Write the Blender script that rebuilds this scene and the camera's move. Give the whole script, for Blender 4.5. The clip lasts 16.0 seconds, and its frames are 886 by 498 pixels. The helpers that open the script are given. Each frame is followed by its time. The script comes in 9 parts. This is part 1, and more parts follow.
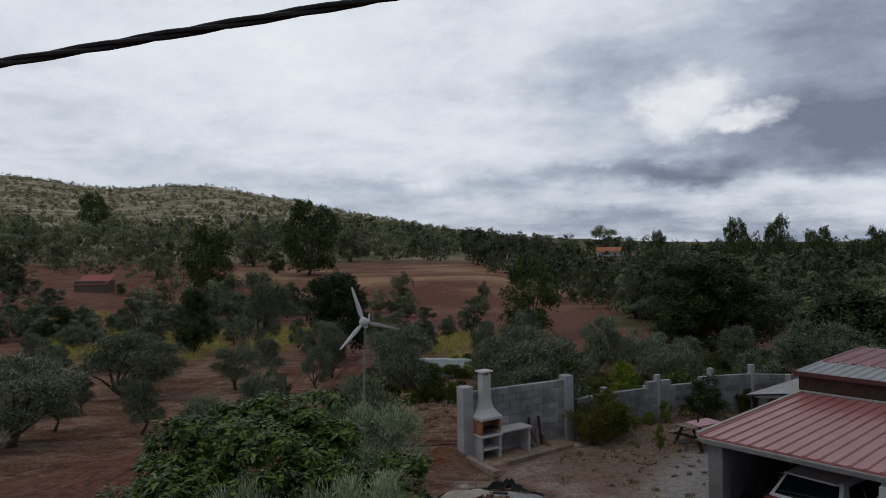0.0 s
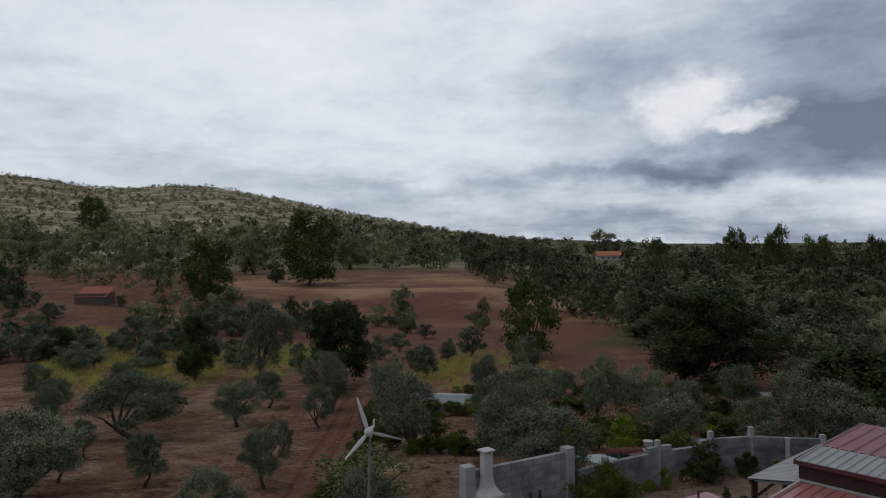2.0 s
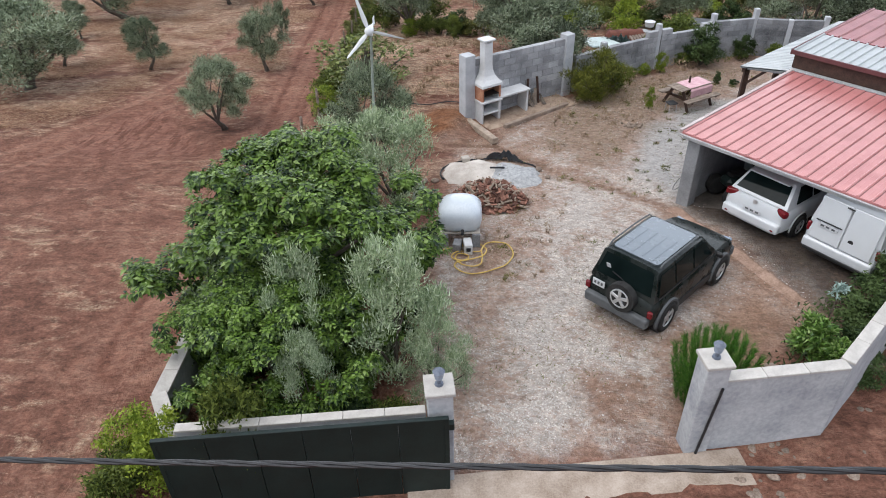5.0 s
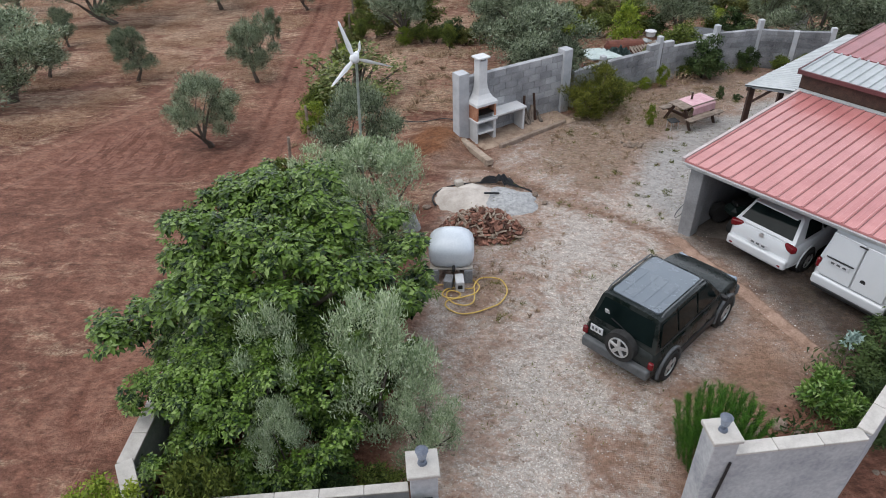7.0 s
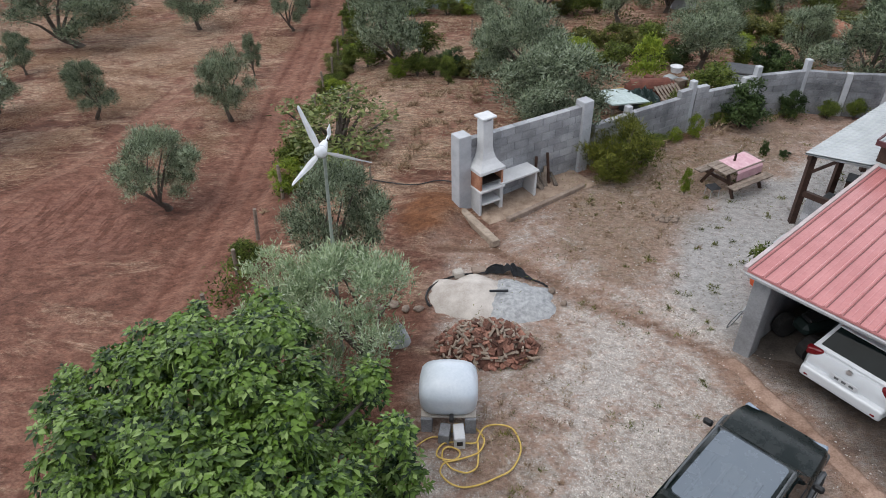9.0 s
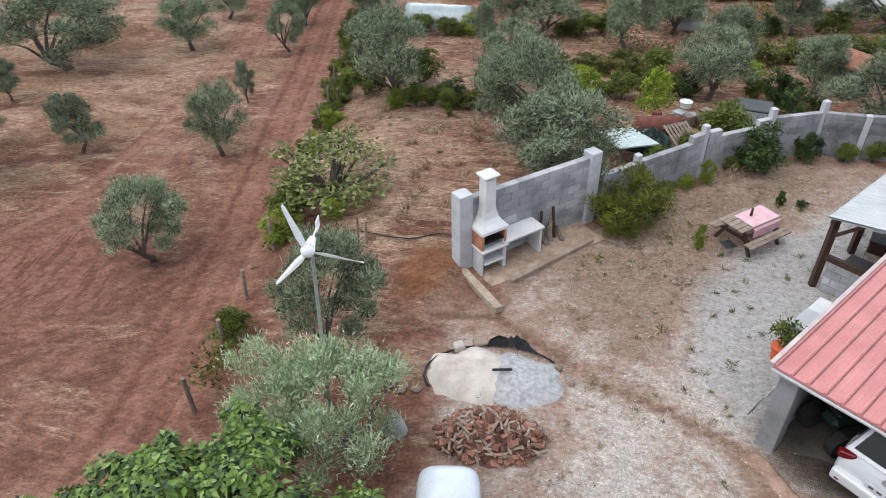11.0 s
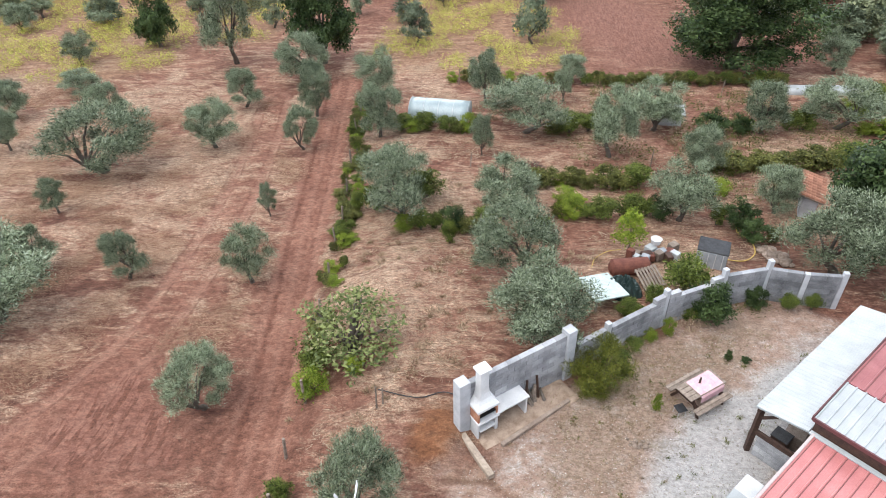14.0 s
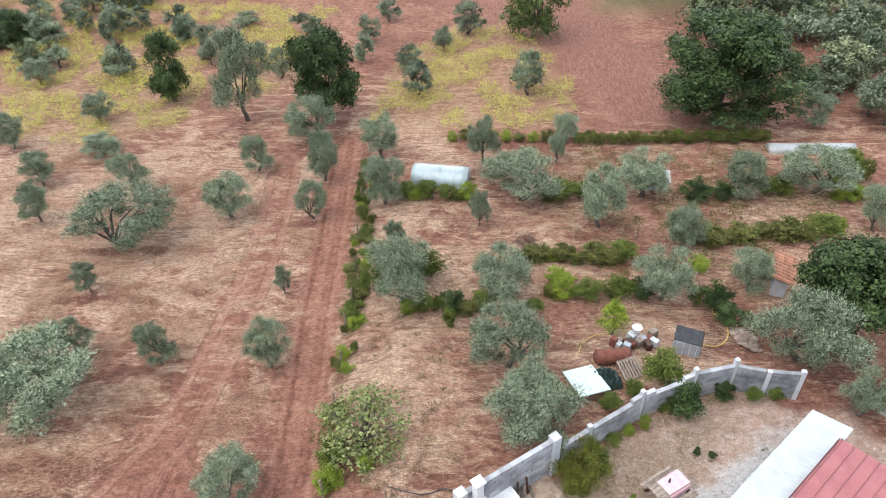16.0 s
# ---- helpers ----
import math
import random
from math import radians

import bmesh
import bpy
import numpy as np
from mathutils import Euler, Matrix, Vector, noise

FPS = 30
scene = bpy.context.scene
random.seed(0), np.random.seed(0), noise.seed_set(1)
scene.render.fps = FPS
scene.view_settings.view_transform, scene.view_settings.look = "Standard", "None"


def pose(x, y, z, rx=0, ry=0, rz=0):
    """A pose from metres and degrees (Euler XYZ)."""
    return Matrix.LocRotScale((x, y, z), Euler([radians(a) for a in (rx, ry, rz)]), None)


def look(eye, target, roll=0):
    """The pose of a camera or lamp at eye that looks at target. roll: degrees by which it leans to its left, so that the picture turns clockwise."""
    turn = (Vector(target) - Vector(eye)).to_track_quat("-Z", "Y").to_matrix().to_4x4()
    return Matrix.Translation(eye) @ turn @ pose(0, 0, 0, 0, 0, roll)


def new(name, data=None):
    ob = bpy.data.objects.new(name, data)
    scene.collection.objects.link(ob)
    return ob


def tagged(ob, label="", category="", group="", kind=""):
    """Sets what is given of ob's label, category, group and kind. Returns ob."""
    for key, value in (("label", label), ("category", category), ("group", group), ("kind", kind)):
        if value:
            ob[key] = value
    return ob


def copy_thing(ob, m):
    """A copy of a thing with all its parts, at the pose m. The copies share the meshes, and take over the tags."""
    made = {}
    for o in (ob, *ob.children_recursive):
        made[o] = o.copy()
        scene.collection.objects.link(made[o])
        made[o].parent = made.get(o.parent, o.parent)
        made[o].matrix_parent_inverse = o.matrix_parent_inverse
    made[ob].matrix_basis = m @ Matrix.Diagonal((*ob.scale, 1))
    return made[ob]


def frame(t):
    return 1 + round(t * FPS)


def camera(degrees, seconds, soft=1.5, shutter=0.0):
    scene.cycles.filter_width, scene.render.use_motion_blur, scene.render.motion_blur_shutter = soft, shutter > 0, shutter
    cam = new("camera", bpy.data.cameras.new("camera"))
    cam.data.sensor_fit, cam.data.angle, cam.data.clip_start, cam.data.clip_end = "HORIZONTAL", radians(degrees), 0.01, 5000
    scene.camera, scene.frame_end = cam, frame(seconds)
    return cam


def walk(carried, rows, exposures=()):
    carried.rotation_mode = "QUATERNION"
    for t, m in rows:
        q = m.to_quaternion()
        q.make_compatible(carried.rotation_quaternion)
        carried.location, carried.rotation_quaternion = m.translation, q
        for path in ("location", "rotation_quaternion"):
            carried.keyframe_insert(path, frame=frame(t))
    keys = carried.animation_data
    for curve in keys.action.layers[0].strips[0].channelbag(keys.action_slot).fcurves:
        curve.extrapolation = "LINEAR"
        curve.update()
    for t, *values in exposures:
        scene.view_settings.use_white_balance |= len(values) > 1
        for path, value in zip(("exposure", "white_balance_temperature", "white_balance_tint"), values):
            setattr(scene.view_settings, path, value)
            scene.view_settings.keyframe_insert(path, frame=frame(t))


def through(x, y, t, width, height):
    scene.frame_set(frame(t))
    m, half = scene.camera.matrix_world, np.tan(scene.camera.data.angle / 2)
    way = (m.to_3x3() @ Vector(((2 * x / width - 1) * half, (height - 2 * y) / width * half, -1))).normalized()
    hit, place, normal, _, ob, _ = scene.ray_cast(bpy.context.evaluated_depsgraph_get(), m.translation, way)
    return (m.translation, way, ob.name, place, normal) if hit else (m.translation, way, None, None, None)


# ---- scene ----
cam = camera(66.0, 16.0, 0.95)
PATH = [
    (0, (0.777, 2.321, 6.851), (0.63, 4.316, 6.848), -1.0),
    (0.5, (0.755, 2.26, 7.138), (0.608, 4.255, 7.135), -1.0),
    (1, (0.796, 2.24, 7.819), (0.649, 4.235, 7.816), -1.0),
    (1.3, (0.811, 2.166, 8.391), (0.662, 4.16, 8.385), -0.9),
    (1.5, (0.729, 2.186, 8.631), (0.583, 4.181, 8.629), -0.9),
    (2, (0.705, 2.163, 9.48), (0.56, 4.158, 9.475), -0.8),
    (2.5, (0.703, 2.174, 9.947), (0.557, 4.169, 9.943), -0.8),
    (3, (0.698, 2.181, 9.936), (0.553, 4.17, 9.779), -0.9),
    (3.3, (0.789, 2.196, 9.915), (0.629, 4.151, 9.523), -0.9),
    (3.5, (0.678, 2.309, 9.96), (0.531, 4.227, 9.411), -1.1),
    (3.8, (0.602, 2.4, 9.984), (0.458, 4.236, 9.204), -1.1),
    (4, (0.615, 2.415, 10.001), (0.477, 4.171, 9.053), -1.2),
    (4.2, (0.585, 2.348, 10.003), (0.452, 4.01, 8.898), -1.2),
    (6.3, (0.71, 2.629, 10.579), (0.581, 4.24, 9.401), -1.3),
    (6.5, (0.731, 2.795, 10.532), (0.6, 4.41, 9.359), -1.3),
    (7, (0.76, 3.608, 10.529), (0.629, 5.222, 9.355), -1.4),
    (7.5, (0.789, 4.661, 10.496), (0.657, 6.274, 9.32), -1.4),
    (8, (0.725, 5.861, 10.529), (0.594, 7.474, 9.353), -1.3),
    (8.5, (0.627, 7.065, 10.527), (0.496, 8.676, 9.349), -1.3),
    (9, (0.538, 8.087, 10.479), (0.409, 9.699, 9.303), -1.2),
    (9.2, (0.487, 8.448, 10.501), (0.358, 10.055, 9.318), -1.1),
    (11.3, (0.418, 9.958, 11.611), (0.291, 11.567, 10.431), -1.0),
    (11.5, (0.424, 9.96, 12.011), (0.295, 11.569, 10.83), -1.1),
    (12, (0.363, 9.993, 13.189), (0.235, 11.597, 12.001), -1.1),
    (12.5, (0.326, 9.956, 14.297), (0.2, 11.558, 13.107), -1.0),
    (13, (0.338, 10.027, 15.559), (0.213, 11.623, 14.361), -1.0),
    (13.5, (0.346, 10.13, 16.909), (0.222, 11.721, 15.703), -1.0),
    (14, (0.402, 10.243, 18.232), (0.277, 11.828, 17.019), -1.2),
    (14.5, (0.491, 10.415, 19.867), (0.362, 11.991, 18.643), -1.5),
    (15, (0.522, 10.58, 21.725), (0.39, 12.148, 20.49), -1.8),
    (15.5, (0.626, 10.826, 23.57), (0.491, 12.386, 22.326), -2.0),
    (16, (0.662, 10.898, 24.091), (0.526, 12.456, 22.845), -2.1),
]
EXPOSURES = [(0.0, -0.70), (2.95, -0.70), (3.3, 0.0), (3.6, 0.9), (4.1, 1.58), (6.4, 1.33), (9.2, 1.25), (11.4, 1.70), (13.0, 1.95), (16.0, 2.13)]
walk(cam, [(t, look(eye, target, roll)) for t, eye, target, roll in PATH], EXPOSURES)

# ---- light ----
world = bpy.data.worlds.new("world")
scene.world = world
world.use_nodes = True


def build_sky():
    """An overcast sky: cloud layers over a clear sky, thinner and brighter towards the left."""
    nt = world.node_tree
    nt.nodes.clear()
    N, L = nt.nodes.new, nt.links.new
    out, bg = N("ShaderNodeOutputWorld"), N("ShaderNodeBackground")
    sky = N("ShaderNodeTexSky")
    sky.sky_type, sky.sun_disc = "NISHITA", False
    sky.sun_elevation, sky.sun_rotation = radians(64), radians(-125)
    dim = N("ShaderNodeVectorMath")
    dim.operation = "SCALE"
    dim.inputs["Scale"].default_value = 0.09
    L(sky.outputs[0], dim.inputs[0])
    co = N("ShaderNodeTexCoord")
    sep = N("ShaderNodeSeparateXYZ")
    L(co.outputs["Generated"], sep.inputs[0])

    def m(op, a, b=None, clamp=False):
        n = N("ShaderNodeMath")
        n.operation, n.use_clamp = op, clamp
        for i, v in enumerate((a, b)):
            if v is None:
                continue
            if isinstance(v, (int, float)):
                n.inputs[i].default_value = v
            else:
                L(v, n.inputs[i])
        return n.outputs[0]

    x, y, z = sep.outputs
    up = m("MAXIMUM", z, 0.0)

    def cloud(scale, detail, offset, rough=0.55, tall=2.3, distort=0.4):
        n = N("ShaderNodeTexNoise")
        n.inputs["Scale"].default_value, n.inputs["Detail"].default_value = scale, detail
        n.inputs["Roughness"].default_value, n.inputs["Distortion"].default_value = rough, distort
        mp = N("ShaderNodeMapping")
        mp.inputs["Scale"].default_value, mp.inputs["Location"].default_value = (1, 1, tall), offset
        L(co.outputs["Generated"], mp.inputs[0])
        L(mp.outputs[0], n.inputs["Vector"])
        return n.outputs["Fac"]

    # directions bent by a coarse noise, so that the cloud masses get ragged edges
    wx = m("ADD", x, m("ADD", m("MULTIPLY", m("SUBTRACT", cloud(3.5, 6, (2, 9, 1), 0.6, 1.6, 0.0), 0.5), 0.26), m("MULTIPLY", m("SUBTRACT", cloud(13, 6, (6, 4, 2), 0.65, 1.6, 0.0), 0.5), 0.09)))
    wz = m("ADD", z, m("ADD", m("MULTIPLY", m("SUBTRACT", cloud(4.0, 6, (8, 1, 5), 0.6, 1.6, 0.0), 0.5), 0.12), m("MULTIPLY", m("SUBTRACT", cloud(15, 6, (1, 7, 3), 0.65, 1.6, 0.0), 0.5), 0.05)))

    def bell(cx, sx, cz, sz):
        """A soft mass of cloud round an azimuth and height, 1 in its middle."""
        u, v = m("DIVIDE", m("SUBTRACT", wx, cx), sx), m("DIVIDE", m("SUBTRACT", wz, cz), sz)
        return m("POWER", 2.718, m("MULTIPLY", m("ADD", m("MULTIPLY", u, u), m("MULTIPLY", v, v)), -1.0))

    # the deck seen in perspective: coordinates on a flat sheet of cloud
    flat = N("ShaderNodeCombineXYZ")
    deckz = m("ADD", up, 0.10)
    L(m("DIVIDE", x, deckz), flat.inputs[0])
    L(m("DIVIDE", y, deckz), flat.inputs[1])
    sheet = N("ShaderNodeTexNoise")
    for key, value in (("Scale", 1.15), ("Detail", 10), ("Roughness", 0.60), ("Distortion", 0.5)):
        sheet.inputs[key].default_value = value
    L(flat.outputs[0], sheet.inputs["Vector"])
    rolls = m("MULTIPLY", m("SUBTRACT", sheet.outputs["Fac"], 0.5), 0.42)
    body = m("ADD", m("ADD", 0.70, rolls), m("ADD", m("MULTIPLY", m("SUBTRACT", cloud(3.0, 7, (3.1, 7.7, 0), 0.55, 2.2, 0.2), 0.5), 0.55), m("MULTIPLY", m("SUBTRACT", cloud(11, 9, (1.3, 2.2, 0), 0.6, 2.0, 0.0), 0.5), 0.38)))
    for cx, sx, cz, sz, amp in ((0.47, 0.22, 0.130, 0.060, -0.50), (0.48, 0.24, 0.26, 0.10, -0.42), (0.24, 0.14, 0.094, 0.022, -0.34), (-0.08, 0.28, 0.085, 0.024, -0.26), (0.15, 0.10, 0.24, 0.05, -0.22),
                                (0.47, 0.15, 0.072, 0.016, 0.10), (0.30, 0.45, 0.022, 0.026, -0.30), (0.48, 0.26, 0.004, 0.018, -0.20), (-0.25, 0.30, 0.05, 0.03, -0.10), (-0.50, 0.20, 0.11, 0.03, -0.10)):
        body = m("ADD", body, m("MULTIPLY", bell(cx, sx, cz, sz), amp))
    ramp = N("ShaderNodeValToRGB")
    r = ramp.color_ramp
    r.elements[0].position, r.elements[0].color = 0.12, (0.16, 0.19, 0.26, 1)
    r.elements[1].position, r.elements[1].color = 0.86, (0.84, 0.875, 0.925, 1)
    for at, c in ((0.32, (0.315, 0.36, 0.455)), (0.50, (0.515, 0.565, 0.65)), (0.68, (0.725, 0.765, 0.825))):
        e = r.elements.new(at)
        e.color = (*c, 1)
    L(body, ramp.inputs[0])
    # one bright heap cloud
    puff = m("MAXIMUM", bell(0.262, 0.065, 0.190, 0.042), m("MULTIPLY", bell(0.34, 0.075, 0.172, 0.020), 0.85))
    lit = N("ShaderNodeValToRGB")
    lit.color_ramp.elements[0].position, lit.color_ramp.elements[1].position = 0.22, 0.72
    L(puff, lit.inputs[0])
    white = N("ShaderNodeMixRGB")
    L(m("MULTIPLY", lit.outputs[0], m("ADD", m("MULTIPLY", cloud(16, 7, (7, 3, 1), 0.6, 1.5, 0.0), 1.0), 0.3), True), white.inputs[0])
    L(ramp.outputs[0], white.inputs[1])
    white.inputs[2].default_value = (0.86, 0.88, 0.91, 1)
    # the deck grows thicker overhead
    thick = N("ShaderNodeValToRGB")
    t = thick.color_ramp
    t.elements[0].position, t.elements[0].color = 0.36, (1, 1, 1, 1)
    t.elements[1].position, t.elements[1].color = 0.60, (0.255, 0.263, 0.28, 1)
    # it is thickest above and behind, and thins out ahead
    L(m("ADD", up, m("MULTIPLY", m("MAXIMUM", m("SUBTRACT", 0.72, y), 0.0), 0.45)), thick.inputs[0])
    deck = N("ShaderNodeMixRGB")
    deck.blend_type = "MULTIPLY"
    deck.inputs[0].default_value = 1.0
    L(white.outputs[0], deck.inputs[1])
    L(thick.outputs[0], deck.inputs[2])
    mix = N("ShaderNodeMixRGB")
    mix.inputs[0].default_value = 0.06
    L(deck.outputs[0], mix.inputs[1])
    L(dim.outputs[0], mix.inputs[2])
    L(mix.outputs[0], bg.inputs[0])
    bg.inputs[1].default_value = 1.62
    L(bg.outputs[0], out.inputs[0])


build_sky()
sun = new("sun", bpy.data.lights.new("sun", "SUN"))
sun.data.energy, sun.data.angle, sun.data.color = 0.85, radians(60), (1.0, 0.975, 0.94)
sun.matrix_world = look((-11, -8, 28), (0, 0, 0))


# ---- building helpers ----
rng = np.random.default_rng(7)


def mesh_of(bm, name):
    me = bpy.data.meshes.new(name)
    bm.to_mesh(me)
    bm.free()
    return me


def thing(name, at, label, category, group="", kind="", rz=0.0):
    """An Empty at the base of a thing made of parts."""
    ob = new(name)
    ob.empty_display_size = 0.1
    ob.matrix_basis = pose(*at, 0, 0, rz)
    return tagged(ob, label, category, group, kind)


def solid(name, bm, material, label="", category="", group="", kind="", at=None):
    """A thing of one mesh."""
    me = bm if isinstance(bm, bpy.types.Mesh) else mesh_of(bm, name)
    if not me.materials:
        me.materials.append(material)
    ob = new(name, me)
    if at is not None:
        ob.matrix_basis = at
    return tagged(ob, label, category, group, kind)


def part(name, bm, material, parent, label="", at=None):
    """One mesh under a thing or under a part."""
    me = bm if isinstance(bm, bpy.types.Mesh) else mesh_of(bm, name)
    if not me.materials:
        me.materials.append(material)
    ob = new(name, me)
    ob.parent = parent
    if at is not None:
        ob.matrix_basis = at
    return tagged(ob, label)


def box(bm, x, y, z, sx, sy, sz, rz=0.0, bevel=0.0, rx=0.0, ry=0.0, seg=1):
    """A box centred at x, y, z."""
    m = pose(x, y, z, rx, ry, rz) @ Matrix.Diagonal((sx, sy, sz, 1))
    geo = bmesh.ops.create_cube(bm, size=1, matrix=m)
    if bevel:
        edges = list({e for v in geo["verts"] for e in v.link_edges})
        bmesh.ops.bevel(bm, geom=edges, offset=bevel, segments=seg, profile=0.5, affect="EDGES")
    return bm


def bx(x, y, z, sx, sy, sz, rz=0.0, bevel=0.0, rx=0.0, ry=0.0):
    return box(bmesh.new(), x, y, z, sx, sy, sz, rz, bevel, rx, ry)


def rod(bm, a, b, r0, r1=None, n=8, caps=True):
    """A round bar from a to b."""
    a, b = Vector(a), Vector(b)
    r1 = r0 if r1 is None else r1
    q = (b - a).to_track_quat("Z", "Y").to_matrix().to_4x4()
    m = Matrix.Translation((a + b) / 2) @ q
    bmesh.ops.create_cone(bm, cap_ends=caps, segments=n, radius1=r0, radius2=r1, depth=(b - a).length, matrix=m)
    return bm


def tube(bm, pts, radii, n=8, close=False):
    """A round tube along points."""
    pts = [Vector(p) for p in pts]
    rings = []
    k = len(pts)
    side = None
    for i, p in enumerate(pts):
        t = (pts[(i + 1) % k] - pts[i - 1]) if close else pts[min(i + 1, k - 1)] - pts[max(i - 1, 0)]
        t = t.normalized()
        ref = side if side is not None else (Vector((0, 0, 1)) if abs(t.z) < 0.9 else Vector((1, 0, 0)))
        u = (ref - t * ref.dot(t)).normalized()
        side = u
        v = t.cross(u)
        r = radii[i] if hasattr(radii, "__len__") else radii
        rings.append([bm.verts.new(p + (u * math.cos(2 * math.pi * j / n) + v * math.sin(2 * math.pi * j / n)) * r) for j in range(n)])
    for i in range(k if close else k - 1):
        a, b = rings[i], rings[(i + 1) % k]
        for j in range(n):
            bm.faces.new((a[j], a[(j + 1) % n], b[(j + 1) % n], b[j]))
    if not close:
        bm.faces.new(rings[0][::-1])
        bm.faces.new(rings[-1])
    return bm


def prism(bm, outline, y0, y1, axis="y"):
    """Extrudes an outline of (a, b) pairs: (x, z) along y, or (x, y) along z."""
    def at(a, b, c):
        return (a, c, b) if axis == "y" else (a, b, c)
    lo = [bm.verts.new(at(a, b, y0)) for a, b in outline]
    hi = [bm.verts.new(at(a, b, y1)) for a, b in outline]
    k = len(outline)
    bm.faces.new(lo)
    bm.faces.new(hi[::-1])
    for i in range(k):
        bm.faces.new((lo[i], hi[i], hi[(i + 1) % k], lo[(i + 1) % k]))
    bmesh.ops.recalc_face_normals(bm, faces=bm.faces)
    return bm


def smooth_shade(ob, on=True):
    for p in ob.data.polygons:
        p.use_smooth = on
    return ob


def raw_mesh(name, verts, faces):
    me = bpy.data.meshes.new(name)
    me.from_pydata(verts.tolist() if hasattr(verts, "tolist") else verts, [], faces.tolist() if hasattr(faces, "tolist") else faces)
    me.update()
    return me


# ---- terrain ----
LEFT = [(-3000, 3.0), (-60, 0.9), (4, 0.55), (12, 0.4), (16, 0.1), (20, -0.35), (25.5, -1.0), (33.4, -1.72), (46, -2.5), (64, -2.9), (90, -3.5), (125, -4.4), (4000, -4.4)]
RIGHT = [(-3000, 3.0), (-60, 1.0), (4, 0.8), (9, 0.68), (13, 0.5), (16, 0.38), (20, 0.08), (24, 0), (28, 0), (32.5, -0.2), (36, -1.1), (45, -1.9), (55, -2.6), (69, -3.1), (90, -3.6), (125, -4.4), (4000, -4.4)]
RIDGE = [(-3, 0.02), (-1.4, 0.11), (-0.8, 0.126), (-0.723, 0.119), (-0.607, 0.099), (-0.557, 0.095), (-0.483, 0.099), (-0.416, 0.096), (-0.367, 0.086), (-0.309, 0.073), (-0.234, 0.056), (-0.151, 0.040), (-0.077, 0.026), (0.016, 0.012), (0.1, 0.008), (0.25, 0.0), (0.5, -0.006), (3, -0.006)]


def sstep(a, b, x):
    u = np.clip((np.asarray(x, float) - a) / (b - a), 0, 1)
    return u * u * (3 - 2 * u)


def table(rows, x):
    return np.interp(x, [a for a, _ in rows], [b for _, b in rows])


def terrain(x, y):
    """Height of the ground, for numbers or arrays."""
    x, y = np.asarray(x, float), np.asarray(y, float)
    w = sstep(-8, -3, x)
    z = table(LEFT, y) * (1 - w) + table(RIGHT, y) * w
    a = x / np.maximum(y, 1.0)
    far = y > 60
    lf = sstep(0.42, 0.6, -a)
    mid = sstep(-0.16, 0.02, -a)
    z2 = z + lf * 4.2 * sstep(75, 120, y) + (1 - lf) * mid * 5.0 * sstep(126, 150, y) + lf * 1.5 * sstep(126, 150, y) + mid * 2.0 * sstep(150, 190, y)
    u = np.clip((y - 190) / 810, 0, 1) ** 1.2
    z2 = z2 * (1 - u) + (table(RIDGE, a) * 1000 + 10) * u
    return np.where(far, z2, z)


def gz(x, y):
    return float(terrain(x, y))


# ---- materials ----
def shader(name, rough=0.8, metal=0.0, spec=0.35):
    mat = bpy.data.materials.new(name)
    mat.use_nodes = True
    nt = mat.node_tree
    bsdf = nt.nodes["Principled BSDF"]
    bsdf.inputs["Roughness"].default_value, bsdf.inputs["Metallic"].default_value = rough, metal
    bsdf.inputs["Specular IOR Level"].default_value = spec
    return mat, nt, bsdf


def noise_node(nt, scale, detail=6, rough=0.6, coord="Object", stretch=(1, 1, 1), distort=0.0):
    if coord == "Position":
        src = nt.nodes.new("ShaderNodeNewGeometry").outputs["Position"]
    else:
        src = nt.nodes.new("ShaderNodeTexCoord").outputs[coord]
    mp = nt.nodes.new("ShaderNodeMapping")
    mp.inputs["Scale"].default_value = stretch
    nt.links.new(src, mp.inputs[0])
    n = nt.nodes.new("ShaderNodeTexNoise")
    for k, v in (("Scale", scale), ("Detail", detail), ("Roughness", rough), ("Distortion", distort)):
        n.inputs[k].default_value = v
    nt.links.new(mp.outputs[0], n.inputs["Vector"])
    return n.outputs["Fac"]


def ramp_node(nt, fac, stops):
    r = nt.nodes.new("ShaderNodeValToRGB")
    el = r.color_ramp.elements
    while len(el) < len(stops):
        el.new(0.5)
    for e, (p, c) in zip(el, stops):
        e.position, e.color = p, (*c, 1) if len(c) == 3 else c
    nt.links.new(fac, r.inputs[0])
    return r.outputs["Color"]


def mix_node(nt, fac, a, b, mode="MIX"):
    m = nt.nodes.new("ShaderNodeMixRGB")
    m.blend_type = mode
    for i, v in enumerate((fac, a, b)):
        if isinstance(v, (int, float)):
            m.inputs[i].default_value = v
        elif isinstance(v, tuple):
            m.inputs[i].default_value = (*v, 1)
        else:
            nt.links.new(v, m.inputs[i])
    return m.outputs[0]


def math_node(nt, op, a, b=0.0, clamp=False):
    m = nt.nodes.new("ShaderNodeMath")
    m.operation, m.use_clamp = op, clamp
    for i, v in enumerate((a, b)):
        if isinstance(v, (int, float)):
            m.inputs[i].default_value = v
        else:
            nt.links.new(v, m.inputs[i])
    return m.outputs[0]


def bump(nt, bsdf, fac, strength, dist):
    b = nt.nodes.new("ShaderNodeBump")
    b.inputs["Strength"].default_value, b.inputs["Distance"].default_value = strength, dist
    nt.links.new(fac, b.inputs["Height"])
    nt.links.new(b.outputs[0], bsdf.inputs["Normal"])


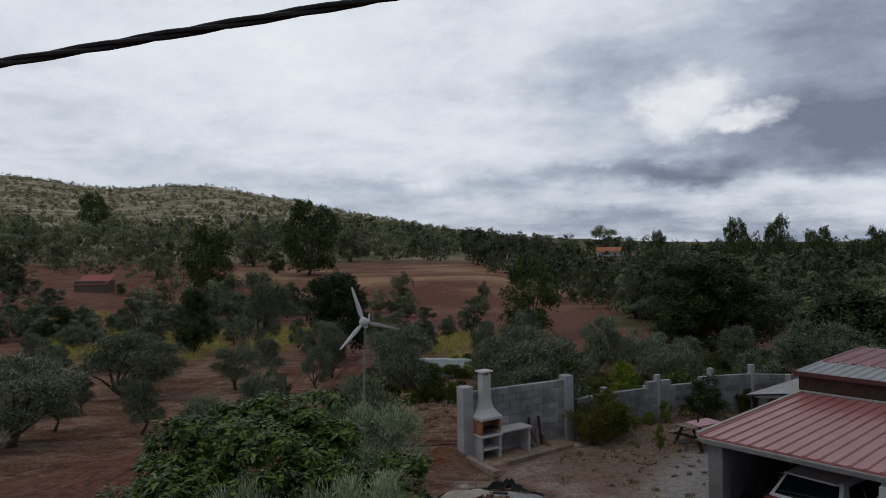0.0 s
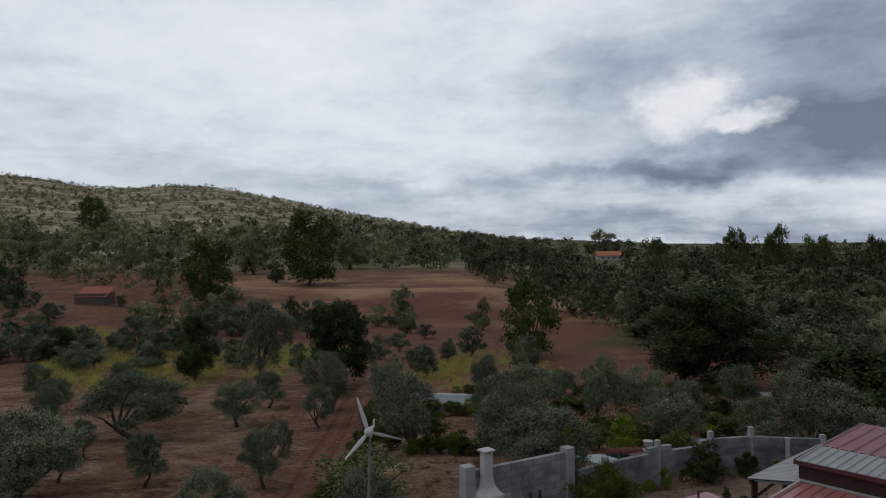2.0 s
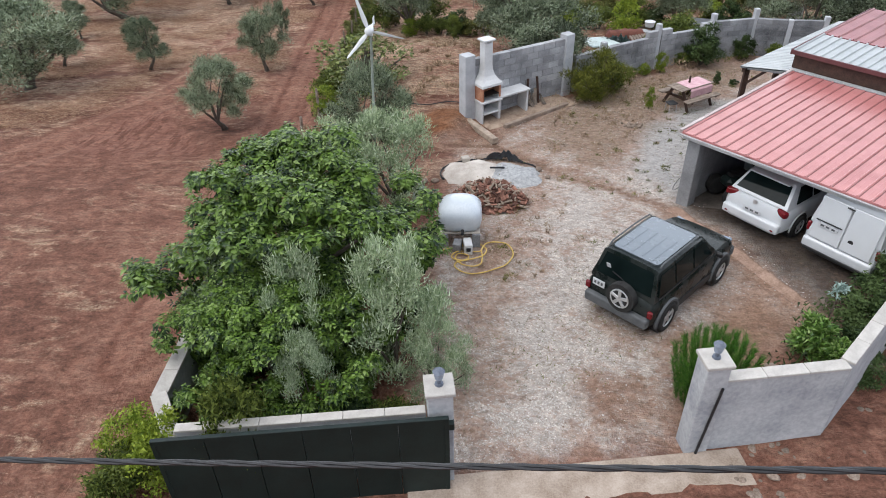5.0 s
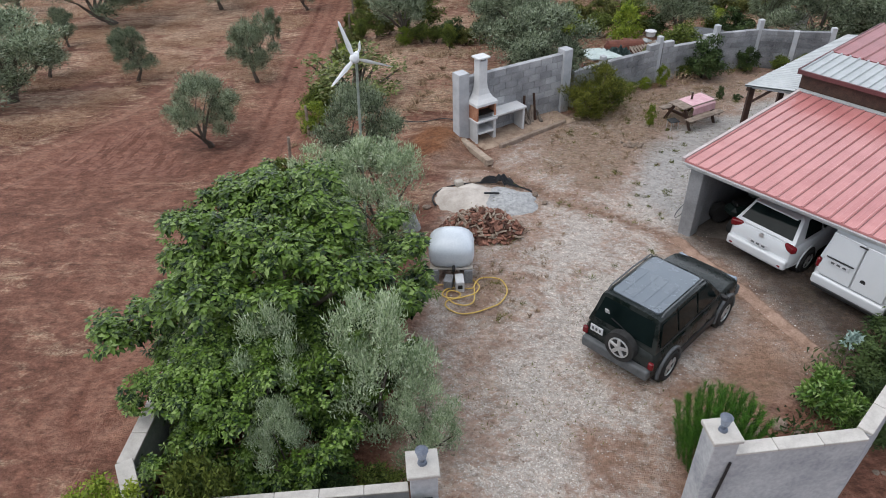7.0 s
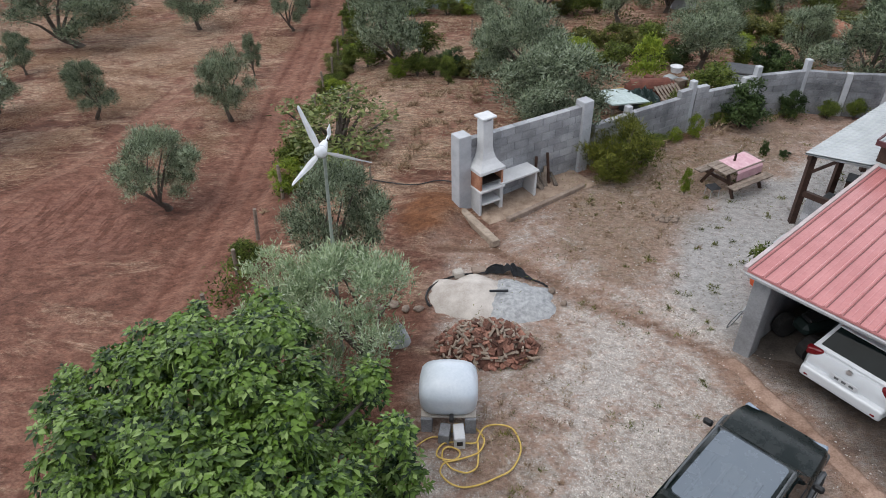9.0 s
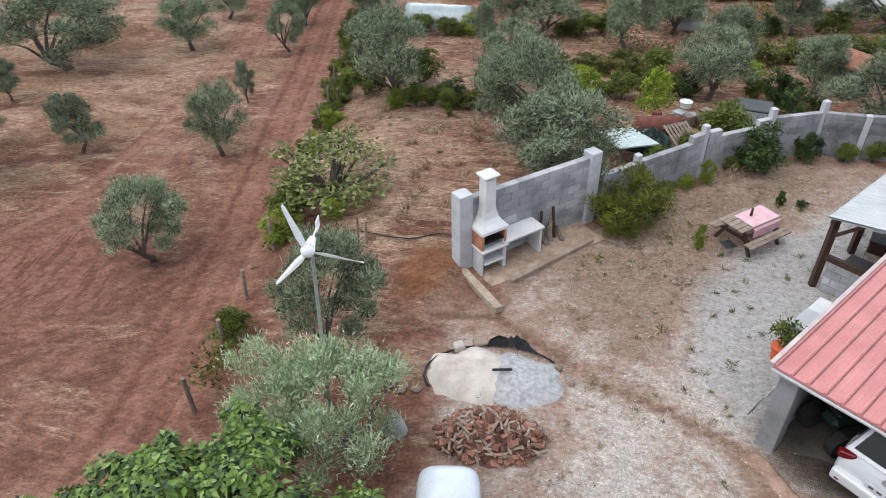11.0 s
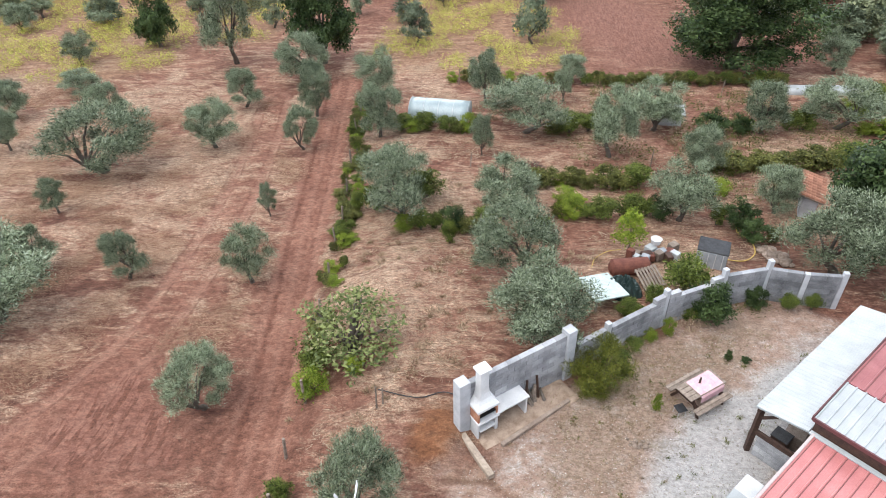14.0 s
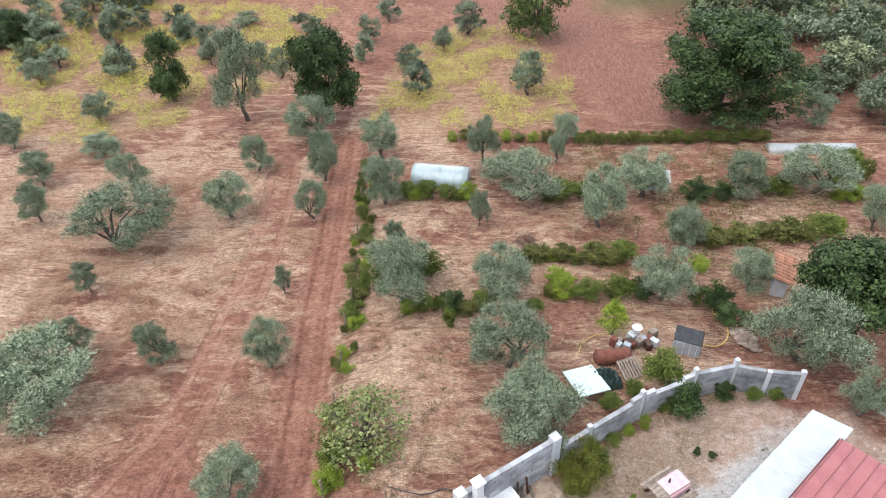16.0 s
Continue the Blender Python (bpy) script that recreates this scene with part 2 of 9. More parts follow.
def random_fac(nt, island=False):
    if island:
        return nt.nodes.new("ShaderNodeNewGeometry").outputs["Random Per Island"]
    return nt.nodes.new("ShaderNodeObjectInfo").outputs["Random"]


def plain(name, dark, light, rough=0.8, scale=6.0, fine=60.0, metal=0.0, relief=0.3, dist=0.004, spec=0.35, coord="Object", vary=0.0, coat=0.0):
    """A surface with broad and fine variation between two colours."""
    mat, nt, bsdf = shader(name, rough, metal, spec)
    big, small = noise_node(nt, scale, 6, 0.6, coord), noise_node(nt, fine, 4, 0.6, coord)
    both = math_node(nt, "ADD", math_node(nt, "MULTIPLY", big, 0.65), math_node(nt, "MULTIPLY", small, 0.35))
    col = ramp_node(nt, both, [(0.36, dark), (0.64, light)])
    if vary:
        k = math_node(nt, "ADD", math_node(nt, "MULTIPLY", random_fac(nt), 2 * vary), 1 - vary)
        g = nt.nodes.new("ShaderNodeCombineXYZ")
        for i in range(3):
            nt.links.new(k, g.inputs[i])
        col = mix_node(nt, 1.0, col, g.outputs[0], "MULTIPLY")
    nt.links.new(col, bsdf.inputs["Base Color"])
    if coat:
        bsdf.inputs["Coat Weight"].default_value, bsdf.inputs["Coat Roughness"].default_value = coat, 0.05
    if relief:
        bump(nt, bsdf, both, relief, dist)
    return mat


def leaf_material(name, dark, light, rough=0.55, spec=0.16, patch=1.2, back=None, through=0.14, single=0.62, gain=0.95):
    """Leaves: colour by leaf and by clump, some light coming through; back: colour of the paler leaves."""
    mat, nt, bsdf = shader(name, rough, 0, spec)
    one = random_fac(nt, True)
    # dark clump tones also put the shade inside crowns into the leaf colour
    clump = noise_node(nt, patch, 2, 0.5, "Position")
    tone = math_node(nt, "ADD", math_node(nt, "MULTIPLY", one, single), math_node(nt, "ADD", math_node(nt, "MULTIPLY", math_node(nt, "SUBTRACT", clump, 0.5), gain), 0.5 - single / 2), True)
    col = ramp_node(nt, tone, [(0.22, dark), (0.80, light)])
    if back:
        pale = ramp_node(nt, math_node(nt, "FRACT", math_node(nt, "MULTIPLY", one, 7.31)), [(0.82, (0, 0, 0)), (0.88, (1, 1, 1))])
        col = mix_node(nt, pale, col, back)
    tree = math_node(nt, "ADD", math_node(nt, "MULTIPLY", random_fac(nt), 0.3), 0.85)
    g = nt.nodes.new("ShaderNodeCombineXYZ")
    for i in range(3):
        nt.links.new(tree, g.inputs[i])
    col = mix_node(nt, 1.0, col, g.outputs[0], "MULTIPLY")
    nt.links.new(col, bsdf.inputs["Base Color"])
    tr = nt.nodes.new("ShaderNodeBsdfTranslucent")
    nt.links.new(col, tr.inputs[0])
    ms = nt.nodes.new("ShaderNodeMixShader")
    ms.inputs[0].default_value = through
    nt.links.new(bsdf.outputs[0], ms.inputs[1])
    nt.links.new(tr.outputs[0], ms.inputs[2])
    nt.links.new(ms.outputs[0], nt.nodes["Material Output"].inputs["Surface"])
    return mat


M_OLIVE = leaf_material("olive_leaf", (0.024, 0.037, 0.017), (0.315, 0.375, 0.238), back=(0.36, 0.41, 0.30), patch=3.4, through=0.04)
M_BROAD = leaf_material("broad_leaf", (0.008, 0.027, 0.005), (0.136, 0.230, 0.033), rough=0.42, spec=0.26, back=(0.21, 0.30, 0.085), patch=2.6, through=0.1)
M_FAROLIVE = leaf_material("far_olive_leaf", (0.034, 0.05, 0.028), (0.25, 0.295, 0.19), patch=0.5, single=0.36, gain=1.3)
M_SILVER = leaf_material("silvery_olive_leaf", (0.16, 0.225, 0.115), (0.46, 0.54, 0.34), back=(0.52, 0.58, 0.43), patch=2.2)
M_DARKLEAF = leaf_material("dark_leaf", (0.011, 0.025, 0.008), (0.088, 0.130, 0.044), rough=0.5, single=0.42, gain=1.25)
# leaf colours hold the light: cloud-shadowed woods darker, the sunlit slope paler
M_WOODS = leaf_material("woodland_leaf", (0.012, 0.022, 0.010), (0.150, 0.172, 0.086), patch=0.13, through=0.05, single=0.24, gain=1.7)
M_HILLWOOD = leaf_material("lit_slope_leaf", (0.05, 0.07, 0.034), (0.36, 0.39, 0.22), patch=0.16, single=0.26, gain=1.6)
M_PINE = leaf_material("pine_needle", (0.03, 0.055, 0.015), (0.13, 0.17, 0.055), patch=0.6)
M_SHRUB = leaf_material("shrub_leaf", (0.025, 0.042, 0.008), (0.185, 0.225, 0.048), patch=2.2)
M_YELLOW = leaf_material("yellow_leaf", (0.28, 0.30, 0.06), (0.72, 0.68, 0.17), patch=0.8)
M_LIME = leaf_material("lime_leaf", (0.10, 0.15, 0.018), (0.28, 0.34, 0.045), patch=2.0)
M_FIG = leaf_material("fig_leaf", (0.06, 0.08, 0.026), (0.21, 0.24, 0.085), patch=1.8, back=(0.22, 0.20, 0.10))
M_RUST = leaf_material("vine_leaf", (0.05, 0.06, 0.018), (0.18, 0.18, 0.05), patch=1.2)
# hill scrub made paler to stand for sun on the hillside
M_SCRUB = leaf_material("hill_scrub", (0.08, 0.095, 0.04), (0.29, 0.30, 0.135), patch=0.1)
M_DRYGRASS = leaf_material("dry_grass", (0.26, 0.17, 0.11), (0.54, 0.42, 0.30), patch=0.8)
M_STRAW = leaf_material("straw_stalk", (0.19, 0.10, 0.064), (0.50, 0.335, 0.225), patch=0.6)
M_DEADWEED = leaf_material("dead_weed", (0.15, 0.10, 0.062), (0.42, 0.31, 0.205), patch=1.0)
M_BARK = plain("bark", (0.05, 0.04, 0.032), (0.17, 0.14, 0.115), 0.95, 3, 30, relief=1.0, dist=0.02)
M_BLOCK = plain("concrete_block", (0.155, 0.158, 0.168), (0.44, 0.443, 0.456), 0.92, 0.9, 40, relief=0.6, vary=0.17, coord="Position")
M_BLACKBLOCK = plain("blackened_block", (0.045, 0.048, 0.055), (0.36, 0.365, 0.38), 0.92, 0.8, 40, relief=0.6, vary=0.2, coord="Position")
M_MORTAR = plain("mortar", (0.17, 0.17, 0.17), (0.27, 0.27, 0.27), 0.95, 4, 80, relief=0.6)
M_RENDER = plain("cement_render", (0.34, 0.35, 0.37), (0.50, 0.51, 0.53), 0.9, 2.2, 50, relief=0.3)
M_WHITE = plain("white_paint", (0.48, 0.485, 0.495), (0.66, 0.66, 0.66), 0.75, 1.6, 30, relief=0.25)
M_GATEWALL = plain("stained_white_render", (0.27, 0.28, 0.30), (0.50, 0.505, 0.51), 0.85, 1.1, 14, relief=0.4)
M_STONECAP = plain("stone_coping", (0.36, 0.335, 0.31), (0.50, 0.475, 0.44), 0.85, 4, 60, relief=0.4, vary=0.08)
M_OLDRED = plain("old_red_sheet", (0.23, 0.075, 0.076), (0.33, 0.125, 0.125), 0.4, 1.2, 25, relief=0.05, spec=0.4)
M_REDROOF = plain("red_sheet", (0.39, 0.14, 0.135), (0.51, 0.215, 0.205), 0.3, 1.2, 25, relief=0.05, spec=0.5)
M_DARKRED = plain("dark_red_sheet", (0.08, 0.026, 0.028), (0.13, 0.045, 0.047), 0.5, 2, 30, relief=0.05, spec=0.5)
M_WHITESHEET = plain("white_sheet", (0.31, 0.33, 0.335), (0.41, 0.43, 0.435), 0.4, 1.5, 30, relief=0.05, spec=0.5)
M_GALV = plain("galvanised", (0.42, 0.43, 0.44), (0.58, 0.59, 0.60), 0.5, 5, 60, metal=0.4, relief=0.1)
M_BROWNWOOD = plain("dark_timber", (0.03, 0.016, 0.012), (0.075, 0.04, 0.028), 0.6, 5, 40, relief=0.3)
M_TIMBER = plain("weathered_timber", (0.22, 0.17, 0.13), (0.42, 0.34, 0.27), 0.85, 6, 50, relief=0.5)
M_BLACKLID = plain("dark_lid", (0.02, 0.02, 0.021), (0.05, 0.05, 0.052), 0.6, 5, 40, relief=0.2)
M_OLDWOOD = plain("grey_timber", (0.12, 0.09, 0.07), (0.27, 0.22, 0.18), 0.9, 6, 50, relief=0.5, vary=0.2)


# ---- ground ----
def seg_dist(px, py, pts):
    """Distance from points to a line of points."""
    best = np.full(np.shape(px), 1e9)
    for (x0, y0), (x1, y1) in zip(pts[:-1], pts[1:]):
        dx, dy = x1 - x0, y1 - y0
        u = np.clip(((px - x0) * dx + (py - y0) * dy) / (dx * dx + dy * dy), 0, 1)
        best = np.minimum(best, np.hypot(px - x0 - u * dx, py - y0 - u * dy))
    return best


def side_dist(px, py, pts):
    """Distance from points to a line of points, negative on its left."""
    best, sign = np.full(np.shape(px), 1e9), np.ones(np.shape(px))
    for (x0, y0), (x1, y1) in zip(pts[:-1], pts[1:]):
        dx, dy = x1 - x0, y1 - y0
        u = np.clip(((px - x0) * dx + (py - y0) * dy) / (dx * dx + dy * dy), 0, 1)
        d = np.hypot(px - x0 - u * dx, py - y0 - u * dy)
        closer = d < best
        sign = np.where(closer, np.where((px - x0) * dy - (py - y0) * dx > 0, 1.0, -1.0), sign)
        best = np.minimum(best, d)
    return best * sign


def inside(px, py, poly):
    """Signed-ish distance: positive inside the polygon."""
    r = np.zeros(np.shape(px), bool)
    k = len(poly)
    for i in range(k):
        (x0, y0), (x1, y1) = poly[i], poly[(i + 1) % k]
        if y0 == y1:
            continue
        cross = ((y0 > py) != (y1 > py)) & (px < (x1 - x0) * (py - y0) / (y1 - y0) + x0)
        r ^= cross
    d = seg_dist(px, py, list(poly) + [poly[0]])
    return np.where(r, d, -d)


def fractal(x, y, scale, seed=0.0):
    out = np.empty(len(x))
    for i in range(len(x)):
        out[i] = noise.fractal(Vector((x[i] * scale, y[i] * scale, seed)), 1.0, 2.0, 4)
    return out


YARD = [(-0.6, 22.6), (-0.7, 17), (-0.6, 9.2), (3.9, 10.1), (4.6, 11.5), (7.4, 13.2), (9.2, 14.6), (14, 12), (22, 22), (16, 30.5), (14, 30.4), (11.8, 31.5), (10, 31.3), (7.2, 29.4), (4.6, 27.6), (3.2, 26.2)]
GREY = [(1.5, 21.5), (0.9, 17.5), (0.9, 9.3), (3.9, 10.1), (7.2, 13.4), (10.5, 15.0), (10, 22), (9.5, 23.5), (15.5, 29), (14, 30), (11.5, 27.2), (8.2, 23.6), (4.8, 21.9)]
TRACK_A = [(-19.5, 15.0), (-16.6, 20.5), (-14.4, 25.6), (-13.4, 28.8), (-13.25, 33.0), (-13.2, 38.0), (-13.5, 44.0), (-14.3, 51.0), (-14.9, 55.0)]
TRACK_B = [(-6.4, 12.0), (-6.6, 16.0), (-6.85, 21.0), (-7.25, 26.3), (-7.8, 30.5), (-8.6, 36.5), (-9.4, 44.7), (-10.1, 51.3), (-10.7, 58.0)]
TURN_ARC = [(-20.0, 22.6), (-16.0, 21.9), (-13.0, 22.0), (-10.9, 22.3), (-9.6, 22.9), (-8.6, 24.4), (-8.1, 26.5)]
TURNED = [(-13.6, 27.6), (-12.3, 27.4), (-9.4, 23.5), (-10.2, 22.6), (-13.5, 22.5), (-14.9, 24.6)]
DARKROWS = [[(-21.5, 31.0), (-19.9, 32.2), (-17.0, 32.8), (-14.3, 32.4)], [(-24, 38.2), (-21, 38.6), (-18.5, 38.2)], [(-22, 26.2), (-18.5, 27.0), (-15.5, 26.8)], [(-26, 43.0), (-20, 43.4)], [(-13.5, 46.6), (-10.5, 46.8)], [(-12.0, 24.9), (-10.6, 26.2), (-9.0, 25.4)], [(-10.9, 23.9), (-9.8, 23.1)]]
# dark soil patches; the shade lying there is part of their colour
SHADED_SOIL = [[(10.9, 33.6), (13.4, 33.4), (15.2, 37.6), (13.4, 40.2), (11.8, 37.0)], [(14.6, 31.6), (17.0, 30.4), (19.2, 33.0), (17.0, 35.2), (14.8, 33.6)]]
LANE = [(5.0, 20.8), (5.9, 19.6), (8.5, 22.0), (9.6, 23.7), (14.5, 28.6), (13.4, 29.6), (9.4, 26.6), (7.4, 25.6), (5.7, 23.4)]
DRYPATCH = [(2.3, 24.6), (3.4, 26.0), (7.0, 28.6), (9.5, 30.0), (11.5, 30.6), (9.0, 27.4), (6.9, 25.8), (5.9, 24.0), (5.2, 22.2), (3.9, 20.9), (2.7, 22.2)]
WHEELWAY = [(1.9, 8.0), (2.2, 11.0), (2.6, 14.0), (3.4, 17.0), (5.2, 19.6), (7.0, 22.0)]
DITCH = [(-0.8, 22.4), (0.7, 22.5), (2.0, 21.3), (3.0, 20.4), (4.2, 19.7), (5.6, 18.6)]
REDSPOT = [(4.1, 10.4), (6.0, 12.2), (7.2, 13.5), (6.6, 14.6), (5.2, 13.4), (4.2, 12.0)]
PLOT_L = [(-39, 57), (-30, 55.5), (-24.5, 62), (-29, 81), (-44, 88), (-58, 87)]
PLOT_M = [(-24, 66), (-18, 66), (-19, 82), (-28, 85)]
PLOT_R = [(-10, 60.5), (-2, 59.5), (8, 60), (7.6, 69), (5.5, 80), (-2, 87), (-9, 74.5)]
PLOT_U = [(-60, 88), (-20, 84), (-16, 90), (-62, 98)]


def spaced(a, b, step, grow, far):
    """Even steps from a to b, then growing ones out to -far and far."""
    mid = np.arange(a, b + 1e-6, step)
    hi, lo, d = [b], [a], step
    while hi[-1] < far:
        d *= grow
        hi.append(hi[-1] + d)
    d = step
    while lo[-1] > -far:
        d *= grow
        lo.append(lo[-1] - d)
    return np.concatenate([lo[:0:-1], mid, hi[1:]])


def ground_mesh():
    xs, ys = spaced(-20, 15, 0.21, 1.06, 3600), spaced(9, 42, 0.21, 1.055, 4200)
    gx, gy = np.meshgrid(xs, ys)
    nx, ny = len(xs), len(ys)
    x, y = gx.ravel(), gy.ravel()
    z = terrain(x, y)
    f1, f2, f3 = fractal(x, y, 0.16, 1.0), fractal(x, y, 0.9, 5.0), fractal(x, y, 0.012, 9.0)
    yard = inside(x, y, YARD)
    yardm = sstep(-0.5, 0.6, yard + 0.5 * f2)
    grey = 0.38 + 0.24 * sstep(-0.8, 0.9, inside(x, y, GREY) + 1.4 * f1 + 0.5 * f2)
    grey += 0.42 * sstep(-0.7, 0.6, inside(x, y, LANE) + 0.5 * f2) + 0.36 * sstep(1.7, 0.4, seg_dist(x, y, WHEELWAY) + 0.6 * f2) + 0.2 * sstep(13, 10, y)
    grey += 0.32 * sstep(1.1, 0.2, np.hypot(x - 2.3, y - 22.9) - 0.6 + 0.5 * f2) + 0.25 * sstep(1.6, 0.4, np.hypot(x - 3.2, y - 18.4) - 0.4 + 0.6 * f2)
    grey -= 0.26 * sstep(20.5, 23.0, y + f1) * (1 - sstep(-0.7, 0.6, inside(x, y, LANE) + 0.5 * f2)) + 0.2 * sstep(1.6, 0.4, np.hypot(x - 0.6, (y - 18.2) * 0.7) + 0.6 * f2)
    dry = sstep(-0.6, 0.7, inside(x, y, DRYPATCH) + 0.7 * f2 + 0.4 * f1)
    dry = np.maximum(dry, 0.5 * sstep(0.6, 0.1, np.hypot(x - 1.0, y - 15.6) - 0.5 + 0.6 * f2))
    redspot = sstep(-0.5, 0.4, inside(x, y, REDSPOT) + 0.5 * f2)
    redspot = np.maximum(redspot, sstep(1.5, 0.5, np.hypot((x + 0.5) * 0.8, y - 23.2) + 0.5 * f2))
    ditch = np.minimum(seg_dist(x, y, DITCH), 3)
    redspot = np.maximum(redspot, 0.55 * sstep(0.34, 0.12, ditch + 0.14 * f2))
    redspot = np.maximum(redspot, 0.85 * sstep(0.55, 0.1, seg_dist(x, y, [(5.4, 18.6), (6.3, 16.6), (7.25, 14.3)]) + 0.25 * f2))
    redspot = np.maximum(redspot, 0.75 * sstep(1.5, 0.3, np.hypot(x - 6.7, (y - 13.5) * 1.1) + 0.6 * f2))
    redspot = np.maximum(redspot, 0.6 * sstep(0.9, 0.2, np.hypot(x - 3.0, y - 11.2) + 0.6 * f2))
    # dark earth by the carport and in the bed, their shade included
    shaded_earth = sstep(-0.3, 0.9, inside(x, y, [(5.9, 18.8), (6.5, 17.3), (7.3, 15.6), (8.0, 14.0), (9.0, 13.2), (13.5, 15), (20, 20), (12, 24), (6.6, 19.6)]) + 0.3 + 0.5 * f2)
    shaded_earth = np.maximum(shaded_earth, sstep(-0.2, 0.5, inside(x, y, [(6.2, 11.7), (7.6, 12.0), (11.2, 15.9), (10.2, 16.5), (7.7, 14.7), (6.5, 13.1)]) + 0.3 * f2))
    grey = np.clip(grey - 0.42 * dry, 0, 1) * (1 - 0.92 * redspot) * yardm
    near = sstep(90, 40, y)
    ta, tb = np.clip(side_dist(x, y, TRACK_A), -6, 6), np.clip(side_dist(x, y, TRACK_B), -6, 6)
    arc = np.minimum(np.abs(side_dist(x, y, TURN_ARC)), 6)
    rut = np.zeros_like(x)
    for d, offs in ((ta, (-0.85, 0.85)), (tb, (-0.75, 0.35))):
        for o in offs:
            rut = np.maximum(rut, sstep(0.36, 0.1, np.abs(d - o)))
    rut *= sstep(60, 54, y)
    turned = sstep(-0.4, 0.5, inside(x, y, TURNED) + 0.5 * f2)
    spoil = sstep(1.5, 0.6, np.hypot((x + 0.95) / 0.85, (y - 24.1) / 1.15) + 0.45 * f2)
    streak = np.zeros_like(x)
    for line in DARKROWS:
        streak = np.maximum(streak, sstep(0.55, 0.12, seg_dist(x, y, line) + 0.3 * f2))
    for poly in SHADED_SOIL:
        streak = np.maximum(streak, sstep(-0.5, 0.6, inside(x, y, poly) + 0.6 * f2))
    bare = np.maximum(sstep(1.5, 0.8, np.abs(tb) + 0.3 * f2), 0.55 * sstep(1.6, 0.6, np.abs(ta) + 0.7 * f2))
    bare = np.maximum(np.maximum(bare, turned), 0.6 * sstep(0.7, 0.2, arc))
    z += near * (1 - yardm) * (0.10 * f1 + 0.045 * f2) - rut * 0.06 * near - 0.05 * streak * near + yardm * 0.015 * f2
    # spoil heap beside the barbecue, shallow ditch across the yard, dug hollow in the field
    z += 0.5 * np.exp(-(((x + 0.95) / 0.75) ** 2 + ((y - 24.1) / 1.0) ** 2)) * (0.8 + 0.35 * f2)
    z -= 0.07 * np.exp(-(ditch / 0.22) ** 2)
    z -= 0.25 * np.exp(-(((x + 11.8) / 1.9) ** 2 + ((y - 24.6) / 1.6) ** 2))
    z += np.where(y > 260, 1.0, 0.0) * np.clip((y - 260) / 300, 0, 1) * 1.6 * f3
    z[(y > 1500)] -= (y[(y > 1500)] - 1500) * 0.035 * sstep(-0.2, 0.4, -(x / np.maximum(y, 1))[(y > 1500)])
    idx = np.arange(nx * ny).reshape(ny, nx)
    faces = np.stack([idx[:-1, :-1], idx[:-1, 1:], idx[1:, 1:], idx[1:, :-1]], -1).reshape(-1, 4)
    me = raw_mesh("ground", np.stack([x, y, z], -1), faces)
    a = x / np.maximum(y, 1)
    plots = np.zeros_like(x)
    for poly in (PLOT_L, PLOT_M, PLOT_R, PLOT_U):
        plots = np.maximum(plots, sstep(-0.6, 1.0, inside(x, y, poly) + 1.0 * f1))
    redfield = sstep(-1, 3, inside(x, y, [(8.2, 69), (9.2, 60), (19.5, 60.6), (13, 90), (30, 135), (2, 185), (-70, 185), (-62, 122), (-12, 100), (-2, 86)]))
    hill = sstep(170, 260, y) * sstep(0.12, -0.02, a)
    scrub = np.clip(sstep(190, 230, y) + sstep(0.0, 0.1, a) * sstep(84, 96, y) * (1 - redfield), 0, 1)
    straw = np.clip(near * (1 - yardm) * (0.72 + 0.5 * f1 + 0.5 * f2) * (1 - 0.92 * bare) * (1 - 0.7 * streak) * np.maximum(0.22 + 0.78 * sstep(24, 34, y), 0.75 * sstep(-14.0, -17.5, x)), 0, 1) * sstep(-1.0, -6.0, x) + np.clip(0.46 + 0.5 * f1 + 0.3 * f2, 0, 1) * near * (1 - yardm) * sstep(-6, -2.5, x) * sstep(16, 21, y)
    for name, values in (("gravel", grey - 0.1 * yardm), ("lane", sstep(-0.6, 0.5, inside(x, y, LANE) + 0.5 * f2) * yardm), ("track_a", np.where(y > 58, 6.0, ta)), ("track_b", np.where(y > 60, 6.0, tb)), ("arc", arc), ("ditch", ditch), ("spoil", spoil), ("turned", turned), ("streak", streak), ("shaded_earth", shaded_earth * yardm), ("dry", dry * yardm), ("redspot", redspot * yardm), ("yard", yardm), ("straw", straw), ("bare", bare), ("scrub", scrub), ("hill", hill), ("plots", plots), ("stubble", sstep(112, 140, y)), ("redfield", redfield)):
        at = me.attributes.new(name, "FLOAT", "POINT")
        at.data.foreach_set("value", values.astype(np.float32))
    me.polygons.foreach_set("use_smooth", np.ones(len(me.polygons), bool))
    return me


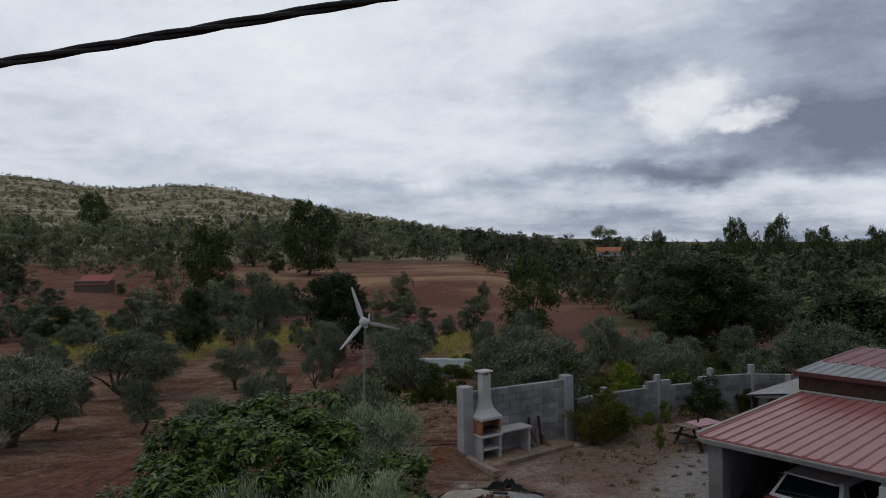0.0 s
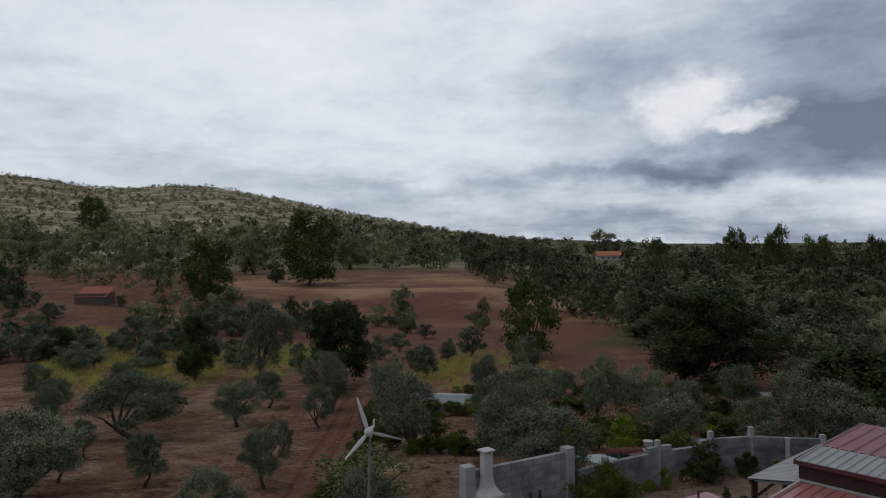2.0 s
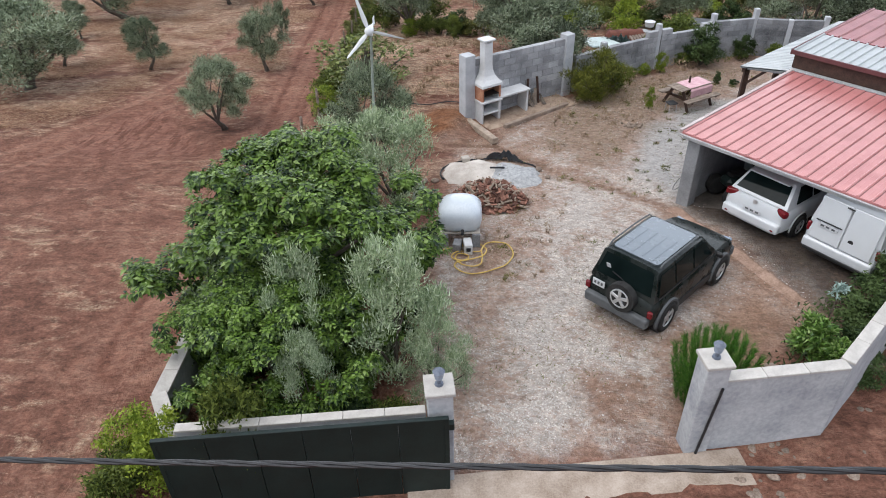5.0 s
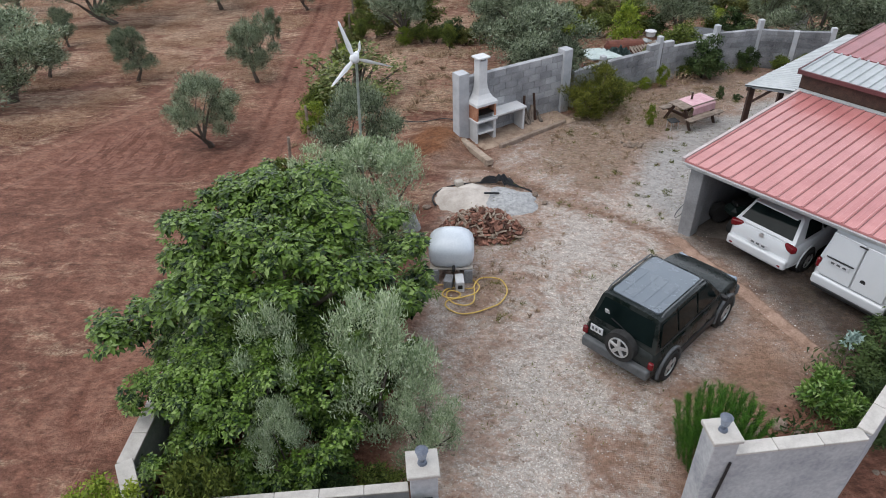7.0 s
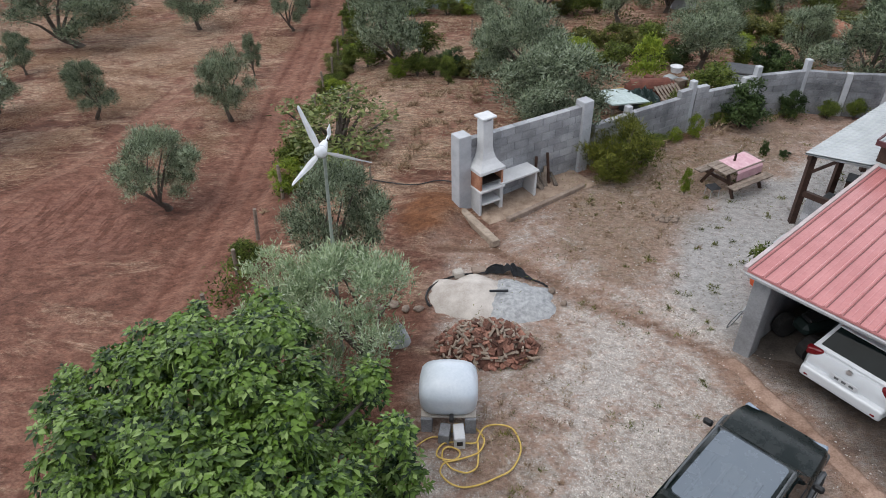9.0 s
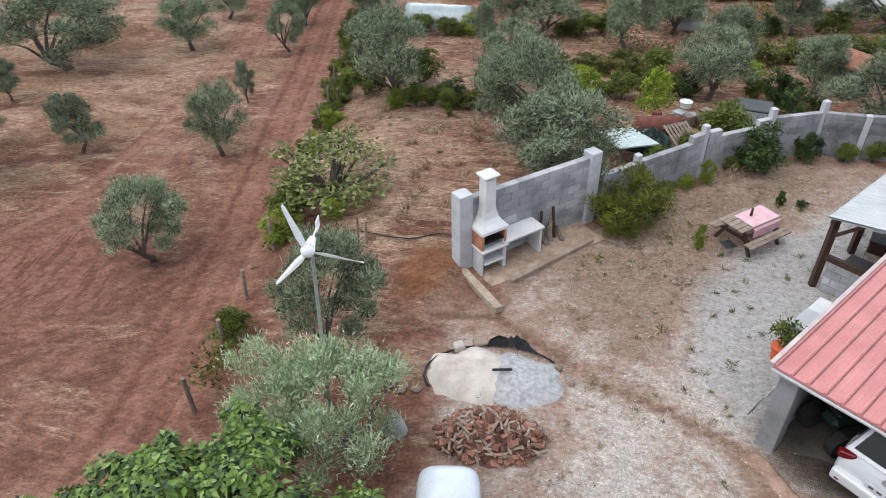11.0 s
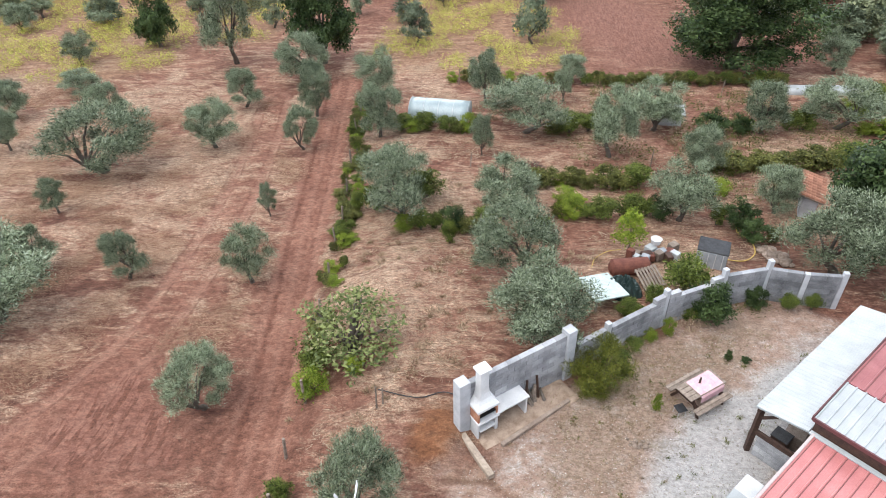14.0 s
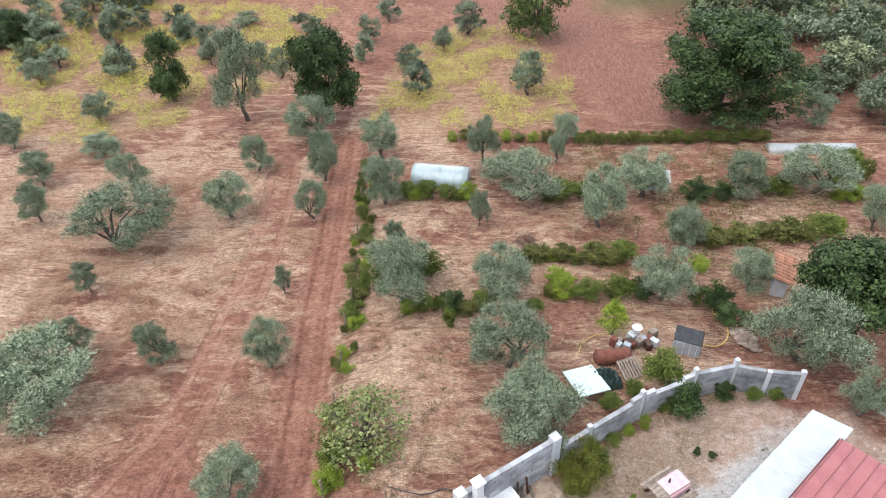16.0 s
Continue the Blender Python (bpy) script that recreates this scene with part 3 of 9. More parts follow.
def ground_material():
    mat, nt, bsdf = shader("soil", 0.95, 0, 0.2)

    def attr(name):
        n = nt.nodes.new("ShaderNodeAttribute")
        n.attribute_name = name
        return n.outputs["Fac"]

    pos = "Position"
    broad, mid, fine = noise_node(nt, 0.22, 5, 0.6, pos), noise_node(nt, 1.9, 6, 0.65, pos), noise_node(nt, 17, 5, 0.7, pos)
    tone = math_node(nt, "ADD", math_node(nt, "MULTIPLY", broad, 0.32), math_node(nt, "ADD", math_node(nt, "MULTIPLY", mid, 0.36), math_node(nt, "MULTIPLY", fine, 0.32)))
    soil = ramp_node(nt, tone, [(0.37, (0.095, 0.040, 0.027)), (0.5, (0.225, 0.105, 0.072)), (0.63, (0.37, 0.205, 0.145))])

    def strands(scale, stretch, warp, lo, detail=3):
        """Thin wandering lines: the ridges of a stretched noise."""
        n = noise_node(nt, scale, detail, 0.55, pos, stretch, warp)
        d = math_node(nt, "ABSOLUTE", math_node(nt, "SUBTRACT", n, 0.5))
        return ramp_node(nt, math_node(nt, "SUBTRACT", 0.5, d), [(lo, (0, 0, 0)), (0.495, (1, 1, 1))])

    # chopped straw lying in swathes, with single stalks
    lay = noise_node(nt, 0.55, 9, 0.74, pos, (0.55, 1.5, 1.0), 1.4)
    lay2 = noise_node(nt, 9.0, 6, 0.75, pos, (0.4, 1.7, 1.0), 2.0)
    cover = math_node(nt, "ADD", attr("straw"), math_node(nt, "MULTIPLY", math_node(nt, "SUBTRACT", lay, 0.5), 3.4))
    cover = ramp_node(nt, cover, [(0.30, (0, 0, 0)), (0.92, (1, 1, 1))])
    mulch = ramp_node(nt, lay2, [(0.36, (0.20, 0.092, 0.06)), (0.5, (0.43, 0.243, 0.158)), (0.64, (0.68, 0.45, 0.305))])
    col = mix_node(nt, math_node(nt, "MULTIPLY", cover, math_node(nt, "ADD", math_node(nt, "MULTIPLY", lay2, 0.9), 0.25), True), soil, mulch)
    lines = mix_node(nt, 1.0, strands(1.5, (0.5, 1.5, 1), 2.2, 0.475, 6), strands(4.5, (0.4, 1.3, 1), 2.4, 0.462, 4), "LIGHTEN")
    lines = mix_node(nt, 1.0, lines, strands(5.0, (1.2, 0.6, 1), 2.0, 0.468), "LIGHTEN")
    lines = math_node(nt, "MULTIPLY", lines, cover)
    stalk = ramp_node(nt, fine, [(0.35, (0.52, 0.36, 0.245)), (0.65, (0.86, 0.68, 0.50))])
    col = mix_node(nt, lines, col, stalk)
    # dark streaks, soil patches with shade put into their colour, and clods
    rough_dark = ramp_node(nt, noise_node(nt, 3.2, 7, 0.72, pos, (0.5, 1.6, 1), 1.0), [(0.40, (0, 0, 0)), (0.56, (1, 1, 1))])
    col = mix_node(nt, math_node(nt, "MULTIPLY", attr("streak"), math_node(nt, "MULTIPLY", rough_dark, 0.85)), col, (0.115, 0.05, 0.036))
    tufts = ramp_node(nt, noise_node(nt, 1.7, 8, 0.72, pos, (0.6, 1.5, 1), 1.6), [(0.55, (0, 0, 0)), (0.66, (1, 1, 1))])
    col = mix_node(nt, math_node(nt, "MULTIPLY", math_node(nt, "MULTIPLY", tufts, cover), math_node(nt, "ADD", math_node(nt, "MULTIPLY", lay2, 1.2), -0.15), True), col, stalk)
    clods = ramp_node(nt, noise_node(nt, 2.3, 9, 0.76, pos, (0.6, 1.4, 1), 0.8), [(0.52, (0, 0, 0)), (0.64, (1, 1, 1))])
    col = mix_node(nt, math_node(nt, "MULTIPLY", clods, math_node(nt, "MULTIPLY", math_node(nt, "SUBTRACT", 1.0, math_node(nt, "MULTIPLY", attr("bare"), 0.75), True), 0.72)), col, (0.115, 0.052, 0.036))
    # vehicle tracks: bare pressed clay with ruts, broken edges and fine tread lines
    pressed = ramp_node(nt, tone, [(0.36, (0.20, 0.082, 0.054)), (0.5, (0.31, 0.142, 0.098)), (0.64, (0.42, 0.222, 0.16))])
    col = mix_node(nt, math_node(nt, "MULTIPLY", attr("bare"), 0.32), col, pressed)
    wobble = math_node(nt, "MULTIPLY", math_node(nt, "SUBTRACT", mid, 0.5), 0.34)
    ragged = math_node(nt, "ADD", wobble, math_node(nt, "MULTIPLY", math_node(nt, "SUBTRACT", fine, 0.5), 0.16))

    def band(name, off, inner, outer):
        """1 within inner metres of a line beside a track, 0 past outer."""
        d = math_node(nt, "ABSOLUTE", math_node(nt, "ADD", math_node(nt, "SUBTRACT", attr(name), off), ragged))
        return ramp_node(nt, d, [(inner, (1, 1, 1)), (outer, (0, 0, 0))])

    pale = ramp_node(nt, fine, [(0.32, (0.27, 0.13, 0.092)), (0.68, (0.45, 0.26, 0.19))])
    dark = ramp_node(nt, fine, [(0.32, (0.10, 0.04, 0.027)), (0.68, (0.21, 0.09, 0.06))])
    broken = ramp_node(nt, noise_node(nt, 0.9, 6, 0.7, pos), [(0.40, (0, 0, 0)), (0.58, (1, 1, 1))])
    for name, off in (("track_a", -0.85), ("track_a", 0.85)):
        col = mix_node(nt, math_node(nt, "MULTIPLY", band(name, off, 0.10, 0.42), 0.42), col, pale)
        for k in (-0.3, 0.3):
            col = mix_node(nt, math_node(nt, "MULTIPLY", math_node(nt, "MULTIPLY", band(name, off + k, 0.02, 0.10), broken), 0.62), col, dark)
    for off, inner, outer, amount in ((-0.75, 0.05, 0.20, 0.95), (0.1, 0.02, 0.10, 0.3), (0.45, 0.04, 0.16, 0.6), (1.5, 0.14, 0.55, 0.75)):
        col = mix_node(nt, math_node(nt, "MULTIPLY", math_node(nt, "MULTIPLY", band("track_b", off, inner, outer), math_node(nt, "ADD", math_node(nt, "MULTIPLY", broken, 0.9), 0.1)), amount), col, dark)
    for off in (-1.05, -0.15, 0.7):
        col = mix_node(nt, math_node(nt, "MULTIPLY", band("track_b", off, 0.02, 0.22), 0.3), col, pale)
    for off in (0.0, 0.38, 0.9):
        col = mix_node(nt, math_node(nt, "MULTIPLY", math_node(nt, "MULTIPLY", band("arc", off, 0.03, 0.12), broken), 0.75), col, dark)
    # freshly turned patch with short cross furrows
    comb = noise_node(nt, 2.2, 3, 0.5, pos, (2.6, 0.5, 1), 0.3)
    furrows = ramp_node(nt, comb, [(0.40, (1, 1, 1)), (0.50, (0, 0, 0))])
    col = mix_node(nt, math_node(nt, "MULTIPLY", attr("turned"), 0.6), col, ramp_node(nt, tone, [(0.38, (0.20, 0.086, 0.062)), (0.62, (0.33, 0.165, 0.12))]))
    col = mix_node(nt, math_node(nt, "MULTIPLY", math_node(nt, "MULTIPLY", attr("turned"), furrows), 0.85), col, dark)
    # yard: pale stones in clay
    geo = nt.nodes.new("ShaderNodeNewGeometry")
    vor = nt.nodes.new("ShaderNodeTexVoronoi")
    nt.links.new(geo.outputs["Position"], vor.inputs["Vector"])
    vor.inputs["Scale"].default_value = 44
    cell = nt.nodes.new("ShaderNodeSeparateColor")
    nt.links.new(vor.outputs["Color"], cell.inputs[0])
    stones = ramp_node(nt, cell.outputs[1], [(0.1, (0.40, 0.35, 0.31)), (0.55, (0.60, 0.55, 0.505)), (0.92, (0.84, 0.80, 0.76))])
    clay = ramp_node(nt, tone, [(0.38, (0.27, 0.165, 0.12)), (0.5, (0.40, 0.27, 0.21)), (0.62, (0.53, 0.40, 0.33))])
    dust = ramp_node(nt, fine, [(0.3, (0.42, 0.35, 0.30)), (0.7, (0.68, 0.605, 0.55))])
    worn = ramp_node(nt, noise_node(nt, 0.8, 9, 0.72, pos, (1, 1, 1), 0.8), [(0.36, (0, 0, 0)), (0.64, (1, 1, 1))])
    share = math_node(nt, "ADD", attr("gravel"), math_node(nt, "MULTIPLY", math_node(nt, "SUBTRACT", worn, 0.5), 1.15))
    patchy = ramp_node(nt, noise_node(nt, 5.5, 8, 0.78, pos, (1, 1, 1), 0.6), [(0.36, (0, 0, 0)), (0.64, (1, 1, 1))])
    share = math_node(nt, "ADD", share, math_node(nt, "MULTIPLY", math_node(nt, "SUBTRACT", patchy, 0.5), 0.95), True)
    base = mix_node(nt, share, clay, dust)
    grain = ramp_node(nt, math_node(nt, "SUBTRACT", math_node(nt, "ADD", math_node(nt, "MULTIPLY", share, 0.75), 0.25), cell.outputs[0]), [(0.36, (0, 0, 0)), (0.6, (0.8, 0.8, 0.8))])
    yardcol = mix_node(nt, grain, base, stones)
    yardcol = mix_node(nt, math_node(nt, "MULTIPLY", attr("lane"), 0.8), yardcol, ramp_node(nt, fine, [(0.3, (0.36, 0.35, 0.345)), (0.7, (0.54, 0.53, 0.52))]))
    # near-black earth colour that also holds the shade by the carport
    yardcol = mix_node(nt, math_node(nt, "MULTIPLY", attr("shaded_earth"), 0.92), yardcol, ramp_node(nt, tone, [(0.38, (0.030, 0.022, 0.018)), (0.62, (0.078, 0.058, 0.048))]))
    red = ramp_node(nt, tone, [(0.38, (0.20, 0.10, 0.065)), (0.62, (0.42, 0.26, 0.18))])
    yardcol = mix_node(nt, math_node(nt, "MULTIPLY", attr("redspot"), 0.85), yardcol, red)
    channel = ramp_node(nt, math_node(nt, "ABSOLUTE", math_node(nt, "ADD", attr("ditch"), math_node(nt, "MULTIPLY", ragged, 0.5))), [(0.05, (1, 1, 1)), (0.17, (0, 0, 0))])
    yardcol = mix_node(nt, math_node(nt, "MULTIPLY", channel, 0.8), yardcol, ramp_node(nt, tone, [(0.38, (0.13, 0.07, 0.046)), (0.62, (0.28, 0.165, 0.115))]))
    # dry grass, moss and weeds over the gravel
    litter = math_node(nt, "MULTIPLY", attr("dry"), ramp_node(nt, noise_node(nt, 6, 6, 0.75, pos, (1, 1, 1), 1.5), [(0.38, (0, 0, 0)), (0.6, (1, 1, 1))]))
    yardcol = mix_node(nt, math_node(nt, "MULTIPLY", litter, 0.8), yardcol, ramp_node(nt, lay2, [(0.35, (0.17, 0.125, 0.082)), (0.65, (0.37, 0.29, 0.205))]))
    moss = ramp_node(nt, noise_node(nt, 1.3, 7, 0.72, pos, (1, 1, 1), 1.2), [(0.54, (0, 0, 0)), (0.68, (1, 1, 1))])
    yardcol = mix_node(nt, math_node(nt, "MULTIPLY", math_node(nt, "MULTIPLY", moss, math_node(nt, "SUBTRACT", 1.15, attr("gravel"), True)), math_node(nt, "MULTIPLY", lay2, 0.6)), yardcol, (0.16, 0.145, 0.07))
    chaff = ramp_node(nt, noise_node(nt, 11, 8, 0.8, pos, (1, 1, 1), 1.0), [(0.50, (0, 0, 0)), (0.64, (1, 1, 1))])
    yardcol = mix_node(nt, math_node(nt, "MULTIPLY", chaff, math_node(nt, "SUBTRACT", 0.75, math_node(nt, "MULTIPLY", attr("gravel"), 0.85), True)), yardcol, (0.19, 0.125, 0.085))
    spots = nt.nodes.new("ShaderNodeTexVoronoi")
    nt.links.new(geo.outputs["Position"], spots.inputs["Vector"])
    spots.inputs["Scale"].default_value = 15
    spot = nt.nodes.new("ShaderNodeSeparateColor")
    nt.links.new(spots.outputs["Color"], spot.inputs[0])
    yardcol = mix_node(nt, ramp_node(nt, spot.outputs[2], [(0.90, (0, 0, 0)), (0.97, (0.4, 0.4, 0.4))]), yardcol, (0.16, 0.115, 0.08))
    col = mix_node(nt, attr("yard"), col, yardcol)
    col = mix_node(nt, math_node(nt, "MULTIPLY", attr("spoil"), 0.92), col, ramp_node(nt, tone, [(0.38, (0.13, 0.05, 0.024)), (0.52, (0.26, 0.112, 0.052)), (0.64, (0.40, 0.205, 0.115))]))
    # red ploughed field with fine furrows
    furrow = noise_node(nt, 4.5, 5, 0.65, pos, (2.2, 0.22, 1.0), 0.3)
    redcol = ramp_node(nt, furrow, [(0.35, (0.16, 0.070, 0.050)), (0.65, (0.285, 0.142, 0.104))])
    # pale dry stubble, lightened further for sun on the far field
    dry = ramp_node(nt, noise_node(nt, 0.045, 8, 0.7, pos, (0.5, 1.4, 1)), [(0.44, (0, 0, 0)), (0.60, (1, 1, 1))])
    redcol = mix_node(nt, math_node(nt, "MULTIPLY", math_node(nt, "MULTIPLY", dry, attr("stubble")), 0.85), redcol, ramp_node(nt, mid, [(0.35, (0.42, 0.25, 0.145)), (0.65, (0.62, 0.43, 0.26))]))
    col = mix_node(nt, attr("redfield"), col, redcol)
    plotcol = ramp_node(nt, mid, [(0.35, (0.24, 0.14, 0.092)), (0.65, (0.42, 0.29, 0.17))])
    col = mix_node(nt, math_node(nt, "MULTIPLY", attr("plots"), 0.4), col, plotcol)
    green = ramp_node(nt, noise_node(nt, 0.05, 6, 0.65, pos), [(0.38, (0.055, 0.06, 0.026)), (0.52, (0.12, 0.115, 0.05)), (0.66, (0.24, 0.19, 0.11))])
    col = mix_node(nt, attr("scrub"), col, green)
    # heath colours raised so that the hill looks sunlit
    heath = ramp_node(nt, noise_node(nt, 0.03, 8, 0.7, pos), [(0.40, (0.15, 0.155, 0.08)), (0.52, (0.33, 0.29, 0.19)), (0.66, (0.60, 0.50, 0.37))])
    col = mix_node(nt, attr("hill"), col, heath)
    # crumbs, chaff and small stones over all of the near ground
    crumb = noise_node(nt, 5.5, 9, 0.82, pos, (0.75, 1.25, 1.0), 0.4)
    crumb = ramp_node(nt, crumb, [(0.37, (0.50, 0.47, 0.45)), (0.5, (1.0, 1.0, 1.0)), (0.63, (1.5, 1.48, 1.45))])
    col = mix_node(nt, math_node(nt, "SUBTRACT", 0.85, math_node(nt, "MULTIPLY", attr("yard"), 0.3)), col, crumb, "MULTIPLY")
    nt.links.new(col, bsdf.inputs["Base Color"])
    h = math_node(nt, "ADD", math_node(nt, "MULTIPLY", fine, 0.6), math_node(nt, "ADD", math_node(nt, "MULTIPLY", mid, 0.5), math_node(nt, "MULTIPLY", vor.outputs["Distance"], 0.4)))
    h = math_node(nt, "ADD", h, math_node(nt, "ADD", math_node(nt, "MULTIPLY", lay2, 0.4), math_node(nt, "MULTIPLY", lines, 0.35)))
    bump(nt, bsdf, h, 1.0, 0.085)
    return mat


solid("ground", ground_mesh(), ground_material(), "red-brown clay soil with straw, gravel yard and far heath", "ground", kind="structure")


# ---- trees ----
def leaves(centres, normals, count, length, width, spread, droop=0.0, fold=False, seed=1, aim=0.6):
    """Small leaves round given twig ends. Returns verts and faces."""
    r = np.random.default_rng(seed)
    k = len(centres)
    which = np.repeat(np.arange(k), count)
    n = len(which)
    c = centres[which] + r.normal(0, 1, (n, 3)) * spread
    d = normals[which] * aim + r.normal(0, 1, (n, 3)) * max(0.15, 1 - aim * 0.4)
    d[:, 2] -= droop
    d /= np.linalg.norm(d, axis=1, keepdims=True) + 1e-9
    side = np.cross(d, r.normal(0, 1, (n, 3)))
    side /= np.linalg.norm(side, axis=1, keepdims=True) + 1e-9
    ln = length * r.uniform(0.7, 1.3, (n, 1))
    wd = width * r.uniform(0.7, 1.25, (n, 1))
    if fold:
        up = np.cross(side, d)
        a, b, t = c, c + d * ln * 0.5 + up * wd * 0.25, c + d * ln - np.array([0, 0, 1]) * ln * 0.12
        p, q = c + d * ln * 0.42 + side * wd, c + d * ln * 0.42 - side * wd
        v = np.stack([a, p, t, q, b], 1).reshape(-1, 3)
        i = np.arange(n) * 5
        f = [np.stack([i, i + 1, i + 4], 1), np.stack([i + 1, i + 2, i + 4], 1), np.stack([i + 2, i + 3, i + 4], 1), np.stack([i + 3, i, i + 4], 1)]
        return v, np.concatenate(f)
    v = np.stack([c + side * wd, c - side * wd, c + d * ln], 1).reshape(-1, 3)
    return v, np.arange(n * 3).reshape(-1, 3)


def rosettes(centres, normals, count, length, width, seed):
    """Shoot tips with whorls of broad leaves that arch out and hang. Returns verts and faces."""
    r = np.random.default_rng(seed)
    k = len(centres)
    axis = normals + np.array([0, 0, 0.7]) + r.normal(0, 0.35, (k, 3))
    axis /= np.linalg.norm(axis, axis=1, keepdims=True)
    u = np.cross(axis, r.normal(0, 1, (k, 3)))
    u /= np.linalg.norm(u, axis=1, keepdims=True) + 1e-9
    w = np.cross(axis, u)
    which = np.repeat(np.arange(k), count)
    n = len(which)
    rank = np.tile(np.arange(count), k)[:, None] / (count - 1)
    a = rank * (count - 1) * 2.4 + r.normal(0, 0.25, (n, 1))
    ax = axis[which]
    out = u[which] * np.cos(a) + w[which] * np.sin(a)
    d = out * (0.45 + 0.75 * rank) + ax * (0.8 - 0.9 * rank)
    d += r.normal(0, 0.12, (n, 3)) - np.array([0, 0, 0.25])
    d /= np.linalg.norm(d, axis=1, keepdims=True)
    ln = length * (0.6 + 0.55 * rank) * r.uniform(0.8, 1.2, (n, 1))
    wd = width * (0.6 + 0.5 * rank) * r.uniform(0.8, 1.2, (n, 1))
    c = centres[which] - ax * rank * length * 0.9 + out * length * 0.12
    side = np.cross(ax, d)
    side /= np.linalg.norm(side, axis=1, keepdims=True) + 1e-9
    up = np.cross(d, side)
    tip = c + d * ln - np.array([0, 0, 1]) * ln * 0.35
    rib = c + d * ln * 0.5 - up * wd * 0.18
    v = np.stack([c, c + d * ln * 0.42 + side * wd + up * wd * 0.2, tip, c + d * ln * 0.42 - side * wd + up * wd * 0.2, rib], 1).reshape(-1, 3)
    i = np.arange(n) * 5
    return v, np.concatenate([np.stack([i, i + 1, i + 4], 1), np.stack([i + 1, i + 2, i + 4], 1), np.stack([i + 2, i + 3, i + 4], 1), np.stack([i + 3, i, i + 4], 1)])


def facing(centres, normals, count, size, spread, seed, tilt=0.45):
    """Small leaf sprays that lie along the outside of a crown."""
    r = np.random.default_rng(seed)
    which = np.repeat(np.arange(len(centres)), count)
    n = len(which)
    c = centres[which] + r.normal(0, 1, (n, 3)) * spread
    d = normals[which] + r.normal(0, 1, (n, 3)) * tilt
    d /= np.linalg.norm(d, axis=1, keepdims=True) + 1e-9
    u = np.cross(d, r.normal(0, 1, (n, 3)))
    u /= np.linalg.norm(u, axis=1, keepdims=True) + 1e-9
    w = np.cross(d, u)
    a, b = size * r.uniform(0.6, 1.3, (n, 1)), size * r.uniform(0.3, 0.7, (n, 1))
    v = np.stack([c - u * a - w * b * 0.5, c + u * a * 0.8 - w * b * 0.6, c + w * b * 1.4 + d * b * 0.3], 1).reshape(-1, 3)
    return v, np.arange(n * 3).reshape(-1, 3)


def clump_points(blobs, per, seed, shell=0.55):
    """Twig ends spread over the outer part of blobs (x, y, z, rx, rz)."""
    r = np.random.default_rng(seed)
    pts, nrm = [], []
    for x, y, z, rx, rz in blobs:
        d = r.normal(0, 1, (per, 3))
        d /= np.linalg.norm(d, axis=1, keepdims=True)
        d[:, 2] = np.where(d[:, 2] < -0.55, -d[:, 2], d[:, 2])
        rad = r.uniform(shell, 1.0, (per, 1))
        pts.append(np.array([x, y, z]) + d * rad * np.array([rx, rx, rz]))
        nrm.append(d)
    return np.concatenate(pts), np.concatenate(nrm)


def crown_blobs(count, seed, low=0.38, high=0.9, wide=0.36, size=(0.11, 0.2), lop=0.0):
    """Uneven blobs filling a crown of a tree one unit high and one unit wide."""
    r = np.random.default_rng(seed)
    out = []
    for i in range(count):
        u = r.uniform()
        z = low + (high - low) * u
        reach = wide * math.sqrt(max(0.05, 1 - (abs(u - 0.42) / 0.62) ** 2)) * r.uniform(0.35, 1.0)
        a = i * 2.399 + r.uniform(-0.5, 0.5)
        s = r.uniform(*size)
        out.append((reach * math.cos(a) * (1 + lop), reach * math.sin(a), z, s, s * r.uniform(0.7, 1.0)))
    return out


def trunk_parts(root, blobs, seed, thick=0.045, fork=0.22, lean=0.05, limbs=6):
    """A tapered trunk that forks into limbs that reach the blobs."""
    r = random.Random(seed)
    lx, ly = r.uniform(-lean, lean), r.uniform(-lean, lean)
    base = [(0, 0, -0.03), (lx * 0.4, ly * 0.4, fork * 0.35), (lx * 1.1, ly * 0.9, fork * 0.7), (lx * 1.4, ly * 1.2, fork)]
    trunk = part("trunk", tube(bmesh.new(), base, [thick * 1.5, thick, thick * 0.85, thick * 0.8], 8), M_BARK, root)
    smooth_shade(trunk)
    top = Vector(base[-1])
    for i in range(limbs):
        b = blobs[(i * 3) % len(blobs)]
        end = Vector(b[:3])
        midp = top.lerp(end, 0.5) + Vector((r.uniform(-0.05, 0.05), r.uniform(-0.05, 0.05), r.uniform(0, 0.05)))
        part("limb", tube(bmesh.new(), [top - Vector((0, 0, 0.02)), midp, end], [thick * 0.55, thick * 0.32, thick * 0.1], 5), M_BARK, root)


def tree_kind(name, leaf_mat, seed, blobs, per, count, length, width, spread, label, category, droop=0.0, fold=False, thick=0.045, fork=0.22, limbs=6, group="", lean=0.05, aim=0.6, shell=0.55, face=0.0, whorl=False):
    """Builds one tree of a kind, one unit high, and returns it; it is then copied and scaled."""
    root = thing(name, (0, 0, 0), label, category, group)
    trunk_parts(root, blobs, seed, thick, fork, lean, limbs)
    pts, nrm = clump_points(blobs, per, seed, shell)
    if whorl:
        v, f = rosettes(pts, nrm, count, length, width, seed + 50)
    else:
        v, f = facing(pts, nrm, count, face, spread, seed + 50) if face else leaves(pts, nrm, count, length, width, spread, droop, fold, seed + 50, aim)
    part("crown", raw_mesh("crown", v, f), leaf_mat, root)
    return root


placed = set()


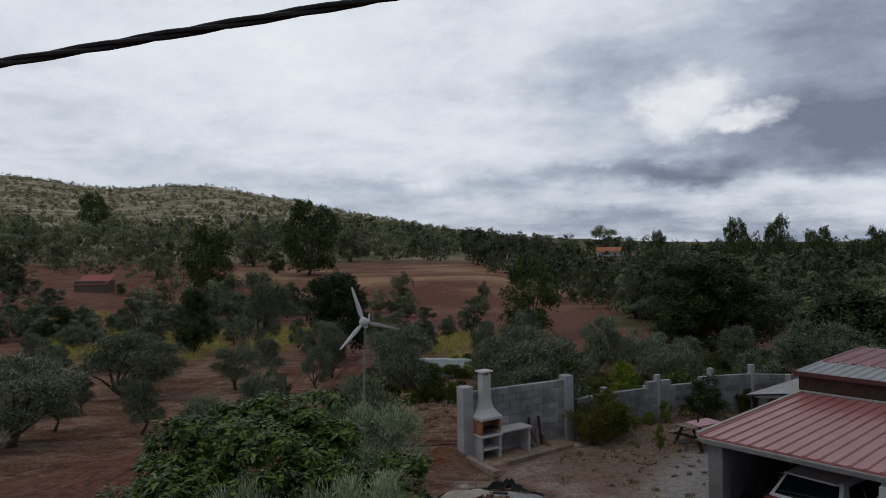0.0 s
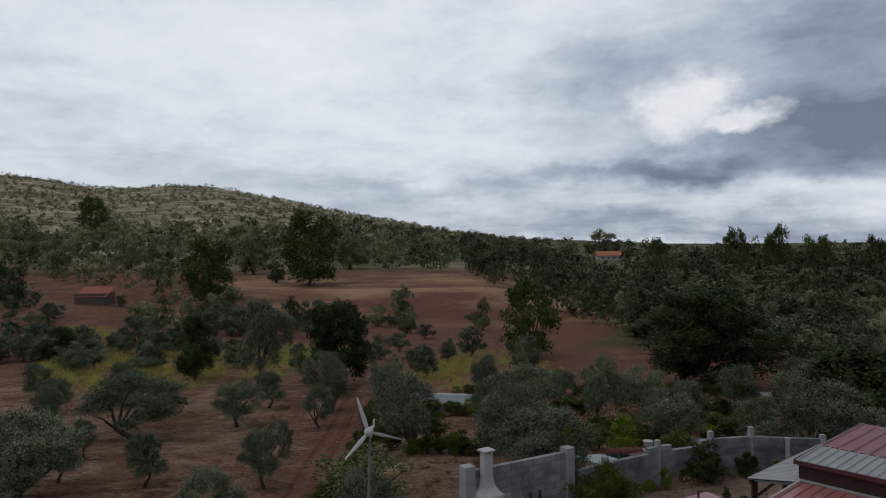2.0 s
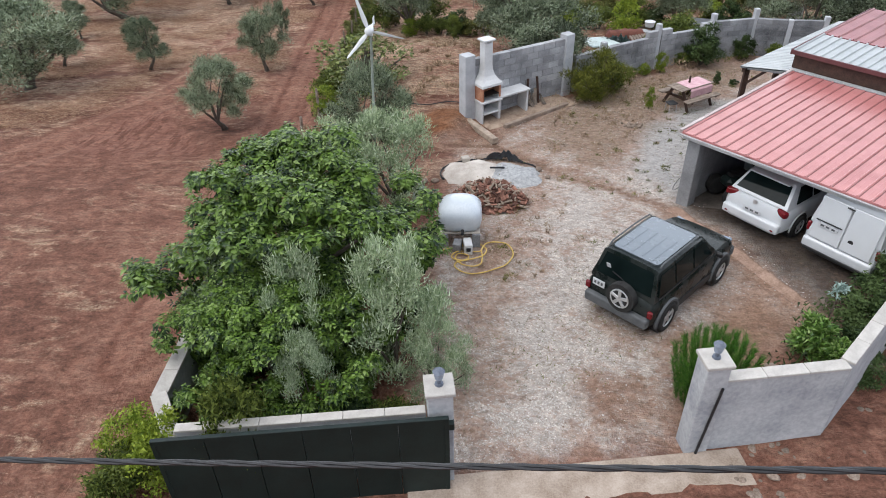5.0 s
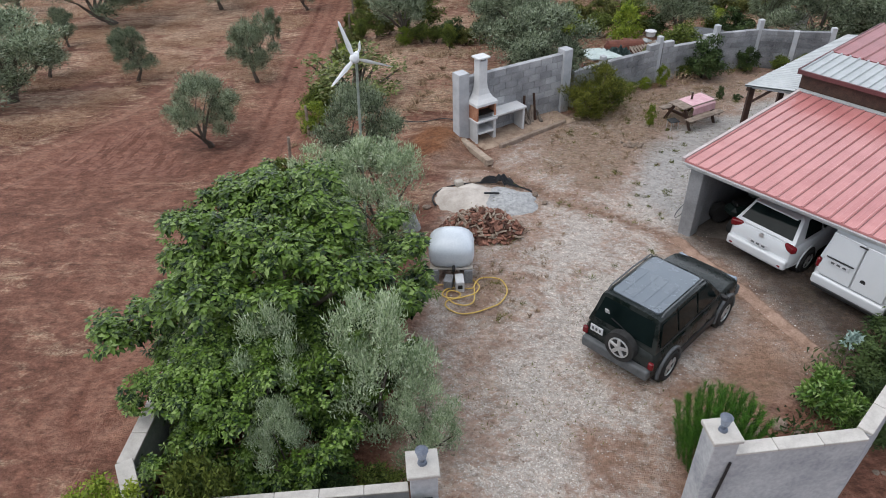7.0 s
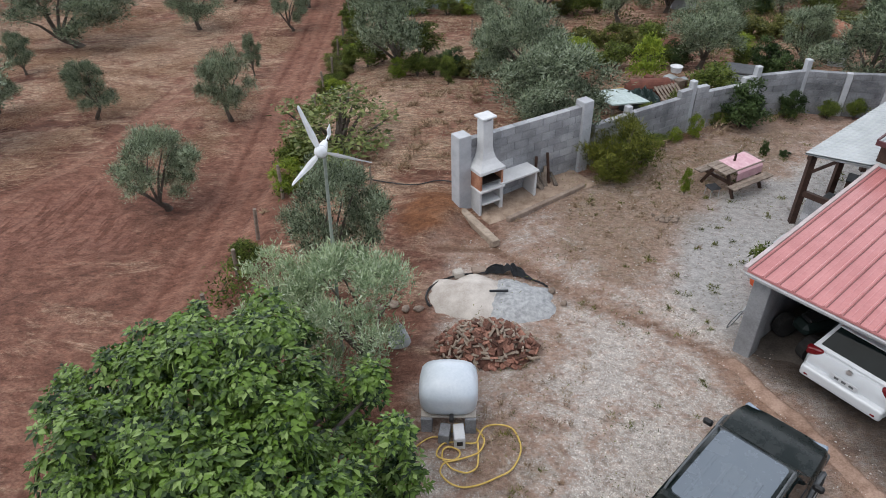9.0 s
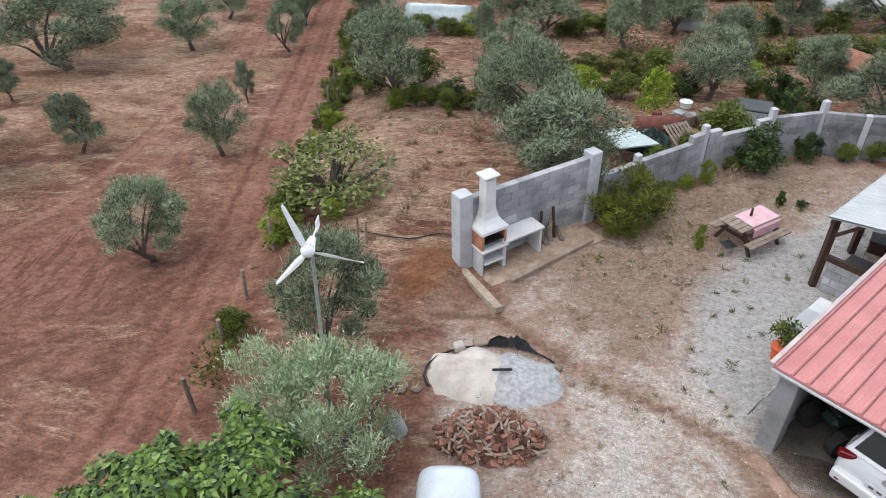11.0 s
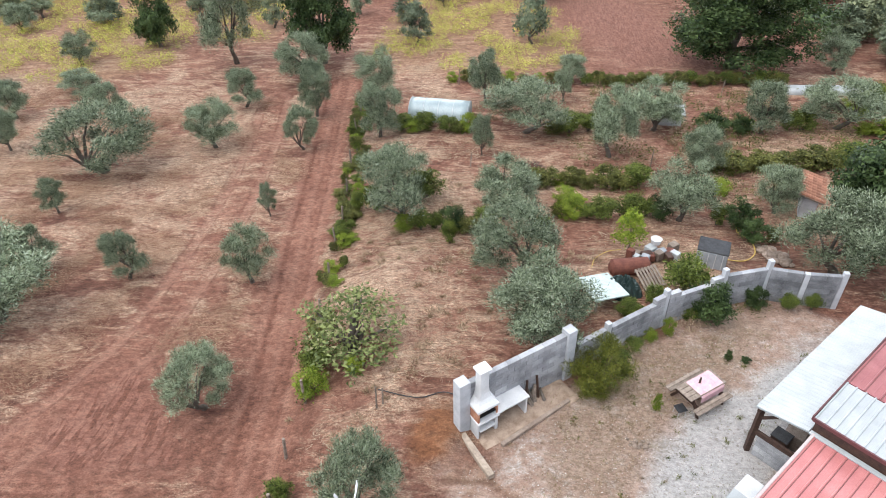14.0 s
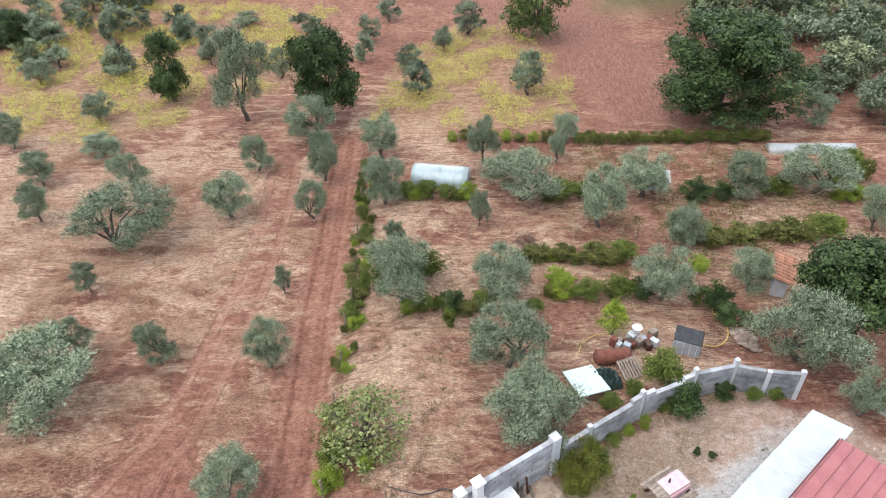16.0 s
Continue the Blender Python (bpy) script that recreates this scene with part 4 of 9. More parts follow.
def plant(kind, x, y, h, w, turn, label=""):
    """Stands a tree of a kind on the ground; the first one placed is the kind itself."""
    m = pose(x, y, gz(x, y) - 0.03, 0, 0, turn) @ Matrix.Diagonal((w, w, h, 1))
    if kind.name in placed:
        ob = copy_thing(kind, Matrix.Identity(4))
        ob.matrix_basis = m
    else:
        placed.add(kind.name)
        kind.matrix_basis = m
        ob = kind
    if label:
        ob["label"] = label
    return ob


OLIVE_LABEL = "grey-green olive tree with a short gnarled trunk"
olives, far_olives = [], []
for s in range(5):
    blobs = crown_blobs(25 + 2 * s, 20 + s, 0.27, 0.92, 0.43, (0.075, 0.135), 0.12 * (s % 3))
    olives.append(tree_kind("olive_tree", M_OLIVE, 30 + s, blobs, 26, 34, 0.037, 0.0040, 0.036, OLIVE_LABEL, "olive tree", droop=-0.45, thick=0.036, fork=0.15 + 0.03 * (s % 3), group="olive trees", lean=0.09, aim=1.0, shell=0.35))
for s in range(3):
    blobs = crown_blobs(20 + s, 25 + s, 0.2, 0.88, 0.40, (0.12, 0.18), 0.12 * (s % 3))
    far_olives.append(tree_kind("olive_tree", M_FAROLIVE, 36 + s, blobs, 18, 9, 0.095, 0.012, 0.034, OLIVE_LABEL, "olive tree", droop=-0.3, thick=0.036, fork=0.16, limbs=4, group="olive trees", lean=0.09, aim=0.9, shell=0.4, face=0.031))

OLIVES_FIELD = [
    (-22.2, 43.9, 3.9, 5.8), (-29.6, 46.3, 2.8, 2.1), (-16.6, 53.3, 2.7, 2.6), (-16.7, 47.2, 3.3, 3.4),
    (-11.3, 52.0, 3.7, 2.5), (-11.1, 47.3, 2.7, 2.1), (-22.5, 39.1, 2.0, 1.5), (-16.0, 33.5, 2.4, 2.0),
    (-10.2, 33.5, 3.1, 2.3), (-20.1, 30.2, 3.7, 5.6), (-9.55, 25.7, 2.55, 2.5), (-32.0, 51.0, 2.6, 2.5),
    (-25.2, 50.8, 2.6, 2.5), (-32.4, 61.0, 2.7, 2.7), (-37.4, 56.3, 2.9, 2.5), (-11.0, 39.3, 1.9, 1.0),
    (-29.6, 55.5, 1.6, 3.1), (-20.6, 33.9, 2.3, 2.0),
]
OLIVES_GARDEN = [
    (-7.6, 55.4, 3.5, 3.2), (-6.5, 48.9, 3.4, 3.1), (-4.1, 38.1, 3.8, 3.9), (-5.2, 44.0, 1.7, 1.2),
    (0.1, 54.4, 3.5, 2.5), (5.5, 54.8, 2.6, 1.5), (6.4, 58.4, 2.0, 2.4), (2.7, 49.4, 3.2, 5.0),
    (0.0, 45.9, 2.6, 1.3), (7.5, 46.0, 4.0, 3.4), (10.8, 50.0, 3.2, 4.0), (17.4, 49.8, 3.3, 3.2),
    (22.2, 50.6, 3.1, 4.6), (12.0, 43.6, 3.0, 2.5), (1.4, 38.4, 3.1, 3.7), (9.9, 38.7, 3.1, 3.4),
    (14.8, 39.6, 2.6, 2.5), (1.6, 32.6, 3.3, 3.5), (2.45, 28.7, 3.2, 4.0), (15.3, 33.8, 3.5, 4.6),
    (16.5, 30.3, 2.5, 2.0), (24.2, 46.2, 3.2, 2.4),
]
OLIVES_BEYOND = [
    (-13.5, 58.0, 3.4, 3.8), (-40.1, 79.6, 3.2, 2.6), (-32.0, 79.2, 2.8, 2.4), (-34.7, 70.3, 3.3, 3.3),
    (-27.1, 73.5, 2.5, 2.2), (-19.2, 70.3, 3.1, 2.4), (-26.6, 84.3, 1.7, 3.2), (-19.4, 82.1, 2.3, 3.1),
    (-12.2, 79.5, 2.9, 2.7), (-11.0, 85.9, 2.4, 2.8), (-12.0, 74.5, 2.4, 2.4), (-7.3, 72.5, 2.3, 3.3),
    (-5.9, 66.7, 3.1, 2.8), (-4.3, 77.0, 2.7, 2.3), (-2.1, 82.2, 3.6, 4.0), (3.8, 66.8, 4.0, 3.2),
    (31.5, 70.6, 6.0, 6.6), (26.2, 61.3, 2.4, 2.9), (31.0, 62.9, 3.2, 3.0), (27.9, 66.7, 2.0, 2.4),
    (39.8, 83.4, 3.3, 4.1),
]
for i, (x, y, h, w) in enumerate(OLIVES_FIELD + OLIVES_GARDEN + OLIVES_BEYOND):
    plant(olives[(i * 3 + 1) % 5] if y < 63 else far_olives[i % 3], x, y, h * 1.04, w * 1.08, (i * 77) % 360)

# dark evergreen and oak trees beyond the orchard
oak = tree_kind("oak_tree", M_DARKLEAF, 71, crown_blobs(64, 71, 0.12, 0.94, 0.44, (0.08, 0.14)), 40, 24, 0.022, 0.0065, 0.022, "dense dark green oak tree with a wide crown", "tree", thick=0.04, fork=0.16, limbs=9, face=0.012)
round_oak = tree_kind("holm_oak", M_DARKLEAF, 72, crown_blobs(34, 72, 0.16, 0.92, 0.40, (0.11, 0.17)), 34, 22, 0.034, 0.010, 0.026, "dense rounded dark green holm oak", "tree", thick=0.04, fork=0.16, limbs=8, face=0.018)
tall = tree_kind("cork_oak", M_DARKLEAF, 73, crown_blobs(26, 73, 0.12, 0.93, 0.36, (0.12, 0.18)), 34, 18, 0.036, 0.012, 0.03, "upright dark green tree at the orchard edge", "tree", thick=0.03, fork=0.15, limbs=8, face=0.02)
far_oak = tree_kind("holm_oak", M_HILLWOOD, 76, crown_blobs(26, 76, 0.12, 0.92, 0.40, (0.12, 0.19)), 20, 9, 0.075, 0.022, 0.03, "rounded grey-green holm oak standing in the fields", "tree", thick=0.04, fork=0.14, limbs=4, face=0.032)
pine = tree_kind("pine_tree", M_PINE, 74, crown_blobs(36, 74, 0.10, 0.93, 0.40, (0.09, 0.15)), 24, 8, 0.05, 0.010, 0.028, "pine tree with open layered green crown", "pine tree", thick=0.025, fork=0.16, limbs=10)
plant(tall, -27.6, 65.1, 6.0, 4.4, 20)
plant(olives[2], -19.9, 61.6, 7.6, 5.0, 60, "tall grey-green olive tree with a narrow crown")
plant(round_oak, -12.9, 61.9, 7.7, 6.6, 110)
plant(olives[4], -42.0, 68.7, 2.6, 3.0, 200)
plant(tall, -49.7, 78.0, 3.9, 4.8, 300)
plant(pine, 4.8, 80.8, 9.0, 7.6, 40)
plant(oak, 19.0, 62.0, 8.6, 12.6, 15)
plant(round_oak, 18.1, 36.2, 5.6, 6.6, 210)
FAR_TREES = [
    (-42.2, 158.5, 17.0, 14.5), (-198.4, 329.5, 20.6, 16.2), (-52.3, 166.1, 5.5, 4.6), (-16.5, 129.5, 6.4, 4.5),
    (-46.2, 118.8, 7.1, 5.8), (-1.1, 112.2, 5.2, 2.7), (-33.8, 115.2, 4.8, 2.1), (-58.2, 138.7, 13.6, 11.3),
    (-84.4, 116.2, 8.0, 5.8), (-63.3, 93.4, 3.2, 4.0), (-53.6, 104.7, 4.0, 4.2), (-45.4, 73.3, 2.8, 3.0),
    (-35.8, 71.4, 2.4, 2.3), (-160.2, 223.5, 13.5, 13.5), (-122.5, 186.6, 11.2, 9.6), (-79.6, 160.6, 9.5, 7.5),
    (-111.0, 204.8, 10.5, 9.6), (-65.7, 187.9, 12.6, 9.4), (-42.7, 207.4, 10.3, 8.6),
]
for i, (x, y, h, w) in enumerate(FAR_TREES):
    plant(pine if i in (0, 1, 7) else far_oak, x, y, h, w * 1.15, i * 50)
# single tall trees that stand above the wood
for i, (x, y, h, w) in enumerate([(69, 200, 17.5, 10), (81, 201, 18, 10), (101, 219, 15, 10), (62, 262, 15, 9), (128, 240, 15, 10)]):
    plant(pine, x, y, h, w, i * 70)
plant(far_oak, 77.5, 478, 18.5, 24, 30)


def woodland(name, spots, seed, mat, label, quads=70, leaf=0.11, per=4):
    """Many far trees as one mesh of leaf clumps; spots: x, y, height, width."""
    r = np.random.default_rng(seed)
    vs, fs, off = [], [], 0
    kinds = []
    for s in range(6):
        blobs = crown_blobs(11, seed + s, 0.24, 0.86, 0.36, (0.12, 0.21))
        pts, nrm = clump_points(blobs, max(2, quads // 11), seed + s, 0.75)
        kinds.append(facing(pts, nrm, per, leaf, 0.025, seed + s, 0.28))
    for i, (x, y, h, w) in enumerate(spots):
        # the wood opens towards the far house
        if y < 440 and abs(x - 0.168 * y) < 0.016 * y + 0.4 * w and gz(x, y) + 0.78 * h > 10.2 - 0.0262 * y:
            continue
        v, f = kinds[i % 6]
        a = r.uniform(0, 6.28)
        c, s_ = math.cos(a), math.sin(a)
        p = np.stack([(v[:, 0] * c - v[:, 1] * s_) * w + x, (v[:, 0] * s_ + v[:, 1] * c) * w + y, (v[:, 2] - 0.12) * h + gz(x, y)], 1)
        vs.append(p)
        fs.append(f + off)
        off += len(p)
    me = raw_mesh(name, np.concatenate(vs), np.concatenate(fs))
    return solid(name, me, mat, label, "woodland", kind="stuff")


def scatter(count, seed, area, keep, size, squat=1.0):
    """Random spots in an area (azimuth ratio a0..a1, distance y0..y1) that keep() allows."""
    r = np.random.default_rng(seed)
    out = []
    a0, a1, y0, y1 = area
    while len(out) < count:
        y = math.sqrt(r.uniform(y0 * y0, y1 * y1))
        a = r.uniform(a0, a1)
        if keep(a, y, r):
            w = r.uniform(*size)
            out.append((a * y, y, w * r.uniform(0.85, 1.4) * squat, w))
    return out


groves = scatter(120, 31, (0.27, 0.85, 58, 125), lambda a, y, r: (y > 66 or a > 0.5) and abs(a - 0.32) + abs(y - 61) / 60 > 0.16, (3.2, 5.5))
groves += scatter(46, 32, (-0.85, -0.33, 74, 128), lambda a, y, r: abs(a + 0.6) > 0.05 or y < 85, (1.7, 3.4))
groves += scatter(40, 33, (0.2, 0.5, 96, 130), lambda a, y, r: True, (3.5, 6))
groves += scatter(16, 34, (-0.44, -0.24, 104, 128), lambda a, y, r: True, (3.0, 5.0))
groves += scatter(30, 36, (-0.72, -0.42, 72, 104), lambda a, y, r: abs(a + 0.6) > 0.05 or y < 85, (2.0, 3.6))
groves += scatter(10, 35, (-0.22, 0.0, 100, 124), lambda a, y, r: True, (2.2, 3.4))
for i, (x, y, h, w) in enumerate(groves):
    plant((far_olives[i % 3], far_olives[(i + 1) % 3], far_oak)[i % 3] if x > 0 else far_olives[i % 3] if y < 105 or i % 3 else far_oak, x, y, h * 0.85, w * 1.15, i * 61)
woods = scatter(430, 5, (0.06, 0.95, 100, 330), lambda a, y, r: (y > 100 + 160 * max(0, 0.16 - a) / 0.1 or a > 0.3) and (abs(a - 0.172) > 0.024 or y < 100), (6, 12), 0.85)
woods += scatter(270, 6, (-0.25, 0.95, 330, 700), lambda a, y, r: abs(a - 0.172) > 0.022 or y > 460, (8, 14), 0.8)
woods += scatter(60, 16, (0.14, 0.8, 200, 420), lambda a, y, r: True, (5, 8), 2.0)
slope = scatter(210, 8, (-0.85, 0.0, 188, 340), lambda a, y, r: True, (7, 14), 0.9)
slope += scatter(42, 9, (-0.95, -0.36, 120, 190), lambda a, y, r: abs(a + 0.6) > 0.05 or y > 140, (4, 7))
border = lambda y: np.interp(y, [70, 80, 108, 130, 158, 182, 240], [15, 17, 20, 9, -3, -9, -14])
woods += scatter(95, 41, (-0.07, 0.30, 92, 200), lambda a, y, r: a * y > border(y) + 2.5, (5, 9), 0.95)
woods += scatter(70, 42, (-0.12, 0.12, 188, 330), lambda a, y, r: True, (7, 11), 0.9)
woods += scatter(60, 43, (0.24, 0.75, 72, 125), lambda a, y, r: a > 0.42 or y > 80, (5, 8), 0.85)
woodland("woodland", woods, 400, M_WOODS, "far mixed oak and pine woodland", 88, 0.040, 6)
woodland("woodland", slope, 410, M_HILLWOOD, "scrubby trees on the far slope, coloured as sunlit", 88, 0.040, 6)
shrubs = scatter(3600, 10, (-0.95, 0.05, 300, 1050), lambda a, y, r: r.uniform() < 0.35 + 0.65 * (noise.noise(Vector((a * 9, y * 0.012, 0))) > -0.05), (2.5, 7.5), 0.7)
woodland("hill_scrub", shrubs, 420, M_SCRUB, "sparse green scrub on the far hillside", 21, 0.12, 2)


# ---- walls and buildings ----
def brick_mesh(name, sx, sy, sz, bevel=0.008):
    return mesh_of(bx(0, 0, 0, sx, sy, sz, 0, bevel), name)


def block_wall(name, a, b, za, zb, courses, label, extra=(), length=0.5, course=0.24, thick=0.2, mat=None):
    """A wall of concrete blocks between two plan points; extra: stretches (u0, u1) with one course more."""
    a, b = Vector(a), Vector(b)
    run = (b - a).length
    ang = math.degrees(math.atan2(b.y - a.y, b.x - a.x))
    top = courses * course
    slope = math.degrees(math.atan2(zb - za, run))
    root = solid(name, bx(run / 2, 0, top / 2 - 0.15, run, thick - 0.03, top + 0.27), M_MORTAR, label, "wall", kind="structure", at=pose(a.x, a.y, za, 0, -slope, ang))
    whole, half = brick_mesh("block", length - 0.012, thick, course - 0.012), brick_mesh("block", length / 2 - 0.012, thick, course - 0.012)
    n = max(1, round(run / length))
    step = run / n
    r = random.Random(len(name) + int(run * 100))
    for c in range(courses + 1):
        u = 0.0
        first = True
        while u < run - 0.05:
            w = step / 2 if (c % 2 and first) else min(step, run - u)
            first = False
            mid = u + w / 2
            if c < courses or any(p <= mid <= q for p, q in extra):
                me = whole if w > step * 0.7 else half
                base = length if me is whole else length / 2
                ob = part("block", me, mat or M_BLOCK, root)
                ob.matrix_basis = pose(mid, r.uniform(-0.004, 0.004), (c + 0.5) * course, 0, 0, r.uniform(-0.4, 0.4)) @ Matrix.Diagonal((w / base, 1, 1, 1))
            u += w
    return root


def concrete_post(root_name, x, y, z0, z1, w, ang, label, cap=0.0, mat=M_RENDER):
    ob = solid(root_name, bx(0, 0, (z1 - z0) / 2, w, w, z1 - z0, 0, 0.015), mat, label, "pillar", "concrete wall pillars", at=pose(x, y, z0, 0, 0, ang))
    if cap:
        part("cap", bx(0, 0, z1 - z0 + 0.02, w + cap, w + cap, 0.05, 0, 0.01), M_STONECAP, ob)
    return ob


WU, WN = Vector((0.804, 0.594, 0)), Vector((0.594, -0.804, 0))
W0 = Vector((-0.22, 24.36, 0))


def along(u, n, z=0.0):
    """A place by the barbecue wall: u along it, n out into the yard."""
    p = W0 + WU * u + WN * n
    return (p.x, p.y, z)


WALL_TURN = 36.45
concrete_post("wall_pillar", *along(0, 0)[:2], -0.1, 2.36, 0.4, WALL_TURN, "square grey rendered concrete pillar ending the block wall")
concrete_post("wall_pillar", *along(4.36, 0)[:2], -0.1, 2.24, 0.38, WALL_TURN, "square grey rendered concrete pillar ending the block wall")
block_wall("wall_1", along(0.2, 0), along(4.17, 0), 0.02, -0.06, 9, "bare grey concrete block wall behind the barbecue")
POSTS = [(4.78, 28.02), (7.12, 29.75), (9.56, 31.03), (11.4, 31.6), (12.75, 31.3), (14.1, 31.2)]
for i, (p, q) in enumerate(zip([(3.55, 27.12)] + POSTS[:-1], POSTS)):
    run = math.dist(p, q)
    ang = math.degrees(math.atan2(q[1] - p[1], q[0] - p[0]))
    d = ((q[0] - p[0]) / run, (q[1] - p[1]) / run)
    p2, q2 = (p[0] + d[0] * 0.11, p[1] + d[1] * 0.11, 0), (q[0] - d[0] * 0.11, q[1] - d[1] * 0.11, 0)
    extra = ((run - 0.9, run),) if i in (1, 2) else ((0, 0.6),) if i == 2 else ()
    if i == 2:
        extra = ((0, 0.6), (run - 0.8, run))
    block_wall("wall_%d" % (i + 2), p2, q2, gz(p[0], p[1]) + 0.02, gz(q[0], q[1]) + 0.02, 6 if i < 3 else 7, "low weathered concrete block boundary wall" if i < 3 else "low dark-stained concrete block boundary wall", extra, course=0.22, mat=M_BLOCK if i < 3 else M_BLACKBLOCK)
    concrete_post("wall_post", q[0], q[1], gz(q[0], q[1]) - 0.2, (1.58, 1.72, 1.74, 1.78, 1.42, 1.58)[i], 0.2, ang, "slim concrete post standing in the boundary wall")


def barbecue():
    root = thing("barbecue", along(0.58, 0.36, 0.03), "pale concrete garden barbecue with tall chimney and brick firebox", "barbecue", rz=WALL_TURN)
    for x in (-0.34, 0.34):
        part("side_leg", bx(x, 0, 0.48, 0.07, 0.5, 0.96, 0, 0.012), M_WHITE, root)
    part("lower_shelf", bx(0, -0.02, 0.36, 0.61, 0.56, 0.06, 0, 0.012), M_WHITE, root)
    part("hearth_slab", bx(0, -0.03, 0.78, 0.84, 0.62, 0.07, 0, 0.015), M_WHITE, root)
    part("firebox", bx(0, 0.17, 1.06, 0.74, 0.14, 0.5, 0, 0.008), M_FIREBRICK, root, "soot-stained orange firebrick lining")
    for x in (-0.35, 0.35):
        part("side_wall", bx(x, -0.02, 1.06, 0.07, 0.5, 0.5, 0, 0.008), M_FIREBRICK, root)
    part("grill", bx(0, -0.05, 1.0, 0.62, 0.4, 0.02), M_DARKMETAL, root)
    bm = bmesh.new()
    lo, hi = [(-0.42, -0.32), (0.42, -0.32), (0.42, 0.24), (-0.42, 0.24)], [(-0.16, -0.06), (0.16, -0.06), (0.16, 0.24), (-0.16, 0.24)]
    rings = []
    for z, t in ((1.30, 0.0), (1.38, 0.02), (1.5, 0.45), (1.62, 0.75), (1.8, 0.95), (1.95, 1.0)):
        rings.append([bm.verts.new((a[0] + (b[0] - a[0]) * t, a[1] + (b[1] - a[1]) * t, z)) for a, b in zip(lo, hi)])
    for p, q in zip(rings[:-1], rings[1:]):
        for j in range(4):
            bm.faces.new((p[j], p[(j + 1) % 4], q[(j + 1) % 4], q[j]))
    bm.faces.new(rings[0][::-1])
    part("hood", bm, M_WHITE, root)
    part("chimney", bx(0, 0.09, 2.3, 0.32, 0.30, 0.8, 0, 0.015), M_WHITE, root)
    for x in (-0.12, 0.12):
        part("cap_stub", bx(x, 0.09, 2.73, 0.06, 0.28, 0.08), M_WHITE, root)
    part("chimney_cap", bx(0, 0.09, 2.8, 0.46, 0.42, 0.06, 0, 0.015), M_WHITE, root)


M_FIREBRICK = plain("firebrick", (0.30, 0.12, 0.07), (0.52, 0.27, 0.17), 0.9, 5, 40)
M_DARKMETAL = plain("dark_metal", (0.02, 0.02, 0.022), (0.06, 0.06, 0.062), 0.5, 6, 50, metal=0.6)
M_CONCRETE = plain("yard_concrete", (0.33, 0.29, 0.25), (0.50, 0.46, 0.41), 0.92, 2.5, 40, relief=0.5)
barbecue()
bench = thing("worktop_table", along(1.55, 0.36, 0.0), "white concrete slab worktop on two panel legs", "table", rz=WALL_TURN)
part("slab", bx(0, 0, 0.86, 1.36, 0.62, 0.07, 0, 0.012), M_WHITE, bench)
for x in (-0.6, 0.6):
    part("leg", bx(x, 0, 0.41, 0.08, 0.52, 0.83, 0, 0.01), M_WHITE, bench)
M_KERB2 = plain("soiled_concrete", (0.18, 0.13, 0.10), (0.34, 0.27, 0.22), 0.95, 3, 40, relief=0.6)
solid("kerb_beam", bx(0, 0, 0, 3.0, 0.14, 0.22, 0, 0.02), M_KERB2, "long low concrete kerb beside the barbecue", "kerb", at=pose(*along(2.2, 1.12, 0.03), 0, 0, WALL_TURN + 4))
solid("timber_beam", bx(0, 0, 0, 1.78, 0.22, 0.2, 0, 0.015), M_TIMBER, "pale weathered timber beam lying on bare soil", "beam", at=pose(0.29, 23.33, 0.12, 0, 0, -57.5))
def soil_bed():
    """The raised bed of earth between the wall and its kerb."""
    bm = bmesh.new()
    cols, rows = 26, 8
    grid = []
    for i in range(cols + 1):
        row = []
        for j in range(rows + 1):
            u, n = 0.2 + 3.9 * i / cols, 0.1 + (0.98 + 0.07 * i / cols) * j / rows
            z = 0.075 + 0.035 * noise.noise(Vector((u * 1.7, n * 1.7, 2))) + 0.012 * noise.noise(Vector((u * 7, n * 7, 5)))
            if i in (0, cols) or j == rows:
                z -= 0.06
            row.append(bm.verts.new(along(u, n, z)))
        grid.append(row)
    for i in range(cols):
        for j in range(rows):
            bm.faces.new((grid[i][j], grid[i][j + 1], grid[i + 1][j + 1], grid[i + 1][j]))
    ob = solid("soil_bed", bm, M_BEDSOIL, "raised bed of dry tan soil behind the kerb", "soil bed", kind="structure")
    smooth_shade(ob)


M_BEDSOIL = plain("dry_tan_soil", (0.20, 0.135, 0.095), (0.42, 0.32, 0.245), 0.95, 3.0, 45, relief=0.8, dist=0.02)
soil_bed()
stack = thing("firewood_stack", along(2.62, 0.3, 0.08), "dark firewood logs and branches leaning against the wall", "firewood", rz=WALL_TURN)
for i in range(16):
    r_ = random.Random(i)
    x0, y0 = r_.uniform(-0.32, 0.4), r_.uniform(-0.28, 0.05)
    lean = r_.uniform(-0.15, 0.15)
    top = 0.95 if i < 2 else r_.uniform(0.2, 0.55)
    part("log", rod(bmesh.new(), (x0, y0, -0.02), (x0 + lean, 0.1, top), r_.uniform(0.035, 0.07), r_.uniform(0.03, 0.06), 7), M_BROWNWOOD if i < 2 else M_OLDWOOD if i % 3 else M_BARK, stack)


# ---- carport, lean-to and house roof ----
EU, EV = Vector((0.7, -0.714, 0)), Vector((0.722, 0.692, 0))
E0 = Vector((5.55, 18.85, 0))
ROOF_TURN = math.degrees(math.atan2(EU.y, EU.x))


def cp(u, v, z):
    """A place in the carport: u along the eave, v back from it."""
    p = E0 + EU * u + EV * v
    return (p.x, p.y, z)


